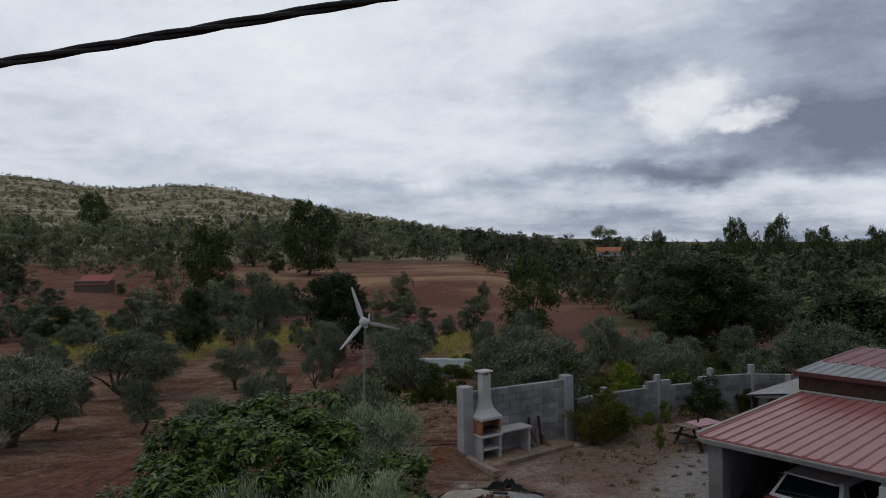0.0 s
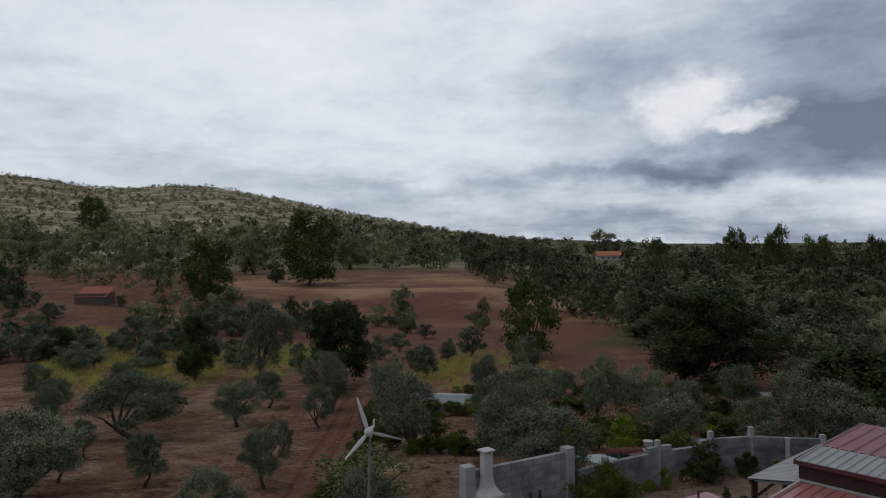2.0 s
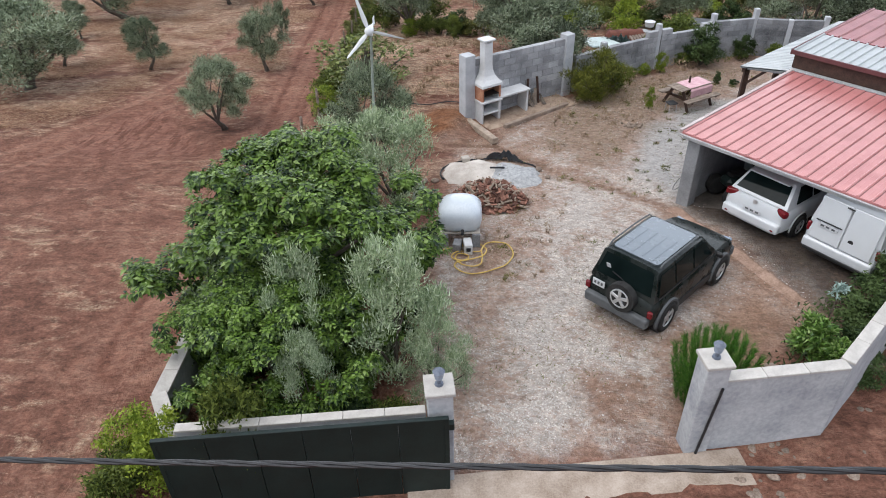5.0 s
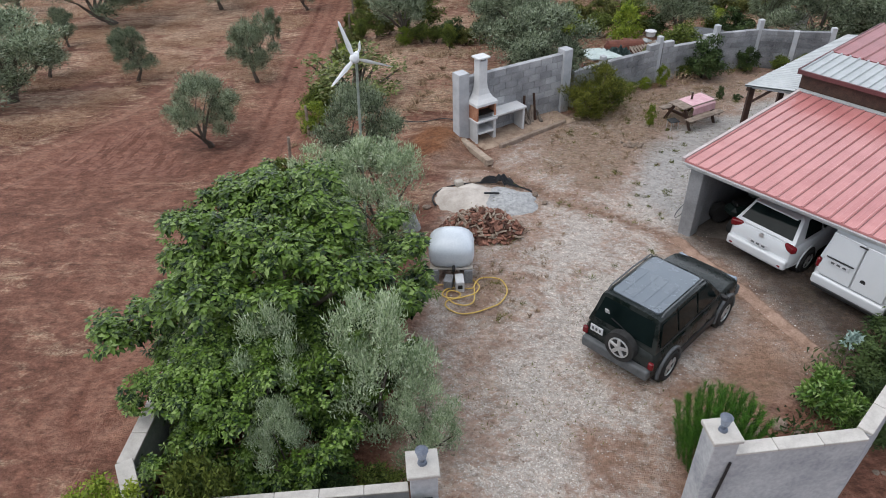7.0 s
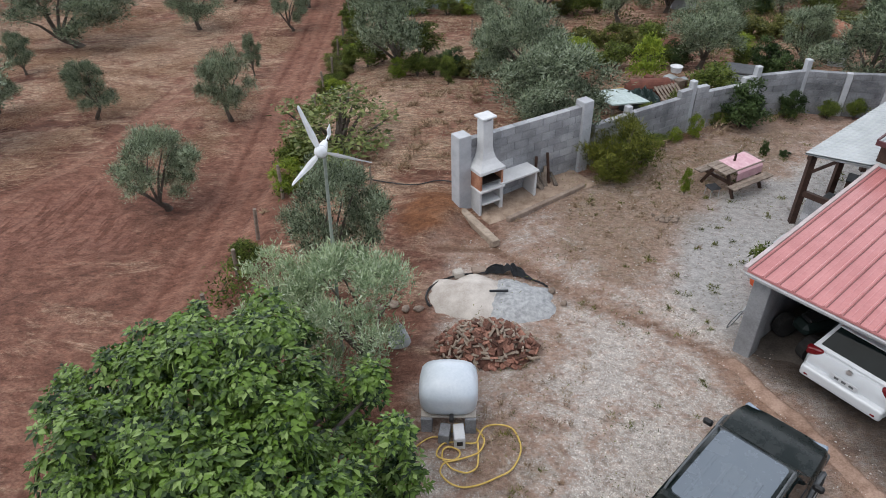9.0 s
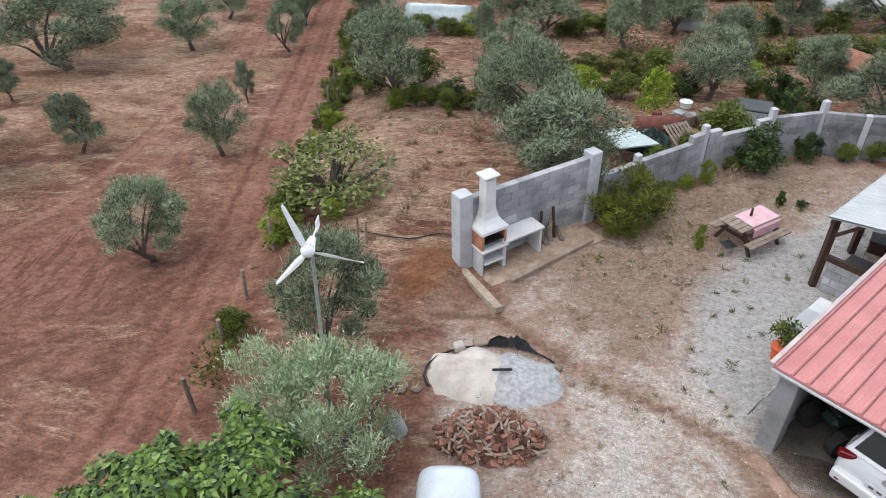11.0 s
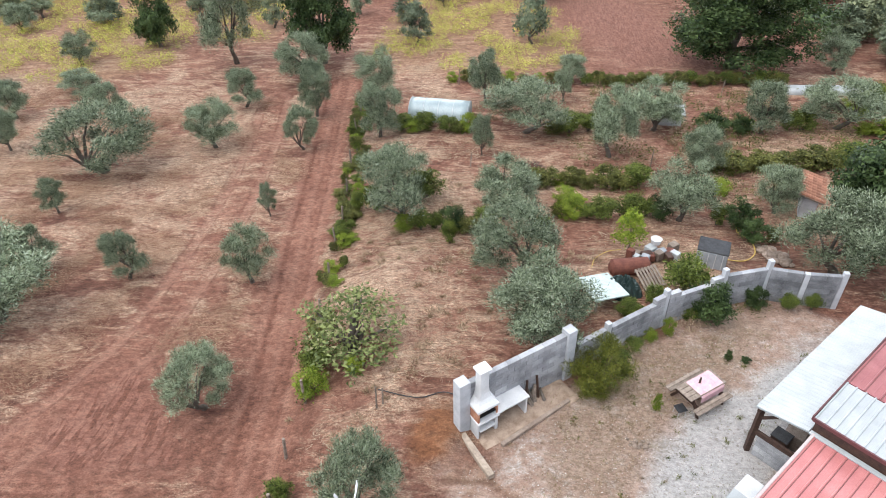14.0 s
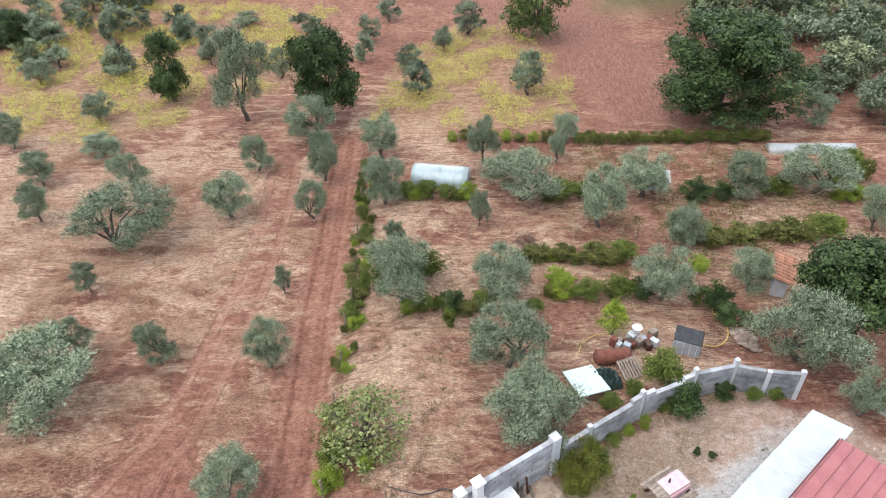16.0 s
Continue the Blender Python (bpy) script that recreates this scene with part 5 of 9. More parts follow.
def ribbed_roof(name, corner_fn, ulen, vlen, z0, z1, pitch, mat, label, category, rib=0.05, seam=False):
    """A sheet-metal roof whose ribs run from the eave back; parts: each panel with its ribs, a gutter edge."""
    root = thing(name, corner_fn(0, 0, z0), label, category)
    inv = root.matrix_basis.inverted()
    n = max(1, round(ulen / pitch))
    step = ulen / n
    th = 0.05
    for i in range(n):
        u0, u1 = i * step, (i + 1) * step
        prof = [(u0, 0), (u0 + 0.02, rib), (u0 + 0.045, rib), (u0 + 0.065, 0), (u0 + step * 0.58, 0), (u0 + step * 0.60, 0.003), (u0 + step * 0.64, 0.003), (u0 + step * 0.66, 0), (u1, 0)]
        bm = bmesh.new()
        rows = []
        for v, z in ((0, z0), (vlen, z1)):
            rows.append([bm.verts.new(inv @ Vector(corner_fn(u, v, z + h))) for u, h in prof])
            rows.append([bm.verts.new(inv @ Vector(corner_fn(u, v, z - th))) for u in (u0, u1)])
        a, al, b, bl = rows
        for j in range(len(prof) - 1):
            bm.faces.new((a[j], a[j + 1], b[j + 1], b[j]))
        bm.faces.new((al[1], al[0], bl[0], bl[1]))
        bm.faces.new([al[0], al[1]] + a[::-1])
        bm.faces.new([bl[1], bl[0]] + b)
        part("panel", bm, mat, root)
        if seam:
            bm = bmesh.new()
            corners = [inv @ Vector(corner_fn(u, v, z + h)) for v, z in ((0.01, z0), (vlen - 0.01, z1)) for u, h in ((u0 + 0.063, 0.004), (u0 + 0.083, 0.004), (u0 + 0.083, -0.01), (u0 + 0.063, -0.01))]
            loft(bm, [corners[:4], corners[4:]])
            part("seam", bm, M_SEAM, root)
    return root


# strip colour for joint dirt and for the shadow line beside each rib
M_SEAM = plain("grime_and_shade_seam", (0.13, 0.055, 0.052), (0.22, 0.09, 0.085), 0.6, 3, 30, relief=0.1)


def loft(bm, sections):
    """Sections: lists of points with the same count; joined in order and closed at both ends."""
    rings = [[bm.verts.new(p) for p in s] for s in sections]
    n = len(rings[0])
    for a, b in zip(rings[:-1], rings[1:]):
        for j in range(n):
            bm.faces.new((a[j], a[(j + 1) % n], b[(j + 1) % n], b[j]))
    bm.faces.new(rings[0][::-1])
    bm.faces.new(rings[-1])
    bmesh.ops.recalc_face_normals(bm, faces=bm.faces)
    return bm


ROOF_U, ROOF_V = 9.0, 5.65
ribbed_roof("carport_roof", cp, ROOF_U, ROOF_V, 2.33, 2.5, 0.295, M_REDROOF, "faded red ribbed sheet-metal carport roof", "roof", rib=0.03, seam=True)
frame_root = thing("carport_frame", cp(0, 0, 0.25), "grey steel eave beam, verge flashing and posts of the carport", "carport")
finv = frame_root.matrix_basis.inverted()


def beam_between(name, a, b, w, h, mat, parent, inv):
    a, b = inv @ Vector(a), inv @ Vector(b)
    d = b - a
    q = d.to_track_quat("X", "Z").to_matrix().to_4x4()
    bm = bmesh.new()
    m = Matrix.Translation((a + b) / 2) @ q @ Matrix.Diagonal((d.length, w, h, 1))
    bmesh.ops.create_cube(bm, size=1, matrix=m)
    return part(name, bm, mat, parent)


M_VERGE = plain("faded_flashing", (0.36, 0.28, 0.27), (0.48, 0.42, 0.41), 0.5, 1.5, 30)
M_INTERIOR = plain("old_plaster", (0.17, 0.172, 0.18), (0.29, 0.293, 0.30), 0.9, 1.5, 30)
beam_between("eave_beam", cp(0.02, 0.1, 2.2), cp(ROOF_U - 0.02, 0.1, 2.2), 0.08, 0.14, M_GALV, frame_root, finv)
beam_between("gutter", cp(0, -0.05, 2.27), cp(ROOF_U, -0.05, 2.27), 0.05, 0.03, M_GALV, frame_root, finv)
beam_between("verge", cp(-0.03, -0.02, 2.335), cp(-0.03, ROOF_V, 2.505), 0.08, 0.10, M_VERGE, frame_root, finv)
for k in (1.4, 2.8, 4.2):
    beam_between("purlin", cp(0.05, k, 2.22 + k * 0.03), cp(ROOF_U, k, 2.22 + k * 0.03), 0.06, 0.08, M_GALV, frame_root, finv)
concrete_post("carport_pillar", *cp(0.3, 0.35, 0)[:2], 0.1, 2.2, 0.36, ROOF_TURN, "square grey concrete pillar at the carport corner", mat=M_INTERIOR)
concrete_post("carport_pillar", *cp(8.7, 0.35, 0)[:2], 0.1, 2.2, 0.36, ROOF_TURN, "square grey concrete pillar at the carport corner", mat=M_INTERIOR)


def house_wall(name, a, b, z0, z1, thick, mat, label):
    a, b = Vector(a), Vector(b)
    ang = math.degrees(math.atan2(b.y - a.y, b.x - a.x))
    return solid(name, bx(0, 0, (z1 - z0) / 2, (b - a).length, thick, z1 - z0), mat, label, "wall", kind="structure", at=pose((a.x + b.x) / 2, (a.y + b.y) / 2, z0, 0, 0, ang))


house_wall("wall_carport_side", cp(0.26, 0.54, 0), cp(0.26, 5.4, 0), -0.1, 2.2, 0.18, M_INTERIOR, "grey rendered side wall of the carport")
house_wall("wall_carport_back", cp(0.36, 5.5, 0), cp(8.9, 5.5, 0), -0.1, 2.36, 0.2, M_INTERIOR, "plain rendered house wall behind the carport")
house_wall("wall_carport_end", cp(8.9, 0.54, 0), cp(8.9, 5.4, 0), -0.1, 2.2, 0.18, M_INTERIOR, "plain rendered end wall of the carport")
# much darker than the yard concrete
M_FLOORDARK = plain("dark_concrete", (0.045, 0.038, 0.033), (0.13, 0.11, 0.095), 0.9, 1.2, 25, relief=0.4)
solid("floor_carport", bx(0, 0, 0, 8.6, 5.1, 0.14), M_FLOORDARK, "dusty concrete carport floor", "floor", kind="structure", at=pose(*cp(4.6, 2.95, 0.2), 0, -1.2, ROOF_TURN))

# upper roof of the house: a dark red fascia, a white strip of sheets, then red sheets
H0 = Vector((9.5, 22.92, 0))


def hp(u, v, z):
    p = H0 + EU * u + EV * v
    return (p.x, p.y, z)


ribbed_roof("house_roof", hp, 9.0, 1.85, 3.05, 3.13, 0.26, M_WHITESHEET, "pale translucent ribbed sheets along the house eave", "roof")


def hp2(u, v, z):
    return hp(u, v + 1.87, z)


ribbed_roof("house_roof_upper", hp2, 9.0, 3.4, 3.15, 3.22, 0.42, M_OLDRED, "faded red ribbed sheets on the upper house roof", "roof", rib=0.04, seam=True)
upper_root = thing("house_eave", hp(0, 0, 2.5), "dark red sheet fascia and brown timber eave of the house", "fascia")
uinv = upper_root.matrix_basis.inverted()
beam_between("fascia_trim", hp(0, -0.03, 3.03), hp(9, -0.03, 3.03), 0.05, 0.12, M_DARKRED, upper_root, uinv)
beam_between("fascia_board", hp(0.06, 0.12, 2.74), hp(9, 0.12, 2.74), 0.06, 0.46, M_BROWNWOOD, upper_root, uinv)
beam_between("flashing", hp(0.06, -0.02, 2.53), hp(9, -0.02, 2.53), 0.16, 0.035, M_WHITESHEET, upper_root, uinv)
beam_between("verge_board", hp(-0.03, 0, 3.02), hp(-0.03, 5.2, 3.18), 0.04, 0.16, M_DARKRED, upper_root, uinv)
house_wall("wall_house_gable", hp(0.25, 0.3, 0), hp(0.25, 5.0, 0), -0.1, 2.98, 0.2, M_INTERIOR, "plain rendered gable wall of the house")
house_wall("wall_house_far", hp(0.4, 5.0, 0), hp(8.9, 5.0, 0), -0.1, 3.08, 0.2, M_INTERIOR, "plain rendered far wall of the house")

# white lean-to along the gable on dark timber posts
L0 = Vector((8.5, 24.02, 0))


def lp(u, v, z):
    """u back along the gable, v from the outer edge in to the wall."""
    p = L0 + EV * u + EU * v
    return (p.x, p.y, z)


ribbed_roof("lean_to_roof", lp, 6.75, 1.5, 2.16, 2.42, 0.18, M_WHITESHEET, "white corrugated lean-to roof on timber posts", "roof", rib=0.02)
lean = thing("lean_to_frame", lp(0.2, 0.2, 0.0), "dark brown timber posts and beams under the lean-to", "pergola")
linv = lean.matrix_basis.inverted()
for u in (0.25, 2.4, 4.5, 6.5):
    beam_between("post", lp(u, 0.12, gz(*lp(u, 0.1, 0)[:2]) - 0.05), lp(u, 0.12, 2.1), 0.15, 0.15, M_BROWNWOOD, lean, linv)
    beam_between("brace", lp(u, 0.15, 1.55), lp(u, 0.75, 2.15), 0.08, 0.08, M_BROWNWOOD, lean, linv)
beam_between("edge_beam", lp(0, 0.12, 2.06), lp(6.75, 0.12, 2.06), 0.1, 0.12, M_BROWNWOOD, lean, linv)
beam_between("end_beam", lp(0.2, 0.0, 2.08), lp(0.2, 1.5, 2.3), 0.1, 0.1, M_GALV, lean, linv)
beam_between("rail", lp(0.25, 0.15, 0.95), lp(0.25, 1.5, 0.95), 0.1, 0.16, M_BROWNWOOD, lean, linv)
block_wall("wall_lean_to", lp(0.3, 0.3, 0), lp(0.3, 1.45, 0), 0.0, 0.0, 4, "low concrete block wall under the lean-to", course=0.22, length=0.4)


for i, (u, v, w, d, h, m, label) in enumerate([(0.9, 0.75, 0.5, 0.45, 0.75, 0, "dark brown wooden chest under the lean-to"), (1.5, 0.95, 0.55, 0.5, 0.6, 1, "weathered timber box under the lean-to"), (2.2, 0.8, 0.6, 0.5, 0.85, 0, "dark metal cupboard under the lean-to"), (3.1, 0.9, 0.7, 0.5, 0.5, 1, "weathered timber box under the lean-to")]):
    store = thing("storage_box", lp(u, v, gz(*lp(u, v, 0)[:2]) - 0.02), label, "box", rz=ROOF_TURN + 7 * i)
    part("box_body", bx(0, 0, h / 2, w, d, h, 0, 0.02), (M_BROWNWOOD, M_OLDWOOD)[m], store)
    part("box_lid", bx(0, 0, h + 0.02, w + 0.04, d + 0.04, 0.04, 0, 0.01), (M_BLACKLID, M_OLDWOOD)[m], store)


# ---- gate ----
def gate_pillar(x, y, label, turn):
    z0 = gz(x, y) - 0.15
    root = thing("gate_pillar", (x, y, z0), label, "pillar", "gate pillars", rz=turn)
    part("shaft", bx(0, 0, 1.08, 0.38, 0.38, 2.16, 0, 0.012), M_GATEWALL, root)
    part("cap", bx(0, 0, 2.2, 0.45, 0.45, 0.07, 0, 0.012), M_STONECAP, root)
    lamp = part("lantern", rod(bmesh.new(), (0, 0, 2.23), (0, 0, 2.27), 0.07, 0.06, 12), M_LANTERN, root, "small dark metal pillar lantern")
    part("stem", rod(bmesh.new(), (0, 0, 2.27), (0, 0, 2.36), 0.03, 0.03, 8), M_LANTERN, lamp)
    part("globe", rod(bmesh.new(), (0, 0, 2.36), (0, 0, 2.5), 0.06, 0.085, 10), M_LAMPGLASS, lamp)
    part("hood", rod(bmesh.new(), (0, 0, 2.5), (0, 0, 2.55), 0.095, 0.04, 10), M_LANTERN, lamp)
    return root


M_LANTERN = plain("lantern_metal", (0.09, 0.105, 0.135), (0.17, 0.19, 0.235), 0.5, 6, 50, metal=0.3)
M_LAMPGLASS = plain("lamp_glass", (0.20, 0.24, 0.30), (0.30, 0.35, 0.42), 0.25, 4, 20, relief=0)
gate_pillar(-0.06, 9.36, "white gate pillar with stone cap and lantern beside the green gate", 10)
right_pillar = gate_pillar(4.14, 10.16, "white gate pillar with stone cap, lantern and black drainpipe", 10)
part("drainpipe", rod(bmesh.new(), (-0.02, -0.215, 0.15), (0.12, -0.215, 1.75), 0.022, 0.022, 8), M_DARKMETAL, right_pillar)


def coped_wall(name, a, b, z0, z1, thick, label, mat, step=0.62):
    """A rendered wall with a coping of separate slabs."""
    a, b = Vector((*a, 0)), Vector((*b, 0))
    run = (b - a).length
    ang = math.degrees(math.atan2(b.y - a.y, b.x - a.x))
    root = solid(name, bx(run / 2, 0, (z1 - z0) / 2, run, thick, z1 - z0), mat, label, "wall", kind="structure", at=pose(a.x, a.y, z0, 0, 0, ang))
    n = max(1, round(run / step))
    slab = mesh_of(bx(0, 0, 0, run / n - 0.006, thick + 0.05, 0.05, 0, 0.008), "coping_slab")
    for i in range(n):
        part("coping_slab", slab, M_STONECAP, root, at=pose((i + 0.5) * run / n, 0, z1 - z0 + 0.03, 0, 0, 0))
    return root


coped_wall("wall_gate_right", (4.30, 10.14), (6.36, 10.52), 0.4, 2.28, 0.17, "white rendered boundary wall beside the gate with stone coping", M_GATEWALL)
coped_wall("wall_gate_return", (6.36, 10.55), (11.5, 16.2), 0.3, 2.31, 0.17, "white rendered boundary wall running back from the gate", M_GATEWALL)
coped_wall("wall_gate_left", (-4.0, 8.82), (-0.28, 9.38), 0.3, 2.13, 0.11, "pale rendered wall behind the open sliding gate", M_RENDER)
coped_wall("wall_boundary_left", (-4.1, 8.8), (-4.9, 10.0), 0.2, 1.55, 0.22, "white painted side boundary wall below the tree", M_GATEWALL)
coped_wall("wall_boundary_side", (-4.9, 10.0), (-5.1, 16.0), 0.0, 1.5, 0.22, "white painted side boundary wall below the tree", M_GATEWALL)
M_SILL = plain("worn_threshold", (0.22, 0.165, 0.125), (0.42, 0.345, 0.285), 0.95, 2.5, 30, relief=0.7)
M_GATEGREEN = plain("dark_green_steel", (0.004, 0.010, 0.009), (0.011, 0.021, 0.019), 0.5, 2, 30, relief=0.05)
gate = thing("sliding_gate", (-2.03, 8.74, 0.54), "dark green solid steel sliding gate standing open", "gate", rz=8.7)
for i in range(6):
    part("gate_panel", bx(-1.75 + i * 0.7, 0, 0.93, 0.69, 0.05, 1.7, 0, 0.006), M_GATEGREEN, gate)
for z in (0.05, 1.8):
    part("gate_rail", bx(0, 0, z, 4.3, 0.07, 0.07, 0, 0.006), M_GATEGREEN, gate)
for x in (-2.12, 2.12):
    part("gate_stile", bx(x, 0, 0.92, 0.07, 0.07, 1.8, 0, 0.006), M_GATEGREEN, gate)
part("hinge_box", bx(2.18, 0.12, 1.55, 0.12, 0.16, 0.14, 0, 0.01), M_GATEGREEN, gate)
sill = solid("gate_threshold", bx(0, 0, 0, 5.6, 0.75, 0.14, 0, 0.02), M_SILL, "worn pale concrete threshold across the gateway", "threshold", kind="structure", at=pose(2.2, 9.28, gz(2, 9.3) - 0.04, 0, 0, 9.5))
M_KERB = plain("ridge_earth", (0.14, 0.078, 0.052), (0.38, 0.26, 0.20), 0.95, 2.2, 30, relief=0.9)


def earth_ridge():
    """A low worn ridge of earth and broken edging before the carport."""
    bm = bmesh.new()
    rows = []
    for i in range(97):
        t = i / 96
        x, y = 5.62 + 2.02 * t + 0.12 * t * (1 - t), 18.6 - 4.6 * t
        x += 0.07 * noise.noise(Vector((t * 7, 1, 0)))
        fade = min(1, t * 20, (1 - t) * 8)
        h = fade * (0.075 + 0.05 * noise.noise(Vector((t * 16, 4, 0))) + 0.025 * noise.noise(Vector((t * 60, 7, 0))))
        row = []
        for off, up in ((-0.30, -0.03), (-0.18, 0.22), (-0.08, 0.7), (0, 1.0), (0.05, 0.9), (0.10, 0.35), (0.16, -0.03)):
            px, py = x + off * 0.92, y + off * 0.4
            j = noise.noise(Vector((px * 11, py * 11, off * 9)))
            row.append(bm.verts.new((px + 0.02 * j, py - 0.02 * j, gz(px, py) + (up if up < 0 else up * h) + 0.018 * j * (up > 0))))
        rows.append(row)
    for p, q in zip(rows, rows[1:]):
        for k in range(6):
            bm.faces.new((p[k], p[k + 1], q[k + 1], q[k]))
    ob = solid("yard_kerb", bm, M_KERB, "worn ridge of red-brown earth and broken edging before the carport", "kerb", kind="structure")
    smooth_shade(ob)


earth_ridge()

# ---- overhead cable ----
M_CABLE = plain("black_cable", (0.012, 0.012, 0.014), (0.035, 0.035, 0.038), 0.5, 8, 60, relief=0.2)


def cable():
    root = thing("power_cable", (0.0, 4.333, 7.54), "twisted black overhead power cable", "cable")
    for k in range(3):
        pts = []
        for i in range(161):
            x = -8 + i * 0.1
            a = x * 9 + k * 2.094
            pts.append((x, -0.0435 * x + 0.0085 * math.cos(a), 0.109 * x + 0.0015 * x * x + 0.0085 * math.sin(a)))
        part("strand", tube(bmesh.new(), pts, 0.0085, 6), M_CABLE, root)


cable()


# ---- vehicles ----
def paint(name, base, metal=0.0, rough=0.32, coat=0.5):
    mat, nt, bsdf = shader(name, rough, metal, 0.5)
    dust = noise_node(nt, 2.5, 6, 0.65)
    col = ramp_node(nt, dust, [(0.4, base), (0.75, tuple(min(1, c * 0.9 + 0.03) for c in base))])
    nt.links.new(col, bsdf.inputs["Base Color"])
    nt.links.new(math_node(nt, "ADD", math_node(nt, "MULTIPLY", dust, 0.25), rough - 0.1), bsdf.inputs["Roughness"])
    bsdf.inputs["Coat Weight"].default_value, bsdf.inputs["Coat Roughness"].default_value = coat, 0.08
    return mat


M_CARGREEN = paint("dark_green_paint", (0.004, 0.008, 0.007), 0.0, 0.25, 0.0)
M_CARGREEN.node_tree.nodes["Principled BSDF"].inputs["Specular IOR Level"].default_value = 0.3
M_CARWHITE = paint("white_car_paint", (0.58, 0.60, 0.62))
M_CLAD = plain("grey_plastic_cladding", (0.07, 0.075, 0.08), (0.12, 0.125, 0.13), 0.6, 6, 80, relief=0.1)
# grey base colour partly stands in for the sky reflected on the roof
M_ROOFSILVER = paint("sky_sheen_paint", (0.17, 0.195, 0.22), 0.5, 0.24)
M_TYRE = plain("tyre_rubber", (0.012, 0.012, 0.012), (0.035, 0.034, 0.033), 0.85, 6, 60)
M_ALLOY = plain("alloy_wheel", (0.50, 0.51, 0.52), (0.66, 0.67, 0.68), 0.35, 5, 40, metal=0.7, relief=0)
M_TAILRED = plain("red_lamp_lens", (0.10, 0.004, 0.007), (0.17, 0.009, 0.014), 0.2, 6, 30, relief=0)
M_PLATE = plain("plate_white", (0.50, 0.51, 0.53), (0.60, 0.61, 0.62), 0.5, 6, 40, relief=0)
M_BLACKPL = plain("black_plastic", (0.010, 0.010, 0.011), (0.022, 0.022, 0.023), 0.5, 6, 60, relief=0.1)


def glass_dark():
    mat, nt, bsdf = shader("tinted_glass", 0.05, 0, 0.12)
    f = noise_node(nt, 1.5, 3)
    nt.links.new(ramp_node(nt, f, [(0.3, (0.003, 0.006, 0.006)), (0.7, (0.008, 0.014, 0.014))]), bsdf.inputs["Base Color"])
    return mat


M_GLASS = glass_dark()


def ring(x, half):
    """A closed cross-section from its right half (y, z), bottom to top."""
    return [(x, -y, z) for y, z in half] + [(x, y, z) for y, z in half[::-1]]


def wheel(parent, x, y, r, w, turn=0):
    """A wheel facing along +y or -y (by the sign of y)."""
    s = 1 if y > 0 else -1
    tyre_bm = bmesh.new()
    prof = [(r * 0.62, -w / 2), (r * 0.9, -w / 2), (r, -w * 0.36), (r, w * 0.36), (r * 0.9, w / 2), (r * 0.62, w / 2)]
    k = 24
    rings = [[tyre_bm.verts.new((q * math.cos(2 * math.pi * i / k), v, q * math.sin(2 * math.pi * i / k))) for q, v in prof] for i in range(k)]
    for i in range(k):
        a, b = rings[i], rings[(i + 1) % k]
        for j in range(len(prof)):
            tyre_bm.faces.new((a[j], a[(j + 1) % 6], b[(j + 1) % 6], b[j]))
    bmesh.ops.recalc_face_normals(tyre_bm, faces=tyre_bm.faces)
    ob = part("wheel", tyre_bm, M_TYRE, parent, at=pose(x, y, r, 0, turn, 0))
    smooth_shade(ob)
    part("rim", rod(bmesh.new(), (0, s * w * 0.12, 0), (0, s * w * 0.3, 0), r * 0.63, r * 0.63, 20), M_DARKMETAL, ob)
    for i in range(5):
        a = 2 * math.pi * i / 5
        bm = bmesh.new()
        box(bm, r * 0.32 * math.cos(a), s * w * 0.36, r * 0.32 * math.sin(a), r * 0.62, w * 0.12, r * 0.2, 0, 0.006, 0, -math.degrees(a))
        part("spoke", bm, M_ALLOY, ob)
    bm = bmesh.new()
    tube(bm, [(r * 0.61 * math.cos(2 * math.pi * i / 20), s * w * 0.4, r * 0.61 * math.sin(2 * math.pi * i / 20)) for i in range(20)], r * 0.05, 6, True)
    part("rim_edge", bm, M_ALLOY, ob)
    return ob


def pane(parent, name, quad, push, mat):
    """A thin curved-edge pane on a quad of four corners, pushed out along its normal."""
    q = [Vector(p) for p in quad]
    n = (q[1] - q[0]).cross(q[3] - q[0]).normalized()
    bm = bmesh.new()
    c = sum(q, Vector()) / 4
    out = [bm.verts.new(p + n * push) for p in q]
    inn = [bm.verts.new(p - n * 0.01) for p in q]
    bm.faces.new(out)
    for i in range(4):
        bm.faces.new((out[i], inn[i], inn[(i + 1) % 4], out[(i + 1) % 4]))
    bmesh.ops.recalc_face_normals(bm, faces=bm.faces)
    return part(name, bm, mat, parent)


def number_plate(parent, x, y, z, w, h, tilt=0, turn=0):
    pl = part("number_plate", bx(0, 0, 0, 0.02, w, h, 0, 0.004), M_PLATE, parent, at=pose(x, y, z, 0, tilt, turn))
    for i in range(3):
        part("plate_bar", bx(-0.012, -w * 0.28 + i * w * 0.28, 0, 0.004, w * 0.17, h * 0.42), M_CLAD, pl)


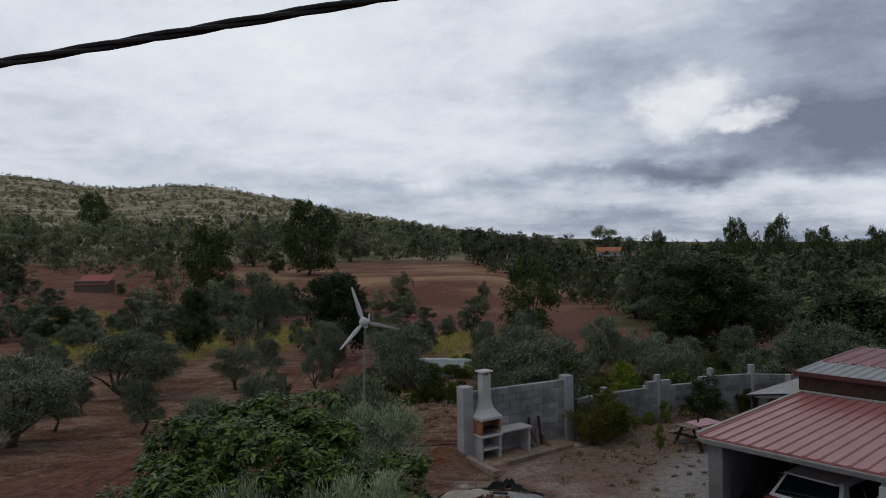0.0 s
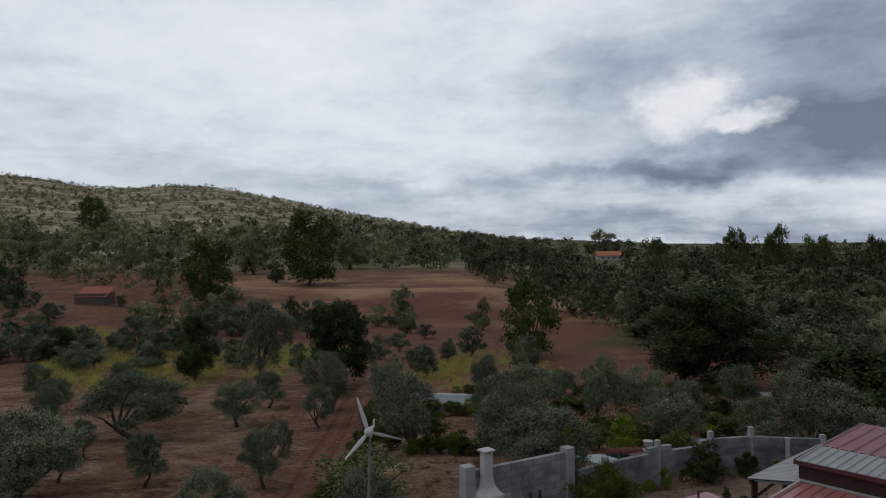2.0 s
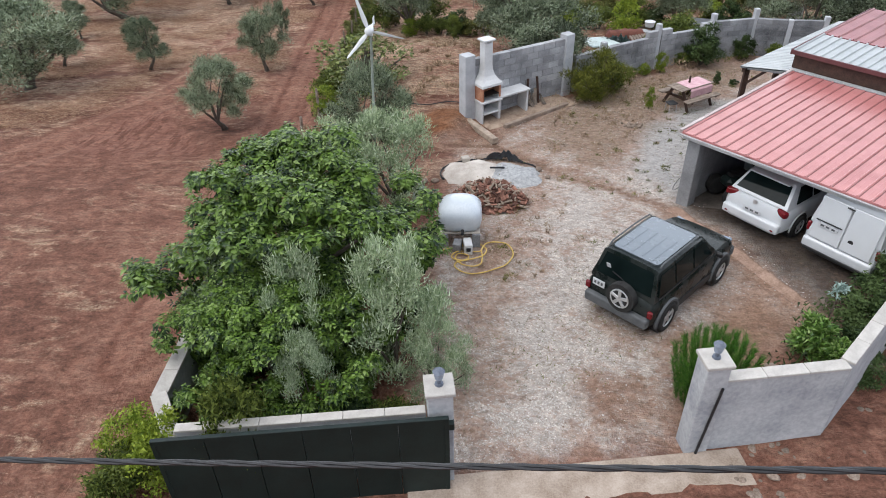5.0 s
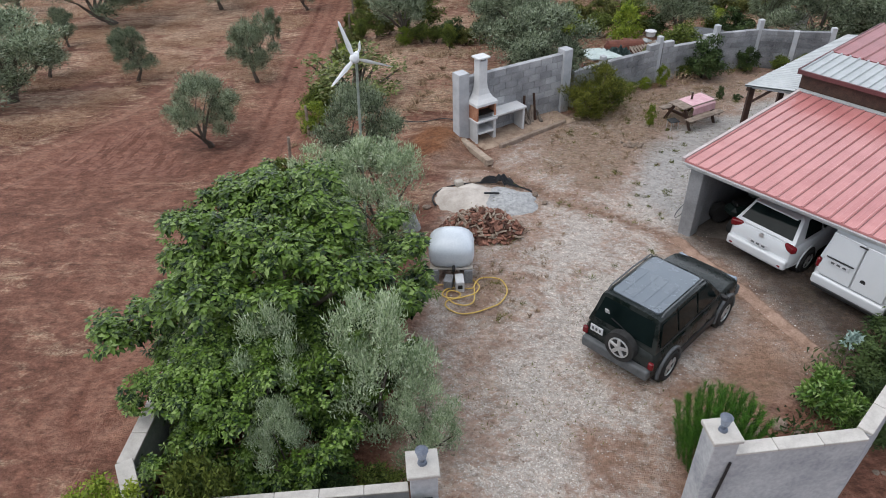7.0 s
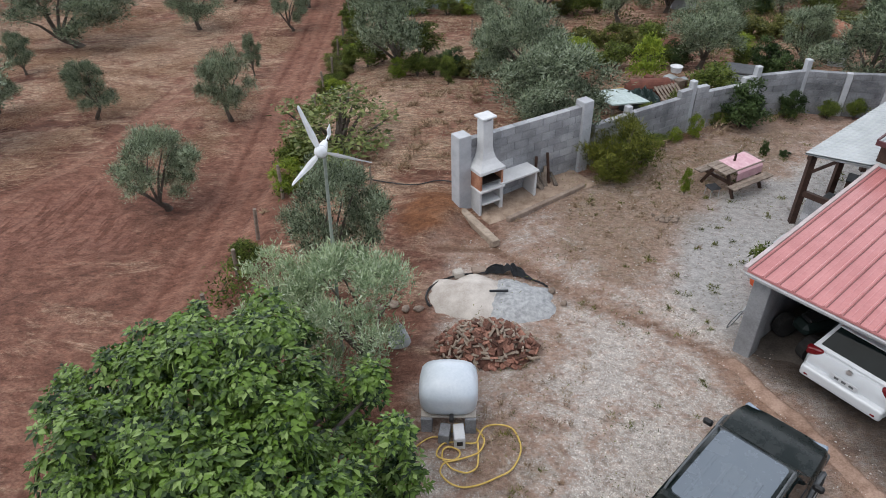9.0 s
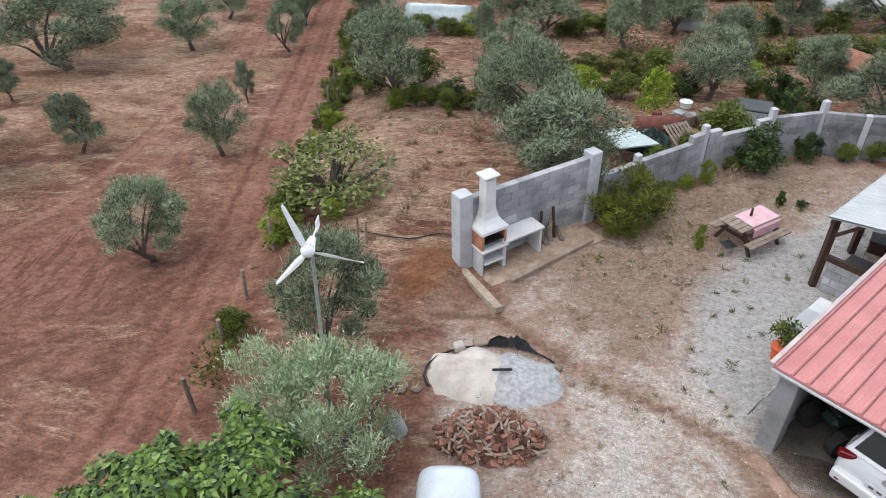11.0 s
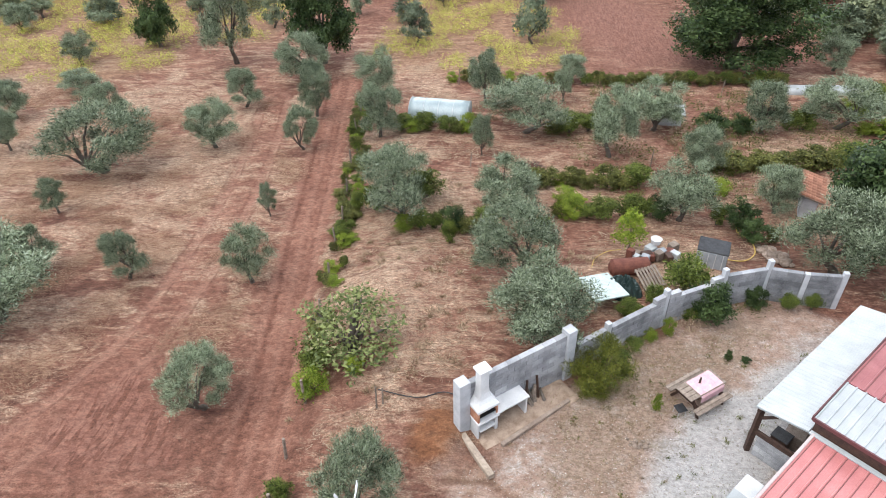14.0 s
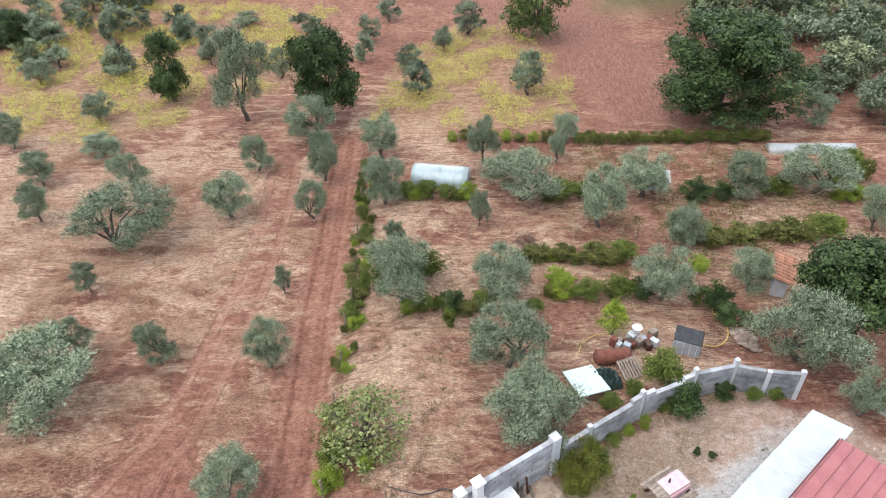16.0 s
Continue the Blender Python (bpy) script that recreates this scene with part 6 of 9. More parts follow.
def car(name, at, turn, label, p):
    """A car from a table of sizes. Local x is ahead, y left, z up; the origin is on the ground midway between the axles."""
    root = thing(name, at, label, "car", rz=turn)
    W, H, belt, hood = p["W"] / 2, p["H"], p["belt"], p["hood"]
    xr, xf, base = p["rear"], p["front"], p["clear"]
    body = bmesh.new()

    def half(k, top, inset=1.0):
        return [(W * 0.8 * k, base), (W * 0.97 * k, base + 0.1), (W * k, base + 0.28), (W * k * 0.995, (base + top) / 2 + 0.1), (W * k * 0.97, top - 0.09), (W * k * 0.9, top - 0.01), (W * k * 0.45 * inset, top + 0.015)]

    cowl = p["cowl"]
    secs = [(xr, 0.90, belt - 0.14), (xr + 0.06, 0.96, belt - 0.05), (xr + 0.3, 1.0, belt), (cowl - 0.4, 1.0, belt), (cowl, 0.99, belt - 0.02), (cowl + 0.35, 0.975, hood + 0.03), (xf - 0.35, 0.95, hood - 0.03), (xf - 0.1, 0.9, hood - 0.12), (xf, 0.8, hood - 0.3)]
    loft(body, [ring(x, half(k, t)) for x, k, t in secs])
    b = part("body", body, p["paint"], root)
    smooth_shade(b)
    b.data.set_sharp_from_angle(angle=radians(38))
    cab = bmesh.new()
    xg0, xg1, xw1, xw0 = p["glass"]
    wb, wr = W * 0.94, W * p.get("roofw", 0.76)

    def cabin(x, roof, k=1.0):
        t = (roof - belt) / (H - belt)
        wtop = wb + (wr - wb) * t
        return [(wb * k, belt - 0.05), (wb * k, belt), (wtop * k, roof - 0.045 * t), (wtop * 0.92 * k, roof), (wtop * 0.5 * k, roof + 0.018 * t)]

    secs = [(xg0, belt + 0.02, 0.98), (xg1, H - 0.015, 0.98), (xg1 + 0.25, H, 1), ((xg1 + xw1) / 2, H + 0.01, 1), (xw1 - 0.1, H - 0.01, 1), (xw1, H - 0.04, 0.99), (xw0, belt + 0.02, 0.97)]
    loft(cab, [ring(x, cabin(x, r, k)) for x, r, k in secs])
    c = part("cabin", cab, p["paint"], root)
    smooth_shade(c)
    c.data.set_sharp_from_angle(angle=radians(35))

    def side_at(x, t, s):
        """A point on the cabin side: t from belt to roof."""
        lo_r = belt + 0.02 + (H - belt - 0.04) * min(1, max(0, (x - xg0) / (xg1 - xg0 + 1e-6)), max(0, (xw0 - x) / (xw0 - xw1)))
        y = wb + (wr - wb) * t * 0.98
        return (x, s * y, belt + (H - belt) * t)

    for s in (-1, 1):
        for x0, x1, y0, y1 in p["windows"]:
            q = [side_at(x0[0], 0.1, s), side_at(x1[0], 0.1, s), side_at(x1[1], 0.82, s), side_at(x0[1], 0.82, s)]
            pane(root, "side_window", q if s < 0 else q[::-1], 0.012, M_GLASS)
    tb = 0.14
    lx = lambda t: xg0 + (xg1 - xg0) * t
    yl = lambda t, f: f * (wb + (wr - wb) * t)
    zz = lambda t: belt + 0.02 + (H - belt - 0.035) * t
    f = p.get("rearglass", 0.86)
    if f:
        pane(root, "rear_window", [(lx(0.1), yl(0.1, f), zz(0.1)), (lx(0.1), -yl(0.1, f), zz(0.1)), (lx(0.88), -yl(0.88, f), zz(0.88)), (lx(0.88), yl(0.88, f), zz(0.88))], 0.012, M_GLASS)
    wx = lambda t: xw0 + (xw1 - xw0) * t
    pane(root, "windscreen", [(wx(0.08), -yl(0.08, 0.9), zz(0.06)), (wx(0.08), yl(0.08, 0.9), zz(0.06)), (wx(0.92), yl(0.92, 0.9), zz(0.9)), (wx(0.92), -yl(0.92, 0.9), zz(0.9))], 0.012, M_GLASS)
    r, tw = p["wheel"], p["tyre"]
    for x in (p["axles"][0], p["axles"][1]):
        for s in (-1, 1):
            bm = bmesh.new()
            pts = [(x + (r + 0.07) * math.cos(a), s * (W + 0.005), r + (r + 0.07) * math.sin(a)) for a in np.linspace(-0.15, math.pi + 0.15, 13)]
            tube(bm, pts, 0.045 if p.get("clad") else 0.02, 6)
            part("wheel_arch", bm, M_CLAD if p.get("clad") else p["paint"], root)
            bm = bmesh.new()
            rod(bm, (x, s * (W - 0.16), r), (x, s * (W + 0.004), r), r + 0.05, r + 0.05, 20)
            part("wheel_well", bm, M_BLACKPL, root)
            wheel(root, x, s * (W - tw / 2 + 0.06), r, tw, 13 * x)
    # bumpers
    lower = M_CLAD if p.get("clad") else p.get("bumper", p["paint"])
    for x, d in ((xr - 0.02, -1), (xf - 0.03, 1)):
        bm = bmesh.new()
        box(bm, x, 0, base + 0.2, 0.2, p["W"] * 0.93, 0.26, 0, 0.06, seg=3)
        part("bumper", bm, lower, root)
    # mirrors, handles
    for s in (-1, 1):
        part("mirror", bx(xw0 - 0.18, s * (W + 0.09), belt + 0.07, 0.1, 0.17, 0.13, 0, 0.03), p.get("trim", M_BLACKPL), root)
        part("headlamp", bx(xf - 0.14, s * W * 0.68, hood - 0.17, 0.12, 0.3, 0.14, s * -14, 0.03), M_LAMPGLASS, root)
    return root


def suv():
    at = (4.45, 14.66, gz(4.45, 14.66) + 0.02)
    p = dict(W=1.70, H=1.66, belt=1.02, hood=0.98, rear=-1.86, front=2.0, clear=0.3, cowl=0.95, paint=M_CARGREEN, glass=(-1.78, -1.55, 0.32, 0.92), axles=(-1.2, 1.2), wheel=0.365, tyre=0.24, clad=True, roofw=0.78,
             windows=[((-1.62, -1.5), (-0.98, -0.98), 0, 0), ((-0.9, -0.9), (-0.2, -0.2), 0, 0), ((-0.12, -0.12), (0.68, 0.3), 0, 0)])
    root = car("off_road_car", at, 48, "dark green off-road car with tailgate spare wheel on gravel", p)
    root.matrix_basis = root.matrix_basis @ Matrix.Diagonal((0.92, 0.95, 0.96, 1))
    rim = [(-0.62 + sx * (0.74 + 0.08 * math.cos(a)), sy * (0.47 + 0.08 * math.sin(a))) for sx, sy, a in [(1, 1, k * 0.314) for k in range(6)] + [(-1, 1, (5 - k) * 0.314) for k in range(6)] + [(-1, -1, k * 0.314) for k in range(6)] + [(1, -1, (5 - k) * 0.314) for k in range(6)]]
    part("roof_panel", prism(bmesh.new(), rim, 1.655, 1.694, "z"), M_ROOFSILVER, root, "grey roof panel with sky sheen in its colour")
    for k in range(4):
        part("roof_rib", bx(-0.86, -0.36 + k * 0.24, 1.698, 1.0, 0.05, 0.010, 0, 0.004), M_ROOFSILVER, root)
    for s in (-1, 1):
        bm = bmesh.new()
        tube(bm, [(-1.45, s * 0.62, 1.66), (-1.35, s * 0.62, 1.73), (-0.5, s * 0.63, 1.75), (0.15, s * 0.62, 1.73), (0.25, s * 0.62, 1.65)], 0.018, 6)
        part("roof_rail", bm, M_CLAD, root)
        part("tail_lamp", bx(-1.86, s * 0.78, 0.74, 0.08, 0.12, 0.17, 0, 0.02), M_TAILRED, root)
        part("side_cladding", bx(0, s * 0.855, 0.46, 1.75, 0.03, 0.2, 0, 0.012), M_BLACKPL, root)
        for x in (-0.3, 0.62):
            part("door_handle", bx(x - 0.45, s * 0.845, 0.93, 0.16, 0.03, 0.035, 0, 0.01), M_BLACKPL, root)
        part("window_trim", bx(-0.5, s * 0.805, 1.03, 2.3, 0.02, 0.03), M_BLACKPL, root)
    spare = part("spare_wheel", rod(bmesh.new(), (-1.86, -0.12, 0.92), (-2.03, -0.12, 0.92), 0.335, 0.335, 24), M_TYRE, root)
    part("spare_rim", rod(bmesh.new(), (-2.0, -0.12, 0.92), (-2.04, -0.12, 0.92), 0.215, 0.215, 20), M_DARKMETAL, spare)
    for i in range(5):
        a = 2 * math.pi * i / 5 + 0.3
        part("spare_spoke", bx(-2.05, -0.12 + 0.11 * math.cos(a), 0.92 + 0.11 * math.sin(a), 0.03, 0.21, 0.075, 0, 0.006, math.degrees(a)), M_ALLOY, spare)
    bm = bmesh.new()
    tube(bm, [(-2.045, -0.12 + 0.215 * math.cos(2 * math.pi * i / 20), 0.92 + 0.215 * math.sin(2 * math.pi * i / 20)) for i in range(20)], 0.018, 6, True)
    part("spare_rim_edge", bm, M_ALLOY, spare)
    number_plate(root, -1.9, 0.5, 0.93, 0.3, 0.17)
    part("rear_wiper", bx(-1.74, 0.1, 1.2, 0.02, 0.42, 0.02, 0, 0, 18), M_BLACKPL, root)
    part("window_sticker", bx(-1.725, 0.42, 1.36, 0.012, 0.1, 0.14, 0, 0, 0, -22), M_PLATE, root)


def hatchback():
    at = (8.76, 18.60, gz(7.6, 17.6) + 0.03)
    p = dict(W=1.68, H=1.46, belt=0.94, hood=0.9, rear=-2.0, front=2.05, clear=0.24, cowl=1.05, paint=M_CARWHITE, glass=(-1.9, -1.45, 0.3, 1.1), axles=(-1.25, 1.3), wheel=0.31, tyre=0.2, roofw=0.74,
             windows=[((-1.5, -1.3), (-0.85, -0.8), 0, 0), ((-0.75, -0.75), (0.05, 0.05), 0, 0), ((0.12, 0.12), (0.85, 0.32), 0, 0)], trim=M_CARWHITE)
    root = car("hatchback", at, 39.5, "white hatchback parked nose-in under the carport", p)
    for s in (-1, 1):
        bm = bmesh.new()
        box(bm, -1.92, s * 0.7, 0.86, 0.16, 0.3, 0.17, s * 22, 0.05, seg=3)
        part("tail_lamp", bm, M_TAILRED, root)
        part("reflector", bx(-2.11, s * 0.6, 0.4, 0.02, 0.16, 0.05, s * 8, 0.01), M_TAILRED, root)
    number_plate(root, -2.06, 0, 0.66, 0.5, 0.11)
    part("badge", rod(bmesh.new(), (-1.99, 0, 0.88), (-2.02, 0, 0.88), 0.055, 0.055, 14), M_ALLOY, root, "round chrome badge")
    part("rear_wiper", bx(-1.8, 0.12, 1.02, 0.02, 0.36, 0.02, 0, 0, 8), M_BLACKPL, root)
    part("spoiler", bx(-1.52, 0, 1.45, 0.3, 1.1, 0.035, 0, 0.012), M_CARWHITE, root)


def van():
    at = (10.12, 16.88, gz(9.2, 15.9) + 0.03)
    p = dict(W=1.74, H=1.78, belt=1.0, hood=0.98, rear=-1.95, front=2.1, clear=0.24, cowl=1.2, paint=M_CARWHITE, glass=(-1.93, -1.78, 0.5, 1.25), axles=(-1.3, 1.35), wheel=0.31, tyre=0.2, roofw=0.82, rearglass=0,
             windows=[((0.1, 0.1), (1.0, 0.55), 0, 0)], trim=M_BLACKPL)
    root = car("delivery_van", at, 39.5, "small white panel van parked nose-in under the carport", p)
    for s in (-1, 1):
        part("tail_lamp", bx(-1.92, s * 0.80, 0.80, 0.09, 0.10, 0.24, 0, 0.03), M_TAILRED, root)
        part("rear_door", bx(-1.955, s * 0.36, 1.12, 0.03, 0.69, 1.05, 0, 0.012, 0, 6), M_CARWHITE, root)
    part("bumper_strip", bx(-2.05, 0, 0.30, 0.06, 1.5, 0.10, 0, 0.02), M_BLACKPL, root)
    number_plate(root, -2.0, 0.36, 0.98, 0.46, 0.11)
    part("plate_lamp", bx(-2.0, 0.36, 1.08, 0.03, 0.6, 0.03, 0, 0.008), M_BLACKPL, root)
    part("badge", rod(bmesh.new(), (-1.97, -0.2, 0.86), (-2.0, -0.2, 0.86), 0.06, 0.06, 14), M_DARKMETAL, root, "round dark badge")
    part("door_catch", bx(-1.93, 0.05, 1.6, 0.03, 0.18, 0.03, 0, 0.008), M_BLACKPL, root)


suv()
hatchback()
van()


# ---- things in the yard ----
M_PINKCLOTH = plain("pink_cloth", (0.50, 0.27, 0.31), (0.66, 0.45, 0.48), 0.9, 4, 30, relief=0.2)
M_TANK = plain("white_plastic_tank", (0.46, 0.51, 0.56), (0.60, 0.64, 0.68), 0.3, 1.5, 20, relief=0.05, spec=0.6)
M_HOSE = plain("yellow_hose", (0.50, 0.33, 0.07), (0.66, 0.46, 0.14), 0.5, 8, 40, relief=0.05)
M_SAND = plain("pale_sand", (0.33, 0.285, 0.25), (0.58, 0.53, 0.48), 0.95, 2.2, 60, relief=0.5, dist=0.01)
M_GREYGRAVEL = plain("grey_gravel", (0.22, 0.225, 0.23), (0.48, 0.48, 0.48), 0.9, 9.0, 90, relief=1.0, dist=0.03)
M_TARP = plain("black_tarp", (0.010, 0.011, 0.013), (0.03, 0.032, 0.036), 0.4, 3, 40, relief=0.5)
M_BROKEN = plain("broken_tile", (0.10, 0.042, 0.030), (0.32, 0.165, 0.12), 0.9, 4, 40, vary=0.6)
M_TERRACOTTA = plain("orange_plastic", (0.55, 0.09, 0.03), (0.68, 0.15, 0.06), 0.5, 6, 40)
M_TURBINE = plain("white_turbine", (0.62, 0.64, 0.66), (0.74, 0.76, 0.78), 0.4, 5, 30, relief=0.05)
M_POLE = plain("green_grey_pole", (0.20, 0.23, 0.20), (0.32, 0.35, 0.31), 0.55, 6, 40, relief=0.1)
M_ROCK = plain("field_stone", (0.12, 0.085, 0.062), (0.31, 0.245, 0.20), 0.95, 3, 30, relief=0.8, dist=0.02, vary=0.2)


def picnic_table():
    root = thing("picnic_table", (7.66, 26.04, gz(7.66, 26.0)), "brown timber picnic table with a pink cloth over one end", "picnic table", rz=34)
    for i in range(4):
        part("top_plank", bx(0, -0.27 + i * 0.18, 0.74, 1.62, 0.165, 0.035, 0, 0.006), M_OLDWOOD, root)
    for s in (-1, 1):
        for k in range(2):
            part("seat_plank", bx(0, s * (0.54 + 0.14 * k), 0.43, 1.62, 0.13, 0.035, 0, 0.006), M_OLDWOOD, root)
    for x in (-0.58, 0.58):
        for s in (-1, 1):
            bm = bmesh.new()
            a, b = Vector((x, s * 0.58, 0.0)), Vector((x, s * 0.2, 0.72))
            d = b - a
            bmesh.ops.create_cube(bm, size=1, matrix=Matrix.Translation((a + b) / 2) @ d.to_track_quat("Z", "X").to_matrix().to_4x4() @ Matrix.Diagonal((0.09, 0.05, d.length, 1)))
            part("leg", bm, M_BROWNWOOD, root)
        part("cross_bar", bx(x + 0.05, 0, 0.39, 0.05, 1.4, 0.09), M_BROWNWOOD, root)
    cloth = bmesh.new()
    nx, ny = 10, 10
    grid = []
    for i in range(nx + 1):
        row = []
        for j in range(ny + 1):
            x, y = -0.35 + 1.05 * i / nx, -0.5 + 0.92 * j / ny
            over = max(0, -0.37 - y) * 2.6 + max(0, y - 0.37) * 1.5
            z = 0.765 - over + 0.006 * math.sin(x * 19 + y * 7)
            row.append(cloth.verts.new((x, max(-0.39, min(0.39, y)) - (0.01 if y < -0.37 else 0), z)))
        grid.append(row)
    for i in range(nx):
        for j in range(ny):
            cloth.faces.new((grid[i][j], grid[i + 1][j], grid[i + 1][j + 1], grid[i][j + 1]))
    ob = solid("tablecloth", cloth, M_PINKCLOTH, "pink checked cloth draped over the picnic table", "tablecloth", at=root.matrix_basis.copy())
    sol = ob.modifiers.new("thickness", "SOLIDIFY")
    sol.thickness = 0.008
    jug = solid("bottle", rod(bmesh.new(), (0, 0, 0), (0, 0, 0.24), 0.04, 0.03, 10), M_BROWNWOOD, "small brown bottle on the picnic table", "bottle", at=root.matrix_basis @ pose(0.02, 0.08, 0.775))


picnic_table()
garden_chair = thing("garden_chair", (6.95, 25.4, gz(6.9, 25.4)), "small dark metal garden stool by the picnic table", "chair", rz=20)
part("seat", bx(0, 0, 0.3, 0.34, 0.34, 0.03, 0, 0.01), M_DARKMETAL, garden_chair)
for sx in (-0.14, 0.14):
    for sy in (-0.14, 0.14):
        part("leg", rod(bmesh.new(), (sx, sy, 0), (sx * 0.9, sy * 0.9, 0.3), 0.012, 0.012, 6), M_GALV, garden_chair)


def wind_turbine():
    base = (-2.5, 18.42, gz(-2.5, 18.4))
    root = thing("wind_turbine", base, "small white three-bladed wind turbine on a slim pole", "wind turbine")
    hub = Vector((-2.26, 18.02, 5.16)) - Vector(base)
    part("pole", rod(bmesh.new(), (0, 0, -0.2), (hub.x, hub.y + 0.2, hub.z - 0.08), 0.038, 0.03, 10), M_POLE, root)
    nac = part("nacelle", rod(bmesh.new(), (hub.x, hub.y + 0.34, hub.z), (hub.x, hub.y + 0.06, hub.z), 0.05, 0.1, 14), M_TURBINE, root)
    part("collar", rod(bmesh.new(), (hub.x, hub.y + 0.2, hub.z - 0.16), (hub.x, hub.y + 0.2, hub.z - 0.05), 0.05, 0.06, 10), M_TURBINE, root)
    bm = bmesh.new()
    bmesh.ops.create_uvsphere(bm, u_segments=14, v_segments=8, radius=0.11, matrix=Matrix.Translation(hub) @ Matrix.Diagonal((1, 0.8, 1, 1)))
    spinner = part("spinner", bm, M_TURBINE, root)
    smooth_shade(spinner)
    for i in range(3):
        a = radians(108 + 120 * i)
        bm = bmesh.new()
        d, s = Vector((math.cos(a), 0, math.sin(a))), Vector((-math.sin(a), 0, math.cos(a)))
        secs = []
        for t, w in ((0.06, 0.045), (0.16, 0.075), (0.3, 0.095), (0.55, 0.065), (0.8, 0.04), (0.86, 0.015)):
            c = hub + d * t
            secs.append([c + s * w * 0.6 + Vector((0, -0.03, 0)), c + Vector((0, -0.022, 0)), c - s * w * 0.5 + Vector((0, 0.012, 0)), c + Vector((0, 0.008, 0))])
        loft(bm, secs)
        part("blade", bm, M_TURBINE, root)
    part("tail_boom", rod(bmesh.new(), (hub.x, hub.y + 0.34, hub.z), (hub.x, hub.y + 0.62, hub.z), 0.015, 0.015, 8), M_TURBINE, root)
    part("tail_fin", bx(hub.x, hub.y + 0.7, hub.z + 0.02, 0.015, 0.22, 0.2, 0, 0.004), M_TURBINE, root)


wind_turbine()


def water_tank():
    root = thing("water_tank", (-0.1, 16.72, gz(-0.1, 16.7)), "bulging pale plastic water tank on a block base", "water tank", rz=2)
    bm = bmesh.new()
    box(bm, 0, 0, 0.72, 1.06, 0.98, 0.66)
    bmesh.ops.subdivide_edges(bm, edges=bm.edges[:], cuts=5, use_grid_fill=True)
    for v in bm.verts:
        x, y, z = v.co.x / 0.53, v.co.y / 0.49, (v.co.z - 0.72) / 0.33
        n = (abs(x) ** 4 + abs(y) ** 4 + abs(z) ** 4) ** 0.25 / max(abs(x), abs(y), abs(z), 1e-6)
        bulge = 0.14 * (1 - x * x) * (1 - y * y) if z > 0.9 else 0
        v.co.x, v.co.y, v.co.z = x * 0.53 / n * 1.02, y * 0.49 / n * 1.02, 0.72 + z * 0.33 / n + bulge
    tank = part("tank_body", bm, M_TANK, root)
    smooth_shade(tank)
    for x in (-0.4, 0.4):
        for y in (-0.3, 0.3):
            part("base_block", bx(x, y, 0.19, 0.2, 0.4, 0.42, 0, 0.01), M_BLOCK, root)
    part("base_slab", bx(0, 0, 0.41, 1.0, 0.9, 0.05, 0, 0.01), M_CONCRETE, root)
    part("outlet", rod(bmesh.new(), (0.06, -0.45, 0.52), (0.06, -0.62, 0.5), 0.04, 0.04, 10), M_BLACKPL, root)


water_tank()
pump = thing("pump_box", (0.12, 16.02, gz(0.1, 16.0)), "small grey pump housing before the water tank", "pump", rz=8)
part("housing", bx(0, 0, 0.15, 0.2, 0.36, 0.3, 0, 0.015), M_WHITE, pump)
part("inlet", bx(0, -0.185, 0.17, 0.11, 0.02, 0.11, 0, 0.01), M_BLACKPL, pump)
solid("concrete_block", bx(0, 0, 0.12, 0.2, 0.3, 0.24, 0, 0.012), M_BLOCK, "loose concrete block beside the pump", "block", at=pose(-0.14, 16.1, gz(-0.1, 16.1), 0, 0, -6))
HOSE = [(-0.02, 16.2), (0.03, 16.4), (0.13, 16.39), (0.34, 16.38), (0.50, 16.23), (0.58, 16.03), (0.51, 15.79), (0.36, 15.68), (0.07, 15.57), (-0.10, 15.54), (-0.16, 15.65), (-0.14, 15.80), (-0.03, 15.85), (0.13, 15.79), (0.14, 15.67), (0.02, 15.57), (-0.23, 15.62), (-0.25, 15.77), (-0.15, 15.93), (0.05, 15.98), (0.41, 15.97), (0.48, 16.14), (0.58, 16.35), (0.81, 16.44), (1.07, 16.38), (1.20, 16.11), (1.22, 15.79), (1.06, 15.42), (0.81, 15.25), (0.53, 15.10), (0.24, 15.02), (-0.00, 15.09), (-0.16, 15.27), (-0.15, 15.44), (-0.08, 15.51), (0.03, 15.39), (0.28, 15.31), (0.45, 15.42), (0.48, 15.69), (0.46, 16.00)]


def smooth_line(pts, n=4):
    """A Catmull-Rom line through points."""
    out = []
    p = [np.array(q, float) for q in pts]
    for i in range(len(p) - 1):
        a, b, c, d = p[max(0, i - 1)], p[i], p[i + 1], p[min(len(p) - 1, i + 2)]
        for k in range(n):
            t = k / n
            out.append(0.5 * (2 * b + (c - a) * t + (2 * a - 5 * b + 4 * c - d) * t * t + (3 * b - a - 3 * c + d) * t ** 3))
    return out + [p[-1]]


line = smooth_line(HOSE)
solid("garden_hose", tube(bmesh.new(), [(p[0], p[1], gz(*p) + 0.045 + 0.012 * math.sin(i * 0.31)) for i, p in enumerate(line)], 0.017, 6), M_HOSE, "yellow garden hose lying in loose coils on the gravel", "hose")
line = smooth_line([(-0.14, 16.05), (-0.4, 16.05), (-0.66, 15.8), (-0.75, 15.55)])
solid("garden_hose", tube(bmesh.new(), [(p[0], p[1], gz(*p) + 0.05) for p in line], 0.014, 6), M_HOSE, "short pale hose end lying by the tank", "hose")


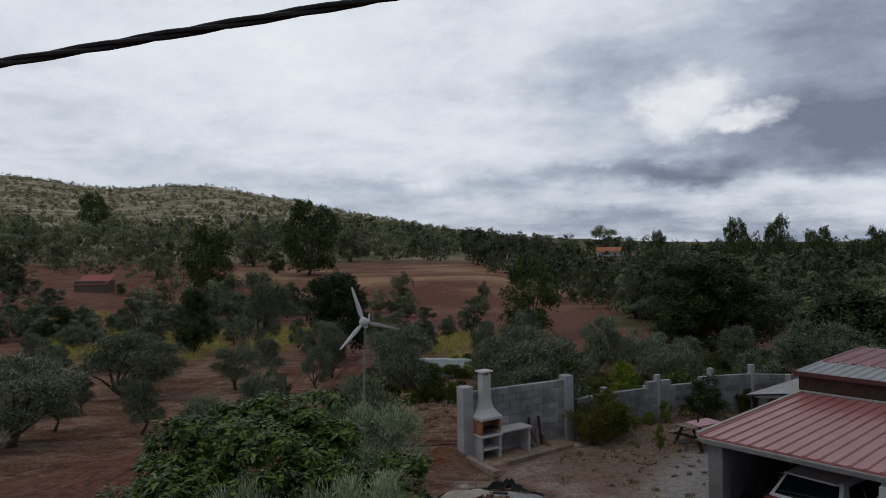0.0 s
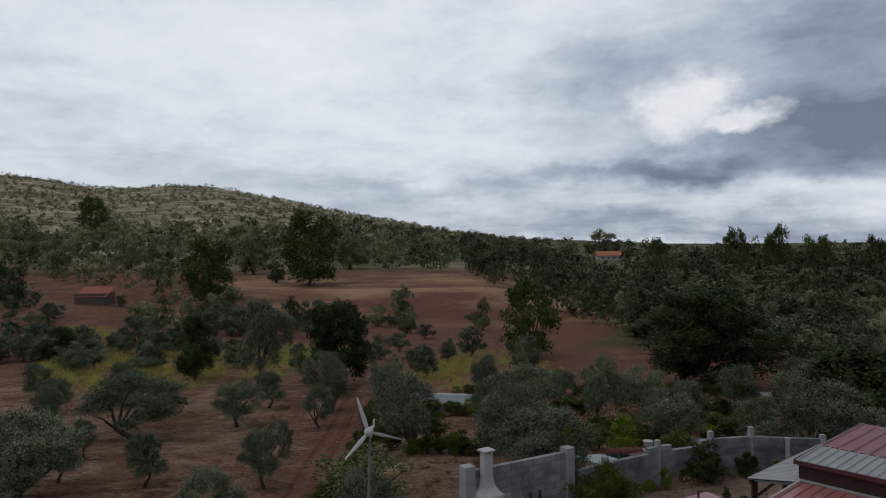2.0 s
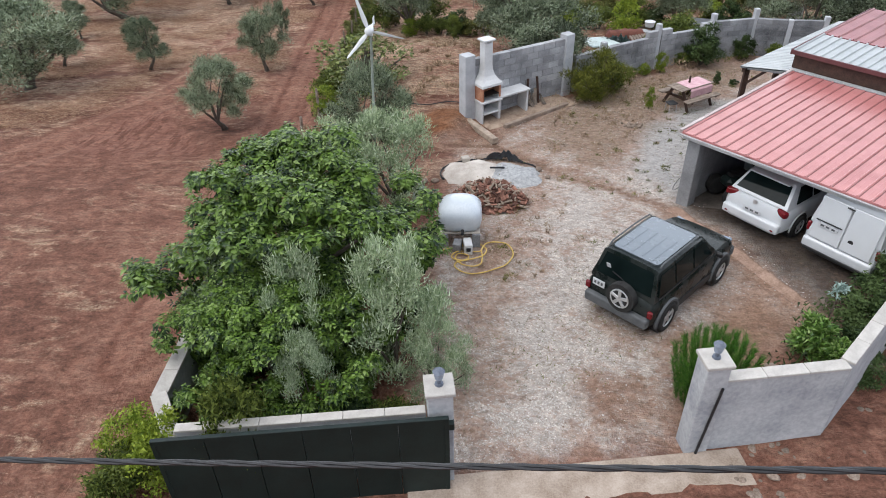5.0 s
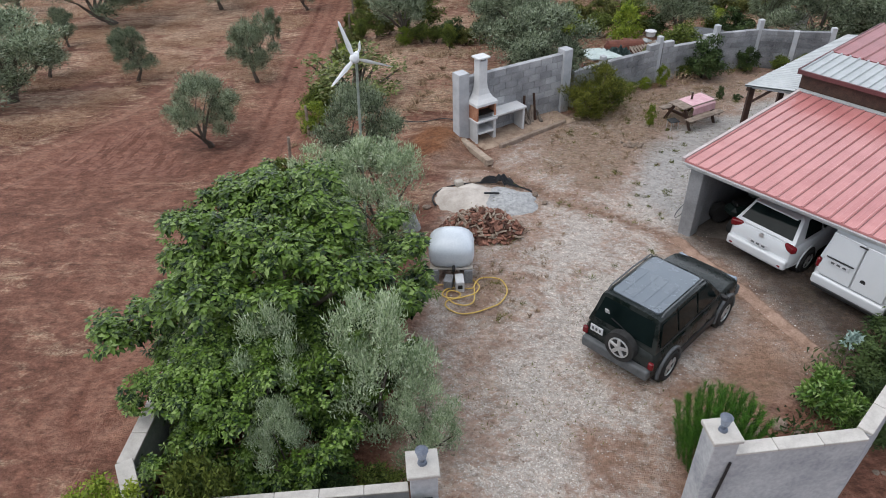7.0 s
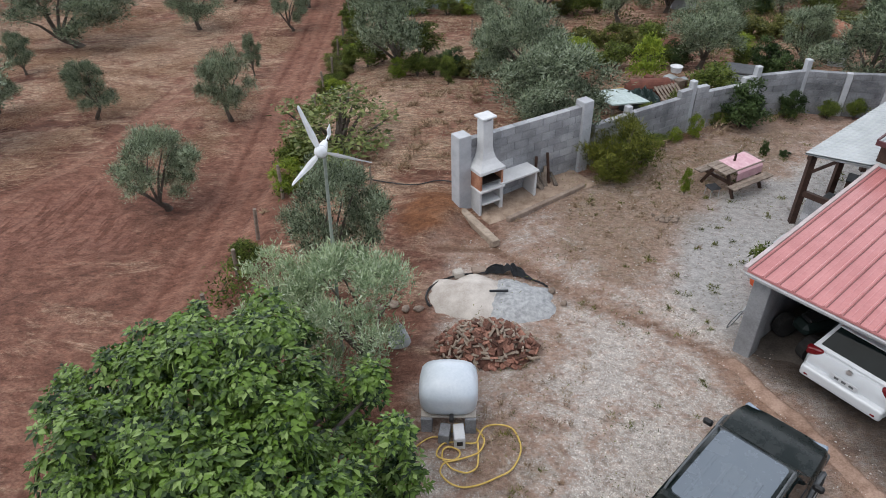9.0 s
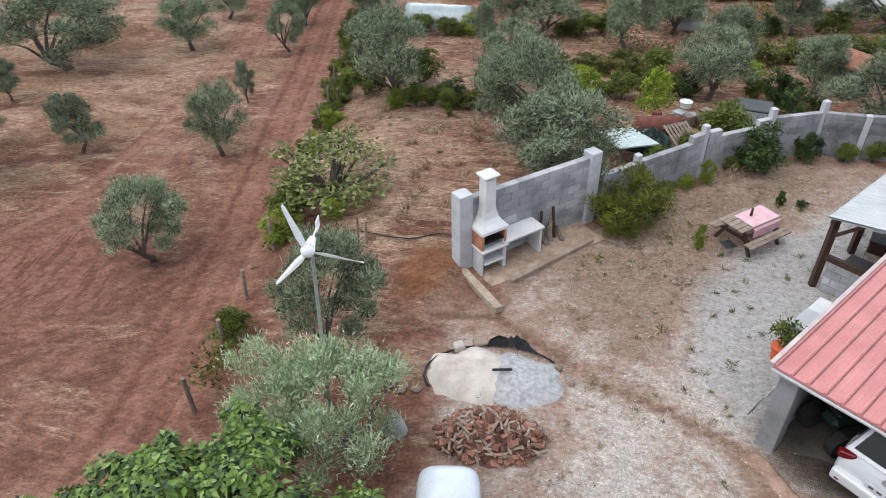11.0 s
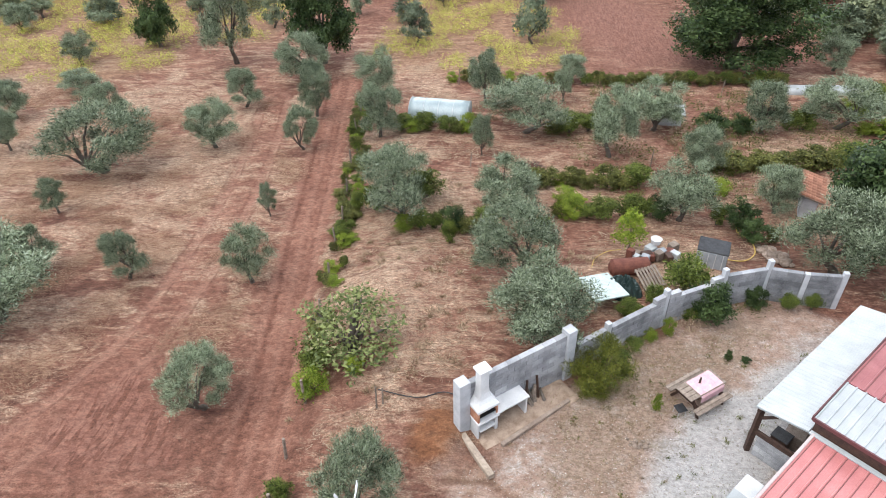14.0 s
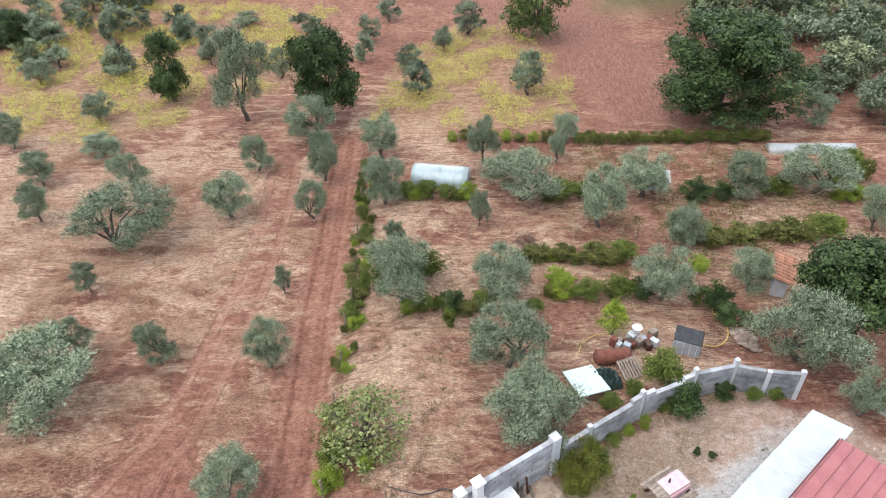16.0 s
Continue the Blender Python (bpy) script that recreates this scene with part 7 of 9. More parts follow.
def heap(name, cx, cy, rx, ry, h, mat, label, seed, flat=2.0, crumple=0.0, ragged=1.0):
    bm = bmesh.new()
    rings, k = 10, 44
    top = bm.verts.new((0, 0, h))
    prev = None
    for i in range(1, rings + 1):
        t = i / rings
        row = []
        for j in range(k):
            a = 2 * math.pi * j / k
            w = 1 + ragged * 0.2 * noise.noise(Vector((math.cos(a) * 1.4, math.sin(a) * 1.4, seed))) + ragged * 0.07 * noise.noise(Vector((math.cos(a) * 5, math.sin(a) * 5, seed)))
            z = h * (1 - t ** flat) + 0.05 * noise.noise(Vector((t * 3 * math.cos(a), t * 3 * math.sin(a), seed + 4))) * (1 - t) - (0.04 if i == rings else 0)
            if crumple:
                z += crumple * (1 - t * 0.7) * noise.noise(Vector((t * 5 * math.cos(a), t * 5 * math.sin(a), seed))) + 0.4 * crumple * noise.noise(Vector((t * 13 * math.cos(a), t * 13 * math.sin(a), seed)))
            row.append(bm.verts.new((rx * t * w * math.cos(a), ry * t * w * math.sin(a), max(z, -0.03))))
        for j in range(k):
            if prev is None:
                bm.faces.new((top, row[j], row[(j + 1) % k]))
            else:
                bm.faces.new((prev[j], row[j], row[(j + 1) % k], prev[(j + 1) % k]))
        prev = row
    ob = solid(name, bm, mat, label, "heap", at=pose(cx, cy, gz(cx, cy)))
    smooth_shade(ob)
    return ob


heap("sand_mound", 0.12, 20.5, 1.05, 0.85, 0.26, M_SAND, "flattened heap of pale building sand", 3.0, ragged=1.9)
heap("gravel_mound", 1.28, 20.3, 0.95, 0.85, 0.24, M_GREYGRAVEL, "low heap of grey gravel beside the sand", 8.0, ragged=1.9)


def tarp():
    bm = bmesh.new()
    k = 110
    inner = []
    for j in range(k + 1):
        u = j / k
        a = math.pi * (0.16 + 0.98 * u)
        pile = max(0.0, 1 - abs(u - 0.27) / 0.15)
        w = 0.035 + 0.02 * noise.noise(Vector((a * 5, 2, 0))) + 0.40 * pile * (0.8 + 0.5 * noise.noise(Vector((a * 7, 1, 0))))
        lift = 0.06 + 0.03 * abs(noise.noise(Vector((a * 9, 5, 1))))
        row = []
        for i in range(13):
            q = i / 12
            z = lift * math.sin(math.pi * min(1, q * 0.9 + 0.08)) + 0.50 * pile * abs(noise.noise(Vector((q * 2.6, a * 5.0, 3)))) + 0.10 * pile * noise.noise(Vector((q * 7.0, a * 13.0, 9))) + 0.02
            d = 0.97 + w * q + 0.03 * pile * noise.noise(Vector((q * 5, a * 11, 8)))
            row.append(bm.verts.new((1.55 * d * math.cos(a), 0.93 * d * math.sin(a), z)))
        inner.append(row)
    for a, b in zip(inner[:-1], inner[1:]):
        for j in range(12):
            bm.faces.new((a[j], a[j + 1], b[j + 1], b[j]))
    ob = solid("tarpaulin", bm, M_TARP, "crumpled black plastic sheet edging the sand heap", "tarpaulin", at=pose(0.66, 20.42, gz(0.6, 20.4), 0, 0, 0))
    sol = ob.modifiers.new("thickness", "SOLIDIFY")
    sol.thickness = 0.012


tarp()
solid("kerb_stone", bx(0, 0, 0.09, 0.26, 0.22, 0.18, 0, 0.03), M_CONCRETE, "pale stone block holding the plastic sheet", "stone", at=pose(-0.15, 21.25, gz(0, 21), 0, 0, 25))
solid("kerb_stone", bx(0, 0, 0.07, 0.36, 0.22, 0.12, 0, 0.02), M_KERB2, "pale flat stone behind the sand heap", "stone", at=pose(0.35, 21.42, gz(0, 21), 0, 0, 12))
solid("iron_bar", rod(bmesh.new(), (0.62, 20.35, 0.36), (1.05, 20.42, 0.33), 0.03, 0.03, 8), M_TARP, "short dark bar lying on the sand", "bar")


def rubble():
    root = thing("rubble_pile", (0.6, 18.62, gz(0.6, 18.6)), "pile of broken roof tiles and split firewood", "rubble")
    r = random.Random(12)
    kinds = []
    for k in range(5):
        bm = bmesh.new()
        if k < 3:
            box(bm, 0, 0, 0, r.uniform(0.13, 0.22), r.uniform(0.09, 0.15), r.uniform(0.025, 0.05), 0, 0.008)
        else:
            rod(bm, (-0.12, 0, 0), (0.12, 0, 0), 0.032, 0.026, 5)
        kinds.append(mesh_of(bm, "chunk"))
    # the body of the pile under the loose pieces
    k = 18
    verts, faces = [(0, 0, 0.62)], []
    for q in range(1, 7):
        for j in range(k):
            a = 2 * math.pi * j / k
            verts.append((1.1 * q / 6 * math.cos(a), 0.66 * q / 6 * math.sin(a), 0.66 * (1 - (q / 6) ** 2) - 0.04 + 0.05 * noise.noise(Vector((q, j * 0.9, 3)))))
    for j in range(k):
        faces.append((0, 1 + j, 1 + (j + 1) % k))
        for q in range(5):
            b, c = 1 + q * k, 1 + (q + 1) * k
            faces.append((b + j, c + j, c + (j + 1) % k, b + (j + 1) % k))
    part("pile_core", raw_mesh("pile_core", verts, faces), M_BROKEN, root)
    for i in range(300):
        a, d = i * 2.39996, math.sqrt((i + 0.5) / 300) * r.uniform(0.93, 1.05)
        x, y = 1.12 * d * math.cos(a), 0.68 * d * math.sin(a)
        z = 0.03 + (0.70 * (1 - d * d)) * r.uniform(0.85, 1.0)
        k = r.randrange(5)
        part("chunk", kinds[k], (M_STONECAP if i % 12 == 0 else M_BROKEN) if k < 3 else (M_BARK if i % 3 else M_TIMBER), root, at=pose(x, y, z, r.uniform(-45, 45), r.uniform(-45, 45), r.uniform(0, 360)))


rubble()
heap("cloth_sack", -1.3, 18.75, 0.26, 0.2, 0.42, M_WHITESHEET, "crumpled white cloth sack below the olive tree", 27.0, 3.0, 0.22)


def stones(name, spots, label, seed=4):
    """Loose stones, each a thing of its own."""
    r = random.Random(seed)
    kinds = []
    for k in range(4):
        bm = bmesh.new()
        bmesh.ops.create_icosphere(bm, subdivisions=2, radius=0.5)
        for v in bm.verts:
            v.co *= 1 + 0.35 * noise.noise(v.co * 2.2 + Vector((k * 5, seed, 0)))
            v.co.z *= 0.7
        kinds.append(mesh_of(bm, name))
    for i, (x, y, s) in enumerate(spots):
        solid(name, kinds[i % 4], M_ROCK, label, "stone", "loose stones", at=pose(x, y, gz(x, y) + s * 0.18, 0, 0, r.uniform(0, 360)) @ Matrix.Diagonal((s, s * r.uniform(0.7, 1.1), s * r.uniform(0.6, 0.9), 1)))


stones("stone", [(2.1, 20.75, 0.22), (2.35, 20.3, 0.2), (6.1, 12.1, 0.3), (6.4, 11.9, 0.25), (5.9, 11.6, 0.28), (5.6, 11.95, 0.3), (6.3, 11.4, 0.22)], "rough pale field stone on the ground")
stones("stone", [(4.7 + 0.33 * i + 0.1 * math.sin(i * 5), 9.25 + 0.1 * i + 0.22 * math.cos(i * 3.7), 0.12 + 0.1 * abs(math.sin(i * 2.3))) for i in range(16)] + [(4.6 + 0.055 * i + 0.25 * math.sin(i * 7.1), 9.15 + 0.05 * i + 0.5 * math.sin(i * 3.3) ** 3, 0.07 + 0.09 * abs(math.sin(i * 1.9)) ** 2) for i in range(70)], "brown stone in the rubble strip outside the wall", 9)
stones("stone", [(13.0 + 0.25 * (i % 4), 35.0 + 0.45 * (i // 4) - 0.2 * (i % 4), 0.3 + 0.1 * (i % 3)) for i in range(16)], "grey stone of a tumbled dry wall", 15)
stones("stone", [(-2.2 + 0.3 * i, 19.95 + 0.1 * math.sin(i * 4), 0.26) for i in range(5)], "pale stone lying below the turbine", 21)

# beside the carport side wall
cab = thing("white_cabinet", (7.5, 21.45, gz(7.5, 21.4)), "white metal cabinet standing beside the carport wall", "cabinet", rz=ROOF_TURN + 90)
part("cabinet_body", bx(0, 0, 0.5, 0.75, 0.55, 1.0, 0, 0.02), M_WHITESHEET, cab)
part("cabinet_lid", bx(0, 0, 1.02, 0.79, 0.59, 0.04, 0, 0.012), M_WHITESHEET, cab)
part("cabinet_handle", bx(-0.39, 0, 0.75, 0.03, 0.2, 0.03), M_GALV, cab)
cab2 = thing("grey_cabinet", (8.05, 22.1, gz(8, 22)), "pale grey low cupboard beside the carport wall", "cabinet", rz=ROOF_TURN + 90)
part("cabinet_body", bx(0, 0, 0.4, 0.8, 0.5, 0.8, 0, 0.02), M_RENDER, cab2)
part("cabinet_top", bx(0, 0, 0.815, 0.84, 0.54, 0.03, 0, 0.008), M_WHITE, cab2)


def flower_pot(x, y):
    root = thing("flower_pot", (x, y, gz(x, y)), "orange pot with a leafy green plant", "plant pot")
    bm = bmesh.new()
    rod(bm, (0, 0, 0), (0, 0, 0.38), 0.15, 0.21, 18)
    part("pot", bm, M_TERRACOTTA, root)
    part("rim", rod(bmesh.new(), (0, 0, 0.36), (0, 0, 0.42), 0.225, 0.225, 18), M_TERRACOTTA, root)
    blobs = [(0.12 * math.cos(i * 2.4), 0.12 * math.sin(i * 2.4), 0.7 + 0.12 * (i % 3), 0.22, 0.24) for i in range(7)]
    pts, nrm = clump_points(blobs, 14, 3)
    part("foliage", raw_mesh("foliage", *leaves(pts, nrm, 5, 0.1, 0.025, 0.05, 0.1, False, 4)), M_SHRUB, root)
    for i in range(3):
        part("stem", rod(bmesh.new(), (0, 0, 0.36), (0.12 * math.cos(i * 2.4), 0.12 * math.sin(i * 2.4), 0.72), 0.015, 0.01, 6), M_BARK, root)


flower_pot(7.0, 21.3)
bike = thing("bicycle", (6.2, 19.95, gz(6.2, 19.9)), "old grey bicycle leaning by the carport corner", "bicycle", rz=44)
for x in (-0.45, 0.45):
    bm = bmesh.new()
    tube(bm, [(x + 0.3 * math.cos(2 * math.pi * i / 20), 0, 0.32 + 0.3 * math.sin(2 * math.pi * i / 20)) for i in range(20)], 0.013, 6, True)
    part("wheel", bm, M_CLAD, bike)
for a, b in (((-0.45, 0, 0.32), (-0.1, 0, 0.72)), ((-0.1, 0, 0.72), (0.35, 0, 0.75)), ((0.45, 0, 0.32), (0.33, 0, 0.9)), ((-0.05, 0, 0.3), (0.35, 0, 0.72)), ((-0.05, 0, 0.3), (-0.13, 0, 0.85)), ((0.33, -0.25, 0.92), (0.33, 0.25, 0.92))):
    part("frame_tube", rod(bmesh.new(), a, b, 0.017, 0.017, 6), M_GALV, bike)
bike.matrix_basis = bike.matrix_basis @ pose(0, 0, 0, 14, 0, 0) @ Matrix.Diagonal((0.8, 0.8, 0.8, 1))

# stored things in the dark of the carport
quad = thing("quad_bike", cp(1.1, 1.5, 0.27), "dark green quad bike stored in the shade of the carport", "quad bike", rz=20)
part("quad_body", bx(0, 0, 0.55, 1.0, 0.45, 0.3, 0, 0.1), M_GATEGREEN, quad)
part("seat", bx(-0.1, 0, 0.74, 0.55, 0.28, 0.1, 0, 0.04), M_BLACKPL, quad)
part("handlebar", rod(bmesh.new(), (0.3, -0.35, 0.95), (0.3, 0.35, 0.95), 0.02, 0.02, 6), M_DARKMETAL, quad)
part("headlight", bx(0.5, 0, 0.7, 0.1, 0.2, 0.12, 0, 0.03), M_ALLOY, quad)
for x in (-0.4, 0.4):
    for s in (-1, 1):
        part("wheel", rod(bmesh.new(), (x, s * 0.28, 0.27), (x, s * 0.48, 0.27), 0.27, 0.27, 16), M_TYRE, quad)
shelf = thing("storage_shelf", cp(0.75, 4.4, 0.27), "dim steel shelf with boxes inside the carport", "shelf", rz=ROOF_TURN)
for k in range(3):
    part("shelf_board", bx(0, 0, 0.35 + 0.55 * k, 0.7, 1.2, 0.03), M_OLDWOOD, shelf)
for x in (-0.32, 0.32):
    for y in (-0.57, 0.57):
        part("upright", bx(x, y, 0.8, 0.04, 0.04, 1.6), M_GALV, shelf)
drum = thing("plastic_drum", cp(0.8, 2.9, 0.25), "pale plastic drum in the carport", "drum")
part("drum_body", rod(bmesh.new(), (0, 0, 0), (0, 0, 0.8), 0.27, 0.27, 18), M_WHITESHEET, drum)
part("lid", rod(bmesh.new(), (0, 0, 0.8), (0, 0, 0.84), 0.28, 0.28, 18), M_BLACKPL, drum)


stones("stone", [(5.15 + 0.13 * (i % 5) + 0.05 * math.sin(i * 3), 24.0 + 0.12 * (i // 5) + 0.04 * math.cos(i * 5), 0.11 + 0.06 * abs(math.sin(i * 1.9))) for i in range(14)], "brown stone of a small ring on the gravel", 33)


def gravel_grains(count, seed):
    """Loose stones the size of a thumb over the yard, thickest on the wheel way."""
    r = np.random.default_rng(seed)
    x, y = r.uniform(-0.4, 11, count), r.uniform(9.6, 29.5, count)
    keep = (inside(x, y, YARD) > 0.2) & (inside(x, y, REDSPOT) < 0.1) & ((x < 6.4 + (18.4 - y) * 0.4) | (y > 18.6))
    x, y = x[keep], y[keep]
    n = len(x)
    octa = np.array([(1, 0, 0), (0, 1, 0), (-1, 0, 0), (0, -1, 0), (0, 0, 0.8), (0, 0, -0.5)])
    tri = np.array([(0, 1, 4), (1, 2, 4), (2, 3, 4), (3, 0, 4), (1, 0, 5), (2, 1, 5), (3, 2, 5), (0, 3, 5)])
    size = 0.009 + 0.016 * r.uniform(0, 1, (n, 1, 1)) ** 3
    v = octa[None] * size * r.uniform(0.6, 1.3, (n, 6, 3))
    a = r.uniform(0, 6.28, n)
    c, s_ = np.cos(a)[:, None], np.sin(a)[:, None]
    vx, vy = v[:, :, 0] * c - v[:, :, 1] * s_, v[:, :, 0] * s_ + v[:, :, 1] * c
    z = terrain(x, y)[:, None] + v[:, :, 2] + 0.012
    verts = np.stack([vx + x[:, None], vy + y[:, None], z], -1).reshape(-1, 3)
    faces = (tri[None] + np.arange(n)[:, None, None] * 6).reshape(-1, 3)
    return raw_mesh("loose_gravel", verts, faces)


def grain_material():
    mat, nt, bsdf = shader("gravel_grain", 0.9, 0, 0.3)
    nt.links.new(ramp_node(nt, random_fac(nt, True), [(0.0, (0.20, 0.14, 0.105)), (0.4, (0.42, 0.36, 0.32)), (0.8, (0.56, 0.52, 0.48)), (1.0, (0.70, 0.67, 0.64))]), bsdf.inputs["Base Color"])
    return mat


solid("loose_gravel", gravel_grains(15000, 12), grain_material(), "loose pale gravel scattered over the yard clay", "gravel", kind="stuff")


# ---- near plants ----
def bush_kind(name, mat, seed, blobs, per, count, length, width, spread, label, category, droop=0.0, fold=False, stems=5, group="", aim=0.6, shell=0.4):
    """A shrub one unit high and wide: stems and foliage."""
    root = thing(name, (0, 0, 0), label, category, group)
    r = random.Random(seed)
    for i in range(stems):
        b = blobs[(i * 2) % len(blobs)]
        part("stem", tube(bmesh.new(), [(r.uniform(-0.05, 0.05), r.uniform(-0.05, 0.05), -0.03), (b[0] * 0.5, b[1] * 0.5, b[2] * 0.5), b[:3]], [0.022, 0.015, 0.006], 5), M_BARK, root)
    pts, nrm = clump_points(blobs, per, seed, shell)
    part("foliage", raw_mesh("foliage", *leaves(pts, nrm, count, length, width, spread, droop, fold, seed + 9, aim)), mat, root)
    return root


def mound(count, seed, wide=0.40, low=0.14, high=0.84, size=(0.09, 0.17)):
    return crown_blobs(count, seed, low, high, wide, size)


big = tree_kind("mulberry_tree", M_BROAD, 91, crown_blobs(165, 91, 0.02, 0.93, 0.50, (0.05, 0.105)) + [(0.27 * math.sqrt((i + 0.5) / 26) * math.cos(i * 2.4), 0.27 * math.sqrt((i + 0.5) / 26) * math.sin(i * 2.4), 0.88 - 0.006 * i + 0.05 * math.sin(i * 4.7), 0.075, 0.075) for i in range(26)], 23, 12, 0.0245, 0.0074, 0.016, "large bushy broad-leaved tree with glossy green leaves", "tree", droop=0.45, fold=True, thick=0.03, fork=0.2, limbs=10, shell=0.45, whorl=True)
plant(big, -3.42, 13.75, 3.95, 6.6, 30)
plant(big, -3.2, 11.1, 2.6, 4.3, 140, "low outer boughs of a broad-leaved tree with glossy leaves")
sap = []
for s in range(2):
    sap.append(tree_kind("young_olive_tree", M_SILVER, 95 + s, crown_blobs(34, 95 + s, 0.14, 0.93, 0.40, (0.07, 0.12)), 26, 12, 0.038, 0.0048, 0.03, "silvery olive tree with upright shoots before the large tree", "olive tree", thick=0.03, fork=0.12, limbs=9, lean=0.04, aim=0.8, droop=-1.0, shell=0.3))
plant(sap[0], -2.7, 11.3, 3.1, 1.7, 15)
plant(sap[1], -1.0, 11.5, 3.2, 2.3, 80)
plant(sap[0], -0.25, 11.0, 2.0, 1.6, 140)
plant(sap[1], -2.3, 10.2, 2.3, 1.3, 200)
plant(sap[1], -2.0, 17.9, 3.1, 3.3, 250, "silvery olive tree growing behind the large tree")
plant(sap[0], -3.4, 18.3, 2.6, 2.6, 300, "silvery olive tree growing behind the large tree")
plant(olives[1], -3.0, 21.2, 3.1, 2.6, 40)

shrub = bush_kind("green_shrub", M_SHRUB, 101, mound(26, 101), 18, 9, 0.062, 0.014, 0.04, "dense mid-green garden shrub", "shrub", group="garden shrubs")
shrub_dark = bush_kind("dark_shrub", M_DARKLEAF, 102, mound(24, 102), 18, 9, 0.066, 0.016, 0.04, "dark green leafy shrub by the wall", "shrub", group="garden shrubs")
lime = bush_kind("lime_shrub", M_LIME, 103, mound(24, 103), 16, 11, 0.050, 0.014, 0.04, "yellow-green leafy shrub on bare soil", "shrub", group="garden shrubs")
vine = bush_kind("vine_shrub", M_RUST, 104, mound(20, 104), 14, 8, 0.08, 0.024, 0.05, "low grape vine with olive-brown leaves", "vine", group="vines")
fig = bush_kind("fig_bush", M_FIG, 105, mound(34, 105, 0.42, 0.12, 0.78, (0.09, 0.14)), 9, 6, 0.045, 0.017, 0.035, "sprawling fig bush with bare grey twigs", "fig bush", stems=26)
M_LAUREL = leaf_material("leathery_leaf", (0.035, 0.085, 0.012), (0.15, 0.26, 0.05), rough=0.4, spec=0.5, patch=3.0, back=(0.26, 0.36, 0.12))
M_PLUME = leaf_material("plume_needles", (0.018, 0.062, 0.010), (0.11, 0.25, 0.035), patch=7.0)


def plume_bush():
    """A round bush of upright bottle-brush plumes."""
    root = thing("pine_bush", (4.66, 11.2, gz(4.66, 11.2) - 0.02), "bright green needle-leaved bush with upright plumes", "conifer bush")
    r = np.random.default_rng(3)
    vs, fs, off = [], [], 0
    for i in range(80):
        a, d = i * 2.399, math.sqrt((i + 0.5) / 80)
        bx_, by_ = 0.78 * d * math.cos(a), 0.78 * d * math.sin(a)
        h = (1.72 - 0.55 * d * d) * r.uniform(0.85, 1.1)
        tip = np.array([bx_ * 1.25, by_ * 1.25, h])
        foot = np.array([bx_ * 0.85, by_ * 0.85, 0.08 if d > 0.7 else 0.3])
        k = 420
        t = r.uniform(0, 1, (k, 1))
        c = foot + (tip - foot) * t
        rad = 0.012
        n = r.normal(0, 1, (k, 3)) * np.array([0.75, 0.75, 0.3]) + np.array([bx_ * 0.5, by_ * 0.5, 1.25])
        v, f = leaves(c, n / np.linalg.norm(n, axis=1, keepdims=True), 1, 0.14, 0.0042, rad, 0, False, i, 2.2)
        vs.append(v)
        fs.append(f + off)
        off += len(v)
    part("foliage", raw_mesh("foliage", np.concatenate(vs), np.concatenate(fs)), M_PLUME, root)
    for i in range(7):
        a = i * 0.9
        part("stem", rod(bmesh.new(), (0, 0, 0), (0.4 * math.cos(a), 0.4 * math.sin(a), 0.75), 0.025, 0.012, 6), M_BARK, root)
    return root


plume_bush().matrix_basis @= Matrix.Diagonal((0.84, 0.84, 0.92, 1))


oleander = bush_kind("oleander_bush", M_LAUREL, 107, mound(22, 107, 0.36, 0.2, 0.85, (0.10, 0.15)), 14, 6, 0.15, 0.026, 0.03, "green bush of long leathery leaves in the bed", "shrub", droop=-0.3, fold=True, stems=9, aim=0.9)
plant(oleander, 6.95, 12.65, 0.95, 1.0, 20)
plant(oleander, 7.3, 12.2, 0.7, 0.8, 140)

M_BROOM = leaf_material("broom_leaf", (0.035, 0.046, 0.008), (0.185, 0.19, 0.034), patch=2.5)
broom = bush_kind("broom_bush", M_BROOM, 109, mound(26, 109, 0.40, 0.14, 0.82, (0.10, 0.16)), 22, 12, 0.05, 0.006, 0.03, "rounded olive-green broom bush before the block wall", "bush", droop=-0.7, stems=8, aim=1.0)
M_GLAUCOUS = leaf_material("glaucous_leaf", (0.20, 0.28, 0.25), (0.36, 0.46, 0.42), patch=3.0)
euph = thing("blue_leaved_plant", (7.55, 13.35, gz(7.5, 13.3)), "tall blue-grey leaved plant on a bare stalk", "plant")
part("stalk", rod(bmesh.new(), (0, 0, 0), (0.02, 0, 1.0), 0.014, 0.01, 6), M_BARK, euph)
pts, nrm = clump_points([(0, 0, 1.05, 0.14, 0.13), (0.08, 0.05, 1.1, 0.1, 0.1)], 22, 5)
part("foliage", raw_mesh("foliage", *leaves(pts, nrm, 3, 0.09, 0.025, 0.02, 0, False, 6)), M_GLAUCOUS, euph)
row_kinds = random.Random(52)
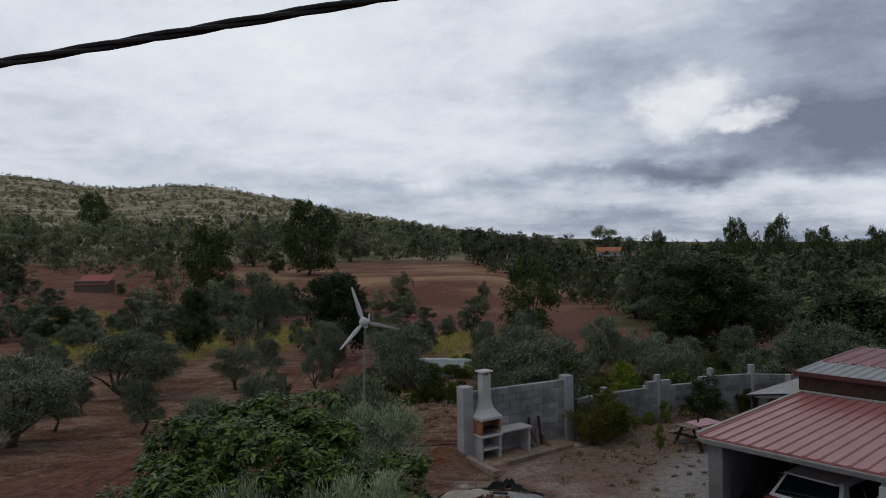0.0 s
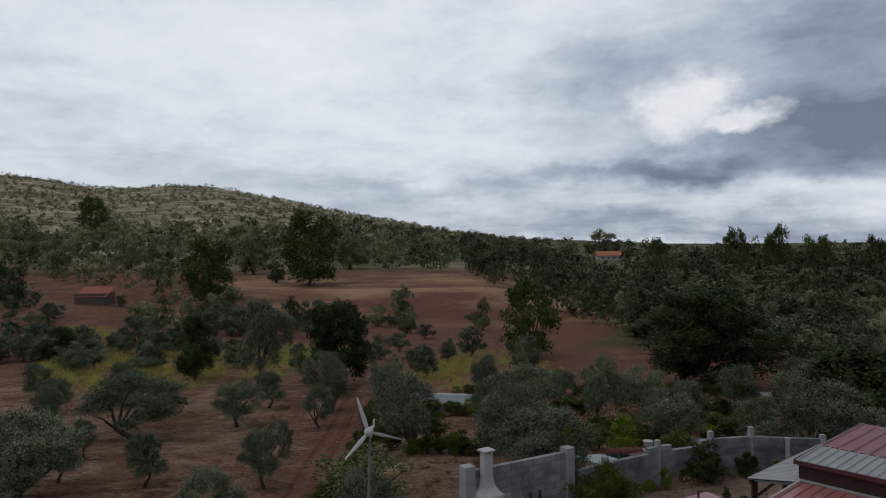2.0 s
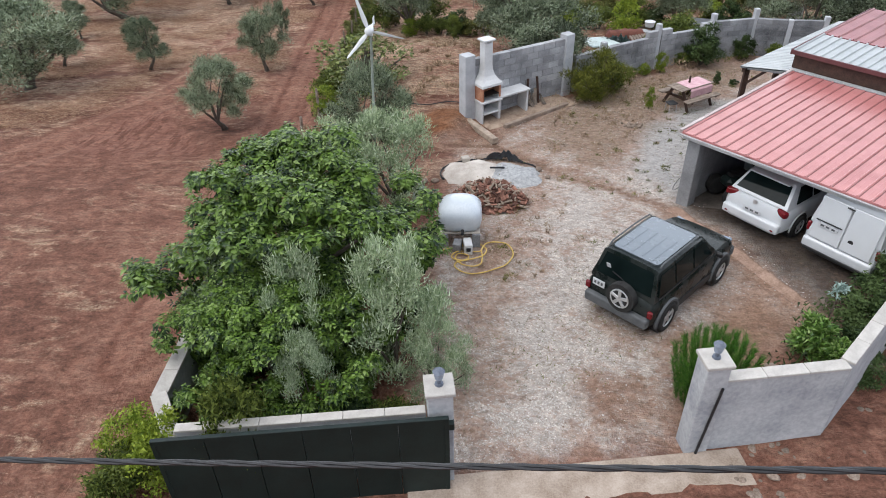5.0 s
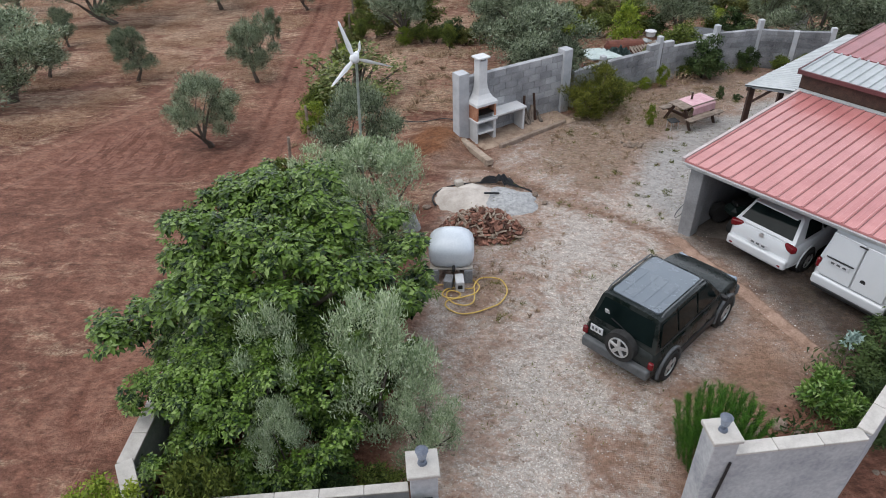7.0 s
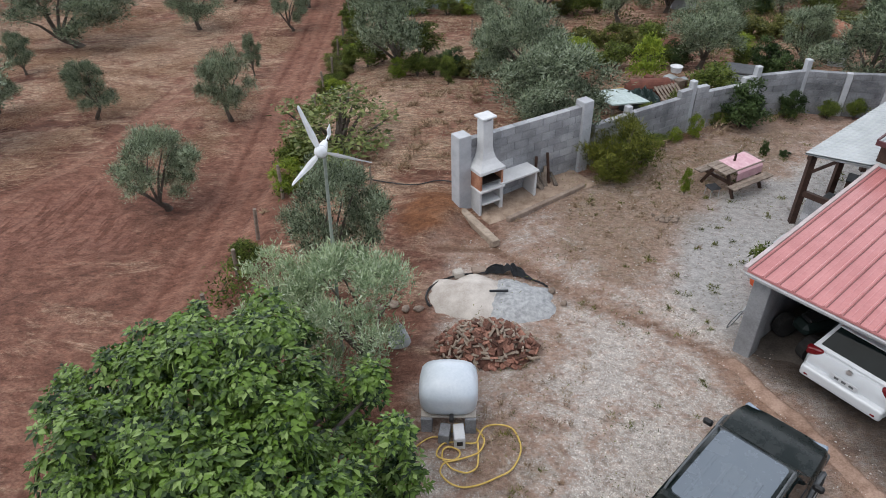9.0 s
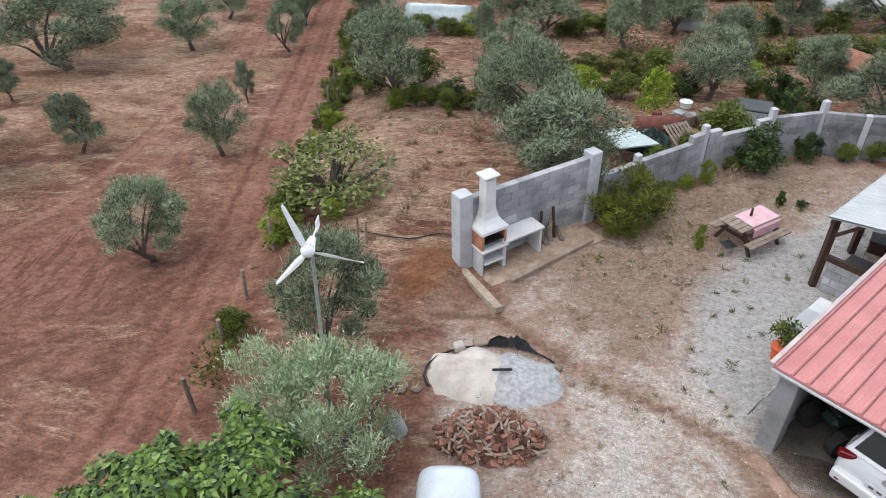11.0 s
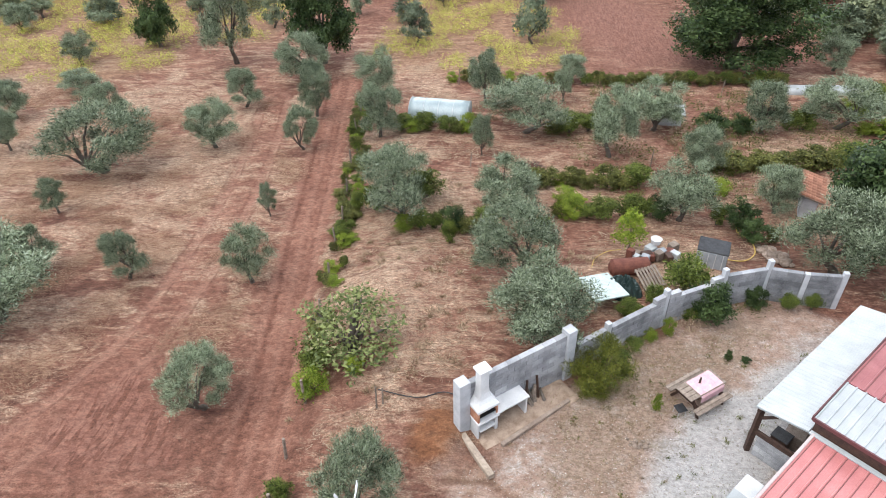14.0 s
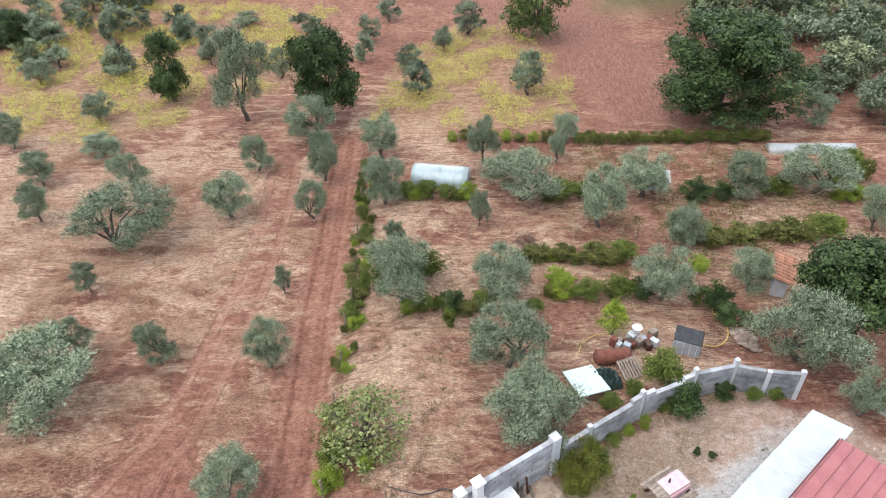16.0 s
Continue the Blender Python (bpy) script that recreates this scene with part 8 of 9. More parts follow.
for i, (k, x, y, h, w) in enumerate([
    (shrub_dark, 9.1, 30.2, 1.7, 2.0), (shrub_dark, 8.6, 13.6, 0.9, 1.6), (shrub_dark, 9.4, 14.6, 1.1, 1.7), (shrub_dark, 8.1, 12.9, 0.6, 1.2), (shrub_dark, 7.7, 12.0, 0.6, 1.1), (shrub, 9.9, 15.0, 1.0, 1.4),
    (broom, 4.45, 26.6, 2.0, 2.6), (broom, 4.1, 26.2, 1.2, 1.5), (shrub, 5.0, 27.1, 1.3, 1.5), (shrub_dark, 11.0, 31.0, 1.1, 1.0), (shrub, 12.3, 31.0, 0.7, 0.9),
    (lime, 7.3, 29.2, 0.9, 0.6), (lime, 6.2, 25.5, 0.9, 0.4), (shrub_dark, 9.18, 27.95, 0.55, 0.35), (shrub_dark, 9.8, 27.9, 0.25, 0.4), (shrub, 13.2, 31.0, 0.8, 0.8),
    (shrub, 5.9, 28.4, 0.5, 0.9), (shrub, 8.3, 30.2, 0.6, 0.9), (lime, 6.6, 28.9, 0.5, 0.7),
    (fig, -4.5, 28.3, 2.3, 4.4), (lime, -5.65, 26.2, 1.1, 1.5), (shrub, -5.7, 27.3, 1.4, 1.6), (lime, -4.2, 26.9, 0.7, 0.9), (shrub, -5.6, 21.6, 1.0, 1.0), (shrub, -5.4, 39.6, 1.5, 1.6), (shrub, -2.9, 40.4, 1.8, 2.3),
    (shrub, -2.8, 37.2, 1.1, 1.5), (shrub_dark, -1.2, 37.3, 1.3, 1.7), (shrub, 0.3, 37.4, 1.2, 1.6), (shrub, -1.3, 35.9, 1.4, 0.9), (shrub, 3.2, 37.6, 0.7, 1.0),
    (lime, 4.6, 38.7, 1.4, 1.7), (shrub, 6.1, 38.6, 1.3, 1.8), (shrub, 7.5, 38.7, 1.4, 1.8), (shrub_dark, 8.9, 38.9, 1.3, 1.6), (lime, 4.4, 39.9, 1.2, 1.4),
    (vine, 3.4, 42.2, 1.2, 1.8), (vine, 4.8, 42.3, 1.1, 1.5), (vine, 6.8, 42.1, 1.3, 1.9), (shrub, 8.4, 42.4, 1.3, 1.9), (vine, 14.0, 44.4, 1.2, 2.2), (vine, 16.0, 44.8, 1.2, 2.2), (vine, 18.5, 45.2, 1.3, 2.4), (shrub, 21.0, 45.6, 1.4, 2.4),
    (shrub, -5.1, 49.8, 1.1, 1.8), (shrub, -3.7, 49.6, 1.2, 1.9), (shrub, -2.2, 49.3, 1.1, 1.8), (lime, -0.9, 49.3, 1.3, 1.7), (shrub, 5.4, 49.4, 1.5, 2.4), (shrub_dark, 14.3, 49.6, 1.6, 2.2), (shrub_dark, 16.0, 49.8, 1.3, 1.8), (shrub, 20.0, 50.4, 1.4, 2.0),
    (lime, 24.5, 50.0, 1.0, 2.0), (lime, 25.5, 54.0, 1.3, 2.4), (shrub, 25.0, 52.5, 2.6, 2.0), (shrub_dark, 12.6, 38.2, 1.6, 1.9), (lime, 12.6, 41.5, 1.0, 1.4), (shrub_dark, 12.9, 36.9, 1.3, 1.6), (shrub, 8.5, 32.0, 1.7, 2.2), (shrub, 7.1, 31.0, 1.0, 1.0), (shrub, 6.0, 30.3, 0.8, 1.1),
    (lime, -4.45, 8.95, 1.6, 1.3), (shrub, -3.2, 9.15, 2.3, 1.3), (lime, -5.1, 9.3, 1.3, 1.3), (shrub, -5.1, 8.6, 1.1, 1.2), (lime, -4.9, 7.8, 0.8, 1.2), (shrub, -0.9, 10.1, 0.8, 1.0), (shrub_dark, -1.8, 10.0, 0.8, 1.3),
]):
    plant(k, x, y, h, w, (i * 67) % 360)
    if y > 36 and k in (shrub, shrub_dark, lime, vine):
        # the rows close up with smaller growth beside each plant
        for d in row_kinds.choice(((-1,), (1,), (-1, 1), ())):
            plant(row_kinds.choice((k, vine, vine, lime, shrub)), x + d * w * row_kinds.uniform(0.35, 0.6), y + row_kinds.uniform(-0.35, 0.35), h * row_kinds.uniform(0.5, 0.9), w * row_kinds.uniform(0.45, 0.8), row_kinds.uniform(0, 360))
# growth along the wire fence: uneven, with gaps
for i in range(64):
    y = 29.5 + 25.0 * (i + row_kinds.uniform(0, 0.9)) / 64
    if noise.noise(Vector((y * 0.33, 3, 0))) < -0.22:
        continue
    x = np.interp(y, [17.4, 25.7, 33.5, 41.5, 56.2], [-5.62, -5.8, -6.6, -7.3, -8.66]) + row_kinds.uniform(-0.35, 0.75)
    plant(row_kinds.choice((shrub, shrub, lime, vine, vine)), float(x), y, row_kinds.uniform(0.3, 0.8), row_kinds.uniform(0.5, 1.2), row_kinds.uniform(0, 360))
# row of vines along the far garden edge
for i in range(18):
    plant(vine if i % 3 else shrub, 7.4 + i * 0.83, 57.7 + 0.04 * i + 0.15 * math.sin(i * 3), 1.0 + 0.2 * math.sin(i * 1.7), 1.25, i * 50)
for i in range(9):
    plant(vine if i % 2 else lime, -2.4 + i * 1.05, 58.2 + 0.1 * math.sin(i * 3), 0.8 + 0.2 * math.sin(i * 2.1), 1.2, i * 40)
citrus = tree_kind("lemon_tree", M_LIME, 111, crown_blobs(12, 111, 0.3, 0.9, 0.34, (0.14, 0.2)), 20, 7, 0.07, 0.02, 0.04, "small yellow-green lemon tree on bare soil", "lemon tree", thick=0.02, fork=0.25)
plant(citrus, 6.85, 35.5, 2.2, 1.7, 0)


def crop(name, polys, count, mat, label, category, h, w, seed, leaf=0.22, flat=False, bare=-0.08):
    """Plots of low crop plants as one spread of leaves."""
    r = np.random.default_rng(seed)
    pts = []
    for poly in polys:
        xs, ys = [p[0] for p in poly], [p[1] for p in poly]
        k = 0
        area = (max(xs) - min(xs)) * (max(ys) - min(ys))
        want = count * area / sum((max(p[0] for p in q) - min(p[0] for p in q)) * (max(p[1] for p in q) - min(p[1] for p in q)) for q in polys)
        x, y = r.uniform(min(xs), max(xs), int(want)), r.uniform(min(ys), max(ys), int(want))
        keep = inside(x, y, poly) + np.array([1.6 * noise.noise(Vector((a * 0.3, b * 0.3, seed))) for a, b in zip(x, y)]) > 0.3
        patch = np.array([noise.noise(Vector((a * 0.35, b * 0.35, seed + 7))) for a, b in zip(x, y)]) > bare
        pts.append(np.stack([x, y], 1)[keep & patch])
    p = np.concatenate(pts)
    c = np.stack([p[:, 0], p[:, 1], terrain(p[:, 0], p[:, 1]) + r.uniform(min(0.05, h * 0.4), h, len(p))], 1)
    n = np.tile([0, 0, 1.0], (len(c), 1))
    if flat:
        n = r.normal(0, 1, (len(c), 3)) * np.array([1.2, 0.7, 0.05])
        n /= np.linalg.norm(n, axis=1, keepdims=True)
    v, f = leaves(c, n, 6, leaf, leaf * w, 0.14 if not flat else np.array([0.3, 0.3, 0.02]), 0, False, seed, 2.0 if flat else 0.5)
    return solid(name, raw_mesh(name, v, f), mat, label, category, kind="stuff")


crop("bean_plot", [PLOT_L, PLOT_M, PLOT_R, PLOT_U], 44000, M_YELLOW, "yellowing bean and maize crop in patches", "crop", 0.6, 0.24, 5, 0.13)
FIELD_WEST = [(-36, 15), (-22, 15), (-18, 21), (-15.2, 27), (-14.6, 32), (-14.6, 44), (-15.5, 54), (-36, 56)]
FIELD_MID = [(-12.3, 29), (-9.6, 27.5), (-9.4, 34), (-10.6, 46), (-11.4, 53), (-13.2, 53), (-12.2, 40)]
GARDEN = [(-5, 22), (-3, 26), (2.5, 28), (9, 33), (20, 44), (22, 56), (-7, 56), (-6, 34)]
crop("straw_litter", [FIELD_WEST, FIELD_MID], 62000, M_STRAW, "dry straw and stubble lying on the orchard soil", "straw", 0.03, 0.036, 6, 0.22, True, 0.0)
crop("weeds", [GARDEN], 12000, M_DRYGRASS, "dry weeds scattered over the garden soil", "weeds", 0.05, 0.04, 8, 0.3, True, 0.0)
YARDWEED = [(1.5, 26.2), (5, 28), (12, 31.2), (9.0, 27), (6, 23.6), (3, 22.6)]
crop("dry_grass", [YARDWEED], 2600, M_DRYGRASS, "thin dry grass over the yard gravel", "grass", 0.05, 0.05, 9, 0.12)
crop("green_grass", [YARDWEED], 1300, M_BROOM, "sparse green weeds over the yard gravel", "grass", 0.06, 0.07, 29, 0.10)
VERGE = [(-6.4, 18), (-5.3, 18), (-5.2, 28), (-6.4, 38), (-7.4, 50), (-8.3, 50), (-7.2, 36), (-6.2, 27)]
crop("verge_weeds", [VERGE], 2600, M_SHRUB, "green weeds growing along the fence line", "weeds", 0.4, 0.2, 10, 0.14)
BED = [(4.6, 10.6), (6.3, 10.9), (11.0, 15.9), (9.8, 16.0), (7.6, 14.2), (5.9, 12.2)]
crop("bed_weeds", [BED], 2000, M_DARKLEAF, "dark low growth in the bed behind the wall", "weeds", 0.35, 0.2, 11, 0.12)
ROWS = [(7, 39), (24, 42), (24, 57), (8, 56.5), (4, 50)]
crop("garden_weeds", [ROWS], 3000, M_RUST, "olive-brown weeds between the vine rows", "weeds", 0.5, 0.2, 14, 0.16)
TUFTS = [(0.0, 12), (3.5, 11), (6.0, 14.5), (5.5, 18), (9.5, 23), (13, 29.5), (6, 27.5), (2.6, 25), (0.4, 21)]
crop("yard_tufts", [TUFTS], 2400, M_BROOM, "small dark weeds rooted in the yard gravel", "weeds", 0.05, 0.12, 19, 0.07)


def tufts(name, lines, count, mat, label, size, spread, seed, leaf=0.09):
    """Small separate weeds along lines of the plan, each a tuft of blades; one spread of stuff."""
    r = np.random.default_rng(seed)
    total = sum(math.dist(a, b) for line in lines for a, b in zip(line[:-1], line[1:]))
    roots = []
    for line in lines:
        for a, b in zip(line[:-1], line[1:]):
            k = max(1, int(count * math.dist(a, b) / total))
            u = r.uniform(0, 1, k)
            roots.append(np.stack([a[0] + (b[0] - a[0]) * u, a[1] + (b[1] - a[1]) * u], 1) + r.normal(0, 1, (k, 2)) * spread)
    p = np.concatenate(roots)
    big = size * r.uniform(0.35, 1.0, len(p)) ** 1.5
    c, n = [], []
    for (x, y), q in zip(p, big):
        k = 10 + int(70 * q)
        off = r.normal(0, 1, (k, 3)) * np.array([q * 0.38, q * 0.38, 0.0])
        c.append(np.array([x, y, gz(x, y) + 0.015]) + off)
        d = off * 2.0 / q + np.array([0, 0, 1.0])
        n.append(d / np.linalg.norm(d, axis=1, keepdims=True))
    v, f = leaves(np.concatenate(c), np.concatenate(n), 2, leaf, leaf * 0.14, 0.02, -0.2, False, seed, 1.2)
    return solid(name, raw_mesh(name, v, f), mat, label, "weeds", kind="stuff")


LANE_EDGES = [[(5.2, 19.9), (5.9, 21.2), (7.0, 23.0), (8.6, 24.4), (10.2, 26.0), (12.6, 28.6)], [(4.6, 21.4), (5.6, 23.2), (6.9, 25.2), (8.4, 26.9), (10.4, 28.6)], [(3.0, 23.8), (5.4, 25.6), (7.0, 27.2)], [(5.0, 19.4), (5.4, 20.4), (6.3, 21.8)]]
tufts("lane_weeds", LANE_EDGES, 64, M_BROOM, "small green weeds rooted along the gravel lane", 0.20, 0.40, 61, 0.07)
tufts("dead_weeds", [[(1.2, 24.0), (3.6, 24.6), (6.0, 26.6)], [(2.4, 22.4), (4.4, 22.6), (5.6, 24.4)], [(3.6, 26.0), (6.6, 28.2), (10.2, 30.2)], [(1.0, 14.6), (1.6, 17.0), (2.4, 19.4)]], 130, M_DEADWEED, "dead brown weeds standing in the yard", 0.20, 0.55, 62, 0.07)
tufts("yard_weeds", [[(0.4, 13.5), (1.0, 15.4), (1.2, 17.4)], [(2.6, 16.4), (4.6, 17.4), (5.6, 18.0)], [(1.9, 20.4), (3.4, 19.8), (5.2, 18.8)]], 24, M_BROOM, "small green weeds in the clay of the yard", 0.15, 0.40, 63, 0.06)
tufts("garden_tufts", [[(-4.6, 24), (-2.6, 27), (-1, 31), (0, 35.5)], [(3.6, 31), (4.2, 35), (2.4, 36.4)], [(-4.8, 33), (-2, 41), (3, 44)], [(6, 45), (14, 47), (22, 48)], [(-5, 52), (4, 52.6), (12, 53)]], 240, M_DEADWEED, "dead brown weeds on the garden soil", 0.40, 0.9, 64, 0.16)
WALLFOOT = [(3.4, 26.2), (4.9, 27.1), (7.3, 28.8), (9.8, 30.2), (11.5, 30.8), (14.0, 30.4), (14.0, 31.0), (11.4, 31.4), (9.6, 30.9), (7.0, 29.5), (4.7, 27.8), (3.4, 26.9)]
crop("wall_grass", [WALLFOOT], 3600, M_DRYGRASS, "dry tan grass along the foot of the low wall", "grass", 0.18, 0.06, 22, 0.2)
crop("wall_weeds", [WALLFOOT], 1800, M_BROOM, "green weeds along the foot of the low wall", "weeds", 0.25, 0.14, 23, 0.12)


# ---- fence and garden things ----
M_FILM = plain("greenhouse_film", (0.22, 0.275, 0.285), (0.34, 0.40, 0.41), 0.3, 1.0, 12, relief=0.1, spec=0.5)
M_RUSTY = plain("rusty_steel", (0.07, 0.022, 0.015), (0.17, 0.06, 0.04), 0.8, 3, 40, relief=0.4)
M_TILE = plain("weathered_clay_tile", (0.20, 0.085, 0.055), (0.40, 0.20, 0.13), 0.9, 3, 30, relief=0.4, vary=0.25)
M_GREENTARP = plain("green_sheet", (0.010, 0.022, 0.02), (0.028, 0.05, 0.046), 0.5, 2, 30)
M_PALESHEET = plain("pale_sheet", (0.34, 0.42, 0.40), (0.52, 0.60, 0.58), 0.35, 5, 25, relief=1.0, dist=0.08)
M_GREYBOX = plain("grey_plastic_box", (0.20, 0.22, 0.24), (0.34, 0.36, 0.38), 0.5, 2, 30)
FENCE = [(-5.62, 17.4), (-5.66, 19.2), (-5.76, 21.3), (-5.87, 23.3), (-5.8, 25.7), (-6.05, 28.0), (-6.3, 30.5), (-6.6, 33.5), (-6.9, 36.5), (-6.95, 38.5), (-7.3, 41.5), (-7.7, 45.0), (-8.1, 49.4), (-8.35, 52.5), (-8.66, 56.2)]
fence = thing("wire_fence", (FENCE[0][0], FENCE[0][1], gz(*FENCE[0])), "grey timber fence posts with thin wire beside the track", "fence")
f0 = Vector(fence.matrix_basis.translation)
rnd_fence = random.Random(3)
for i, (x, y) in enumerate(FENCE):
    h = 1.15 + rnd_fence.uniform(-0.1, 0.15)
    foot = Vector((x, y, gz(x, y) - 0.1)) - f0
    part("post", rod(bmesh.new(), foot, foot + Vector((rnd_fence.uniform(-0.08, 0.08), rnd_fence.uniform(-0.08, 0.08), h)), 0.06, 0.05, 7), M_OLDWOOD, fence)
for k in (0.45, 0.85):
    part("wire", tube(bmesh.new(), [Vector((x, y, gz(x, y) + k)) - f0 for x, y in FENCE], 0.003, 4), M_BROWNWOOD, fence)
for i, (x, y, h) in enumerate([(-3.13, 25.1, 1.1), (-2.95, 25.3, 0.8), (-3.2, 19.6, 0.9), (0.1, 37.0, 1.1), (2.6, 42.2, 1.2), (9.6, 44.6, 1.2), (-0.6, 44.4, 0.9), (-1.9, 57.6, 1.2), (10.5, 55.3, 1.2), (16.5, 55.8, 1.3), (5.9, 57.2, 1.2)]):
    solid("garden_stake", rod(bmesh.new(), (x, y, gz(x, y) - 0.1), (x + 0.04, y, gz(x, y) + h), 0.035, 0.03, 6), M_OLDWOOD, "thin grey timber stake in the garden soil", "stake", "garden stakes")


def tunnel(name, x, y, turn, length, radius, label, mat, base=0.5):
    """A low film tunnel: hoops and a skin with end walls."""
    root = thing(name, (x, y, gz(x, y) - 0.05), label, "greenhouse", rz=turn)
    k = 14
    bm = bmesh.new()
    rows = []
    for i in range(9):
        u = -length / 2 + length * i / 8
        sag = 0.02 * math.sin(i * 2.2)
        rows.append([bm.verts.new((u, -radius, 0))] + [bm.verts.new((u, -radius * math.cos(math.pi * j / k), base + (radius * 0.75 + sag) * math.sin(math.pi * j / k))) for j in range(k + 1)] + [bm.verts.new((u, radius, 0))])
    for p, q in zip(rows[:-1], rows[1:]):
        for j in range(len(p) - 1):
            bm.faces.new((p[j], q[j], q[j + 1], p[j + 1]))
    bm.faces.new(rows[0])
    bm.faces.new(rows[-1][::-1])
    smooth_shade(part("film", bm, mat, root))
    for i in range(5):
        u = -length / 2 + length * i / 4
        bm = bmesh.new()
        tube(bm, [(u, -radius - 0.01, 0)] + [(u, -(radius + 0.012) * math.cos(math.pi * j / k), base + (radius * 0.75 + 0.03) * math.sin(math.pi * j / k)) for j in range(k + 1)] + [(u, radius + 0.01, 0)], 0.014, 5)
        part("hoop", bm, M_GALV, root)
    return root


tunnel("poly_tunnel", -2.85, 51.6, -8, 3.9, 1.0, "white film garden tunnel behind green plants", M_FILM, 0.5)
tunnel("poly_tunnel", 24.4, 56.9, 1, 6.2, 0.5, "long low white film garden tunnel", M_WHITESHEET, 0.2)
shed = thing("white_shed", (12.0, 51.2, gz(12, 51.2)), "small white garden hut with a flat sheet roof", "hut", rz=-6)
part("hut_wall", bx(0, 0, 0.45, 1.4, 1.0, 0.9, 0, 0.02), M_RENDER, shed)
part("hut_roof", bx(0, 0, 0.94, 1.7, 1.3, 0.07, 0, 0.015, 6), M_WHITESHEET, shed)
part("hut_vent", bx(0.4, 0, 1.05, 0.2, 0.2, 0.2), M_WHITE, shed)

# scrap corner behind the low wall
barrel = thing("rusty_boiler", (6.5, 33.2, gz(6.5, 33.2)), "rust-red steel cylinder lying on the ground", "boiler", rz=8)
part("shell", rod(bmesh.new(), (-0.75, 0, 0.38), (0.75, 0, 0.38), 0.38, 0.38, 22), M_RUSTY, barrel)
part("end_cap", rod(bmesh.new(), (0.75, 0, 0.38), (0.87, 0, 0.38), 0.36, 0.2, 22), M_RUSTY, barrel)
part("end_cap", rod(bmesh.new(), (-0.75, 0, 0.38), (-0.87, 0, 0.38), 0.36, 0.2, 22), M_RUSTY, barrel)
solid("roofing_sheet", bx(0, 0, 0, 1.5, 1.7, 0.06, 0, 0.01), M_PALESHEET, "pale green flat sheet lying on a frame", "panel", at=pose(5.05, 31.25, gz(5, 31.2) + 0.62, -6, 4, 22))
sheetframe = thing("trestle", (5.05, 31.25, gz(5, 31.2)), "rough timber trestle under the pale sheet", "trestle", rz=22)
for sx in (-0.6, 0.6):
    for sy in (-0.7, 0.7):
        part("leg", bx(sx, sy, 0.27, 0.08, 0.08, 0.56), M_OLDWOOD, sheetframe)
tarpm = heap("tarpaulin_cover", 6.0, 31.75, 0.8, 0.6, 0.62, M_GREENTARP, "dark green tarpaulin folded over a stack", 17.0, 4.0, 0.4)
for poly in tarpm.data.polygons:
    poly.use_smooth = False
cart = thing("scrap_crates", (7.6, 34.6, gz(7.6, 34.6)), "clutter of old crates, tubs and boxes", "crates", rz=10)
for i in range(13):
    rr = random.Random(i + 40)
    m = [M_RUSTY, M_WHITESHEET, M_OLDWOOD, M_GREYBOX, M_BROWNWOOD][i % 5]
    part("crate", bx(-0.9 + 0.18 * i, rr.uniform(-0.5, 0.4), 0.25 + rr.uniform(0, 0.3), rr.uniform(0.25, 0.5), rr.uniform(0.25, 0.45), rr.uniform(0.3, 0.55), rr.uniform(0, 60), 0.02), m, cart)
tub = thing("washing_tub", (7.9, 34.95, gz(7.9, 34.9) + 0.8), "white round tub standing on the crates", "tub")
part("tub_body", rod(bmesh.new(), (0, 0, 0), (0, 0, 0.22), 0.2, 0.24, 16), M_WHITE, tub)
part("tub_rim", tube(bmesh.new(), [(0.24 * math.cos(i * 0.393), 0.24 * math.sin(i * 0.393), 0.22) for i in range(16)], 0.018, 6, True), M_WHITE, tub)
greybox = thing("grey_container", (10.2, 34.3, gz(10.2, 34.3)), "grey plastic container under a dark cover", "container", rz=-20)
part("container_body", bx(0, 0, 0.5, 1.25, 1.0, 1.0, 0, 0.05), M_GREYBOX, greybox)
part("cover", bx(0, 0.02, 1.02, 1.3, 1.06, 0.08, 0, 0.03), M_DARKMETAL, greybox)
for i in range(4):
    part("cage_bar", bx(-0.45 + 0.3 * i, -0.51, 0.5, 0.03, 0.03, 0.95), M_GALV, greybox)
pal = thing("timber_pallet", (7.2, 32.4, gz(7.2, 32.4)), "old timber pallet leaning among the scrap", "pallet", rz=25)
for i in range(7):
    part("slat", bx(-0.45 + 0.15 * i, 0, 0.3, 0.1, 1.0, 0.02, 0, 0.003, 24), M_OLDWOOD, pal)
for y in (-0.4, 0, 0.4):
    part("bearer", bx(0, y, 0.25 + y * 0.44, 1.0, 0.08, 0.08, 0, 0.005, 24), M_OLDWOOD, pal)
pipe = smooth_line([(5.0, 33.6), (5.3, 34.6), (6.0, 35.4), (6.6, 35.6)])
solid("garden_hose", tube(bmesh.new(), [(p[0], p[1], gz(*p) + 0.06) for p in pipe], 0.02, 6), M_HOSE, "yellow hose trailing over the garden soil", "hose")
pipe = smooth_line([(10.9, 34.9), (11.8, 34.7), (12.6, 35.6), (12.8, 36.8), (12.4, 37.6), (12.7, 38.6)])
solid("garden_hose", tube(bmesh.new(), [(p[0], p[1], gz(*p) + 0.06) for p in pipe], 0.025, 6), M_HOSE, "yellow hose trailing over the garden soil", "hose")
pipe = smooth_line([(-3.2, 25.9), (-1.8, 25.6), (-0.9, 25.9), (-0.1, 25.6)])
solid("irrigation_pipe", tube(bmesh.new(), [(p[0], p[1], gz(*p) + 0.05) for p in pipe], 0.02, 6), M_TARP, "black irrigation pipe across the bare soil", "pipe")
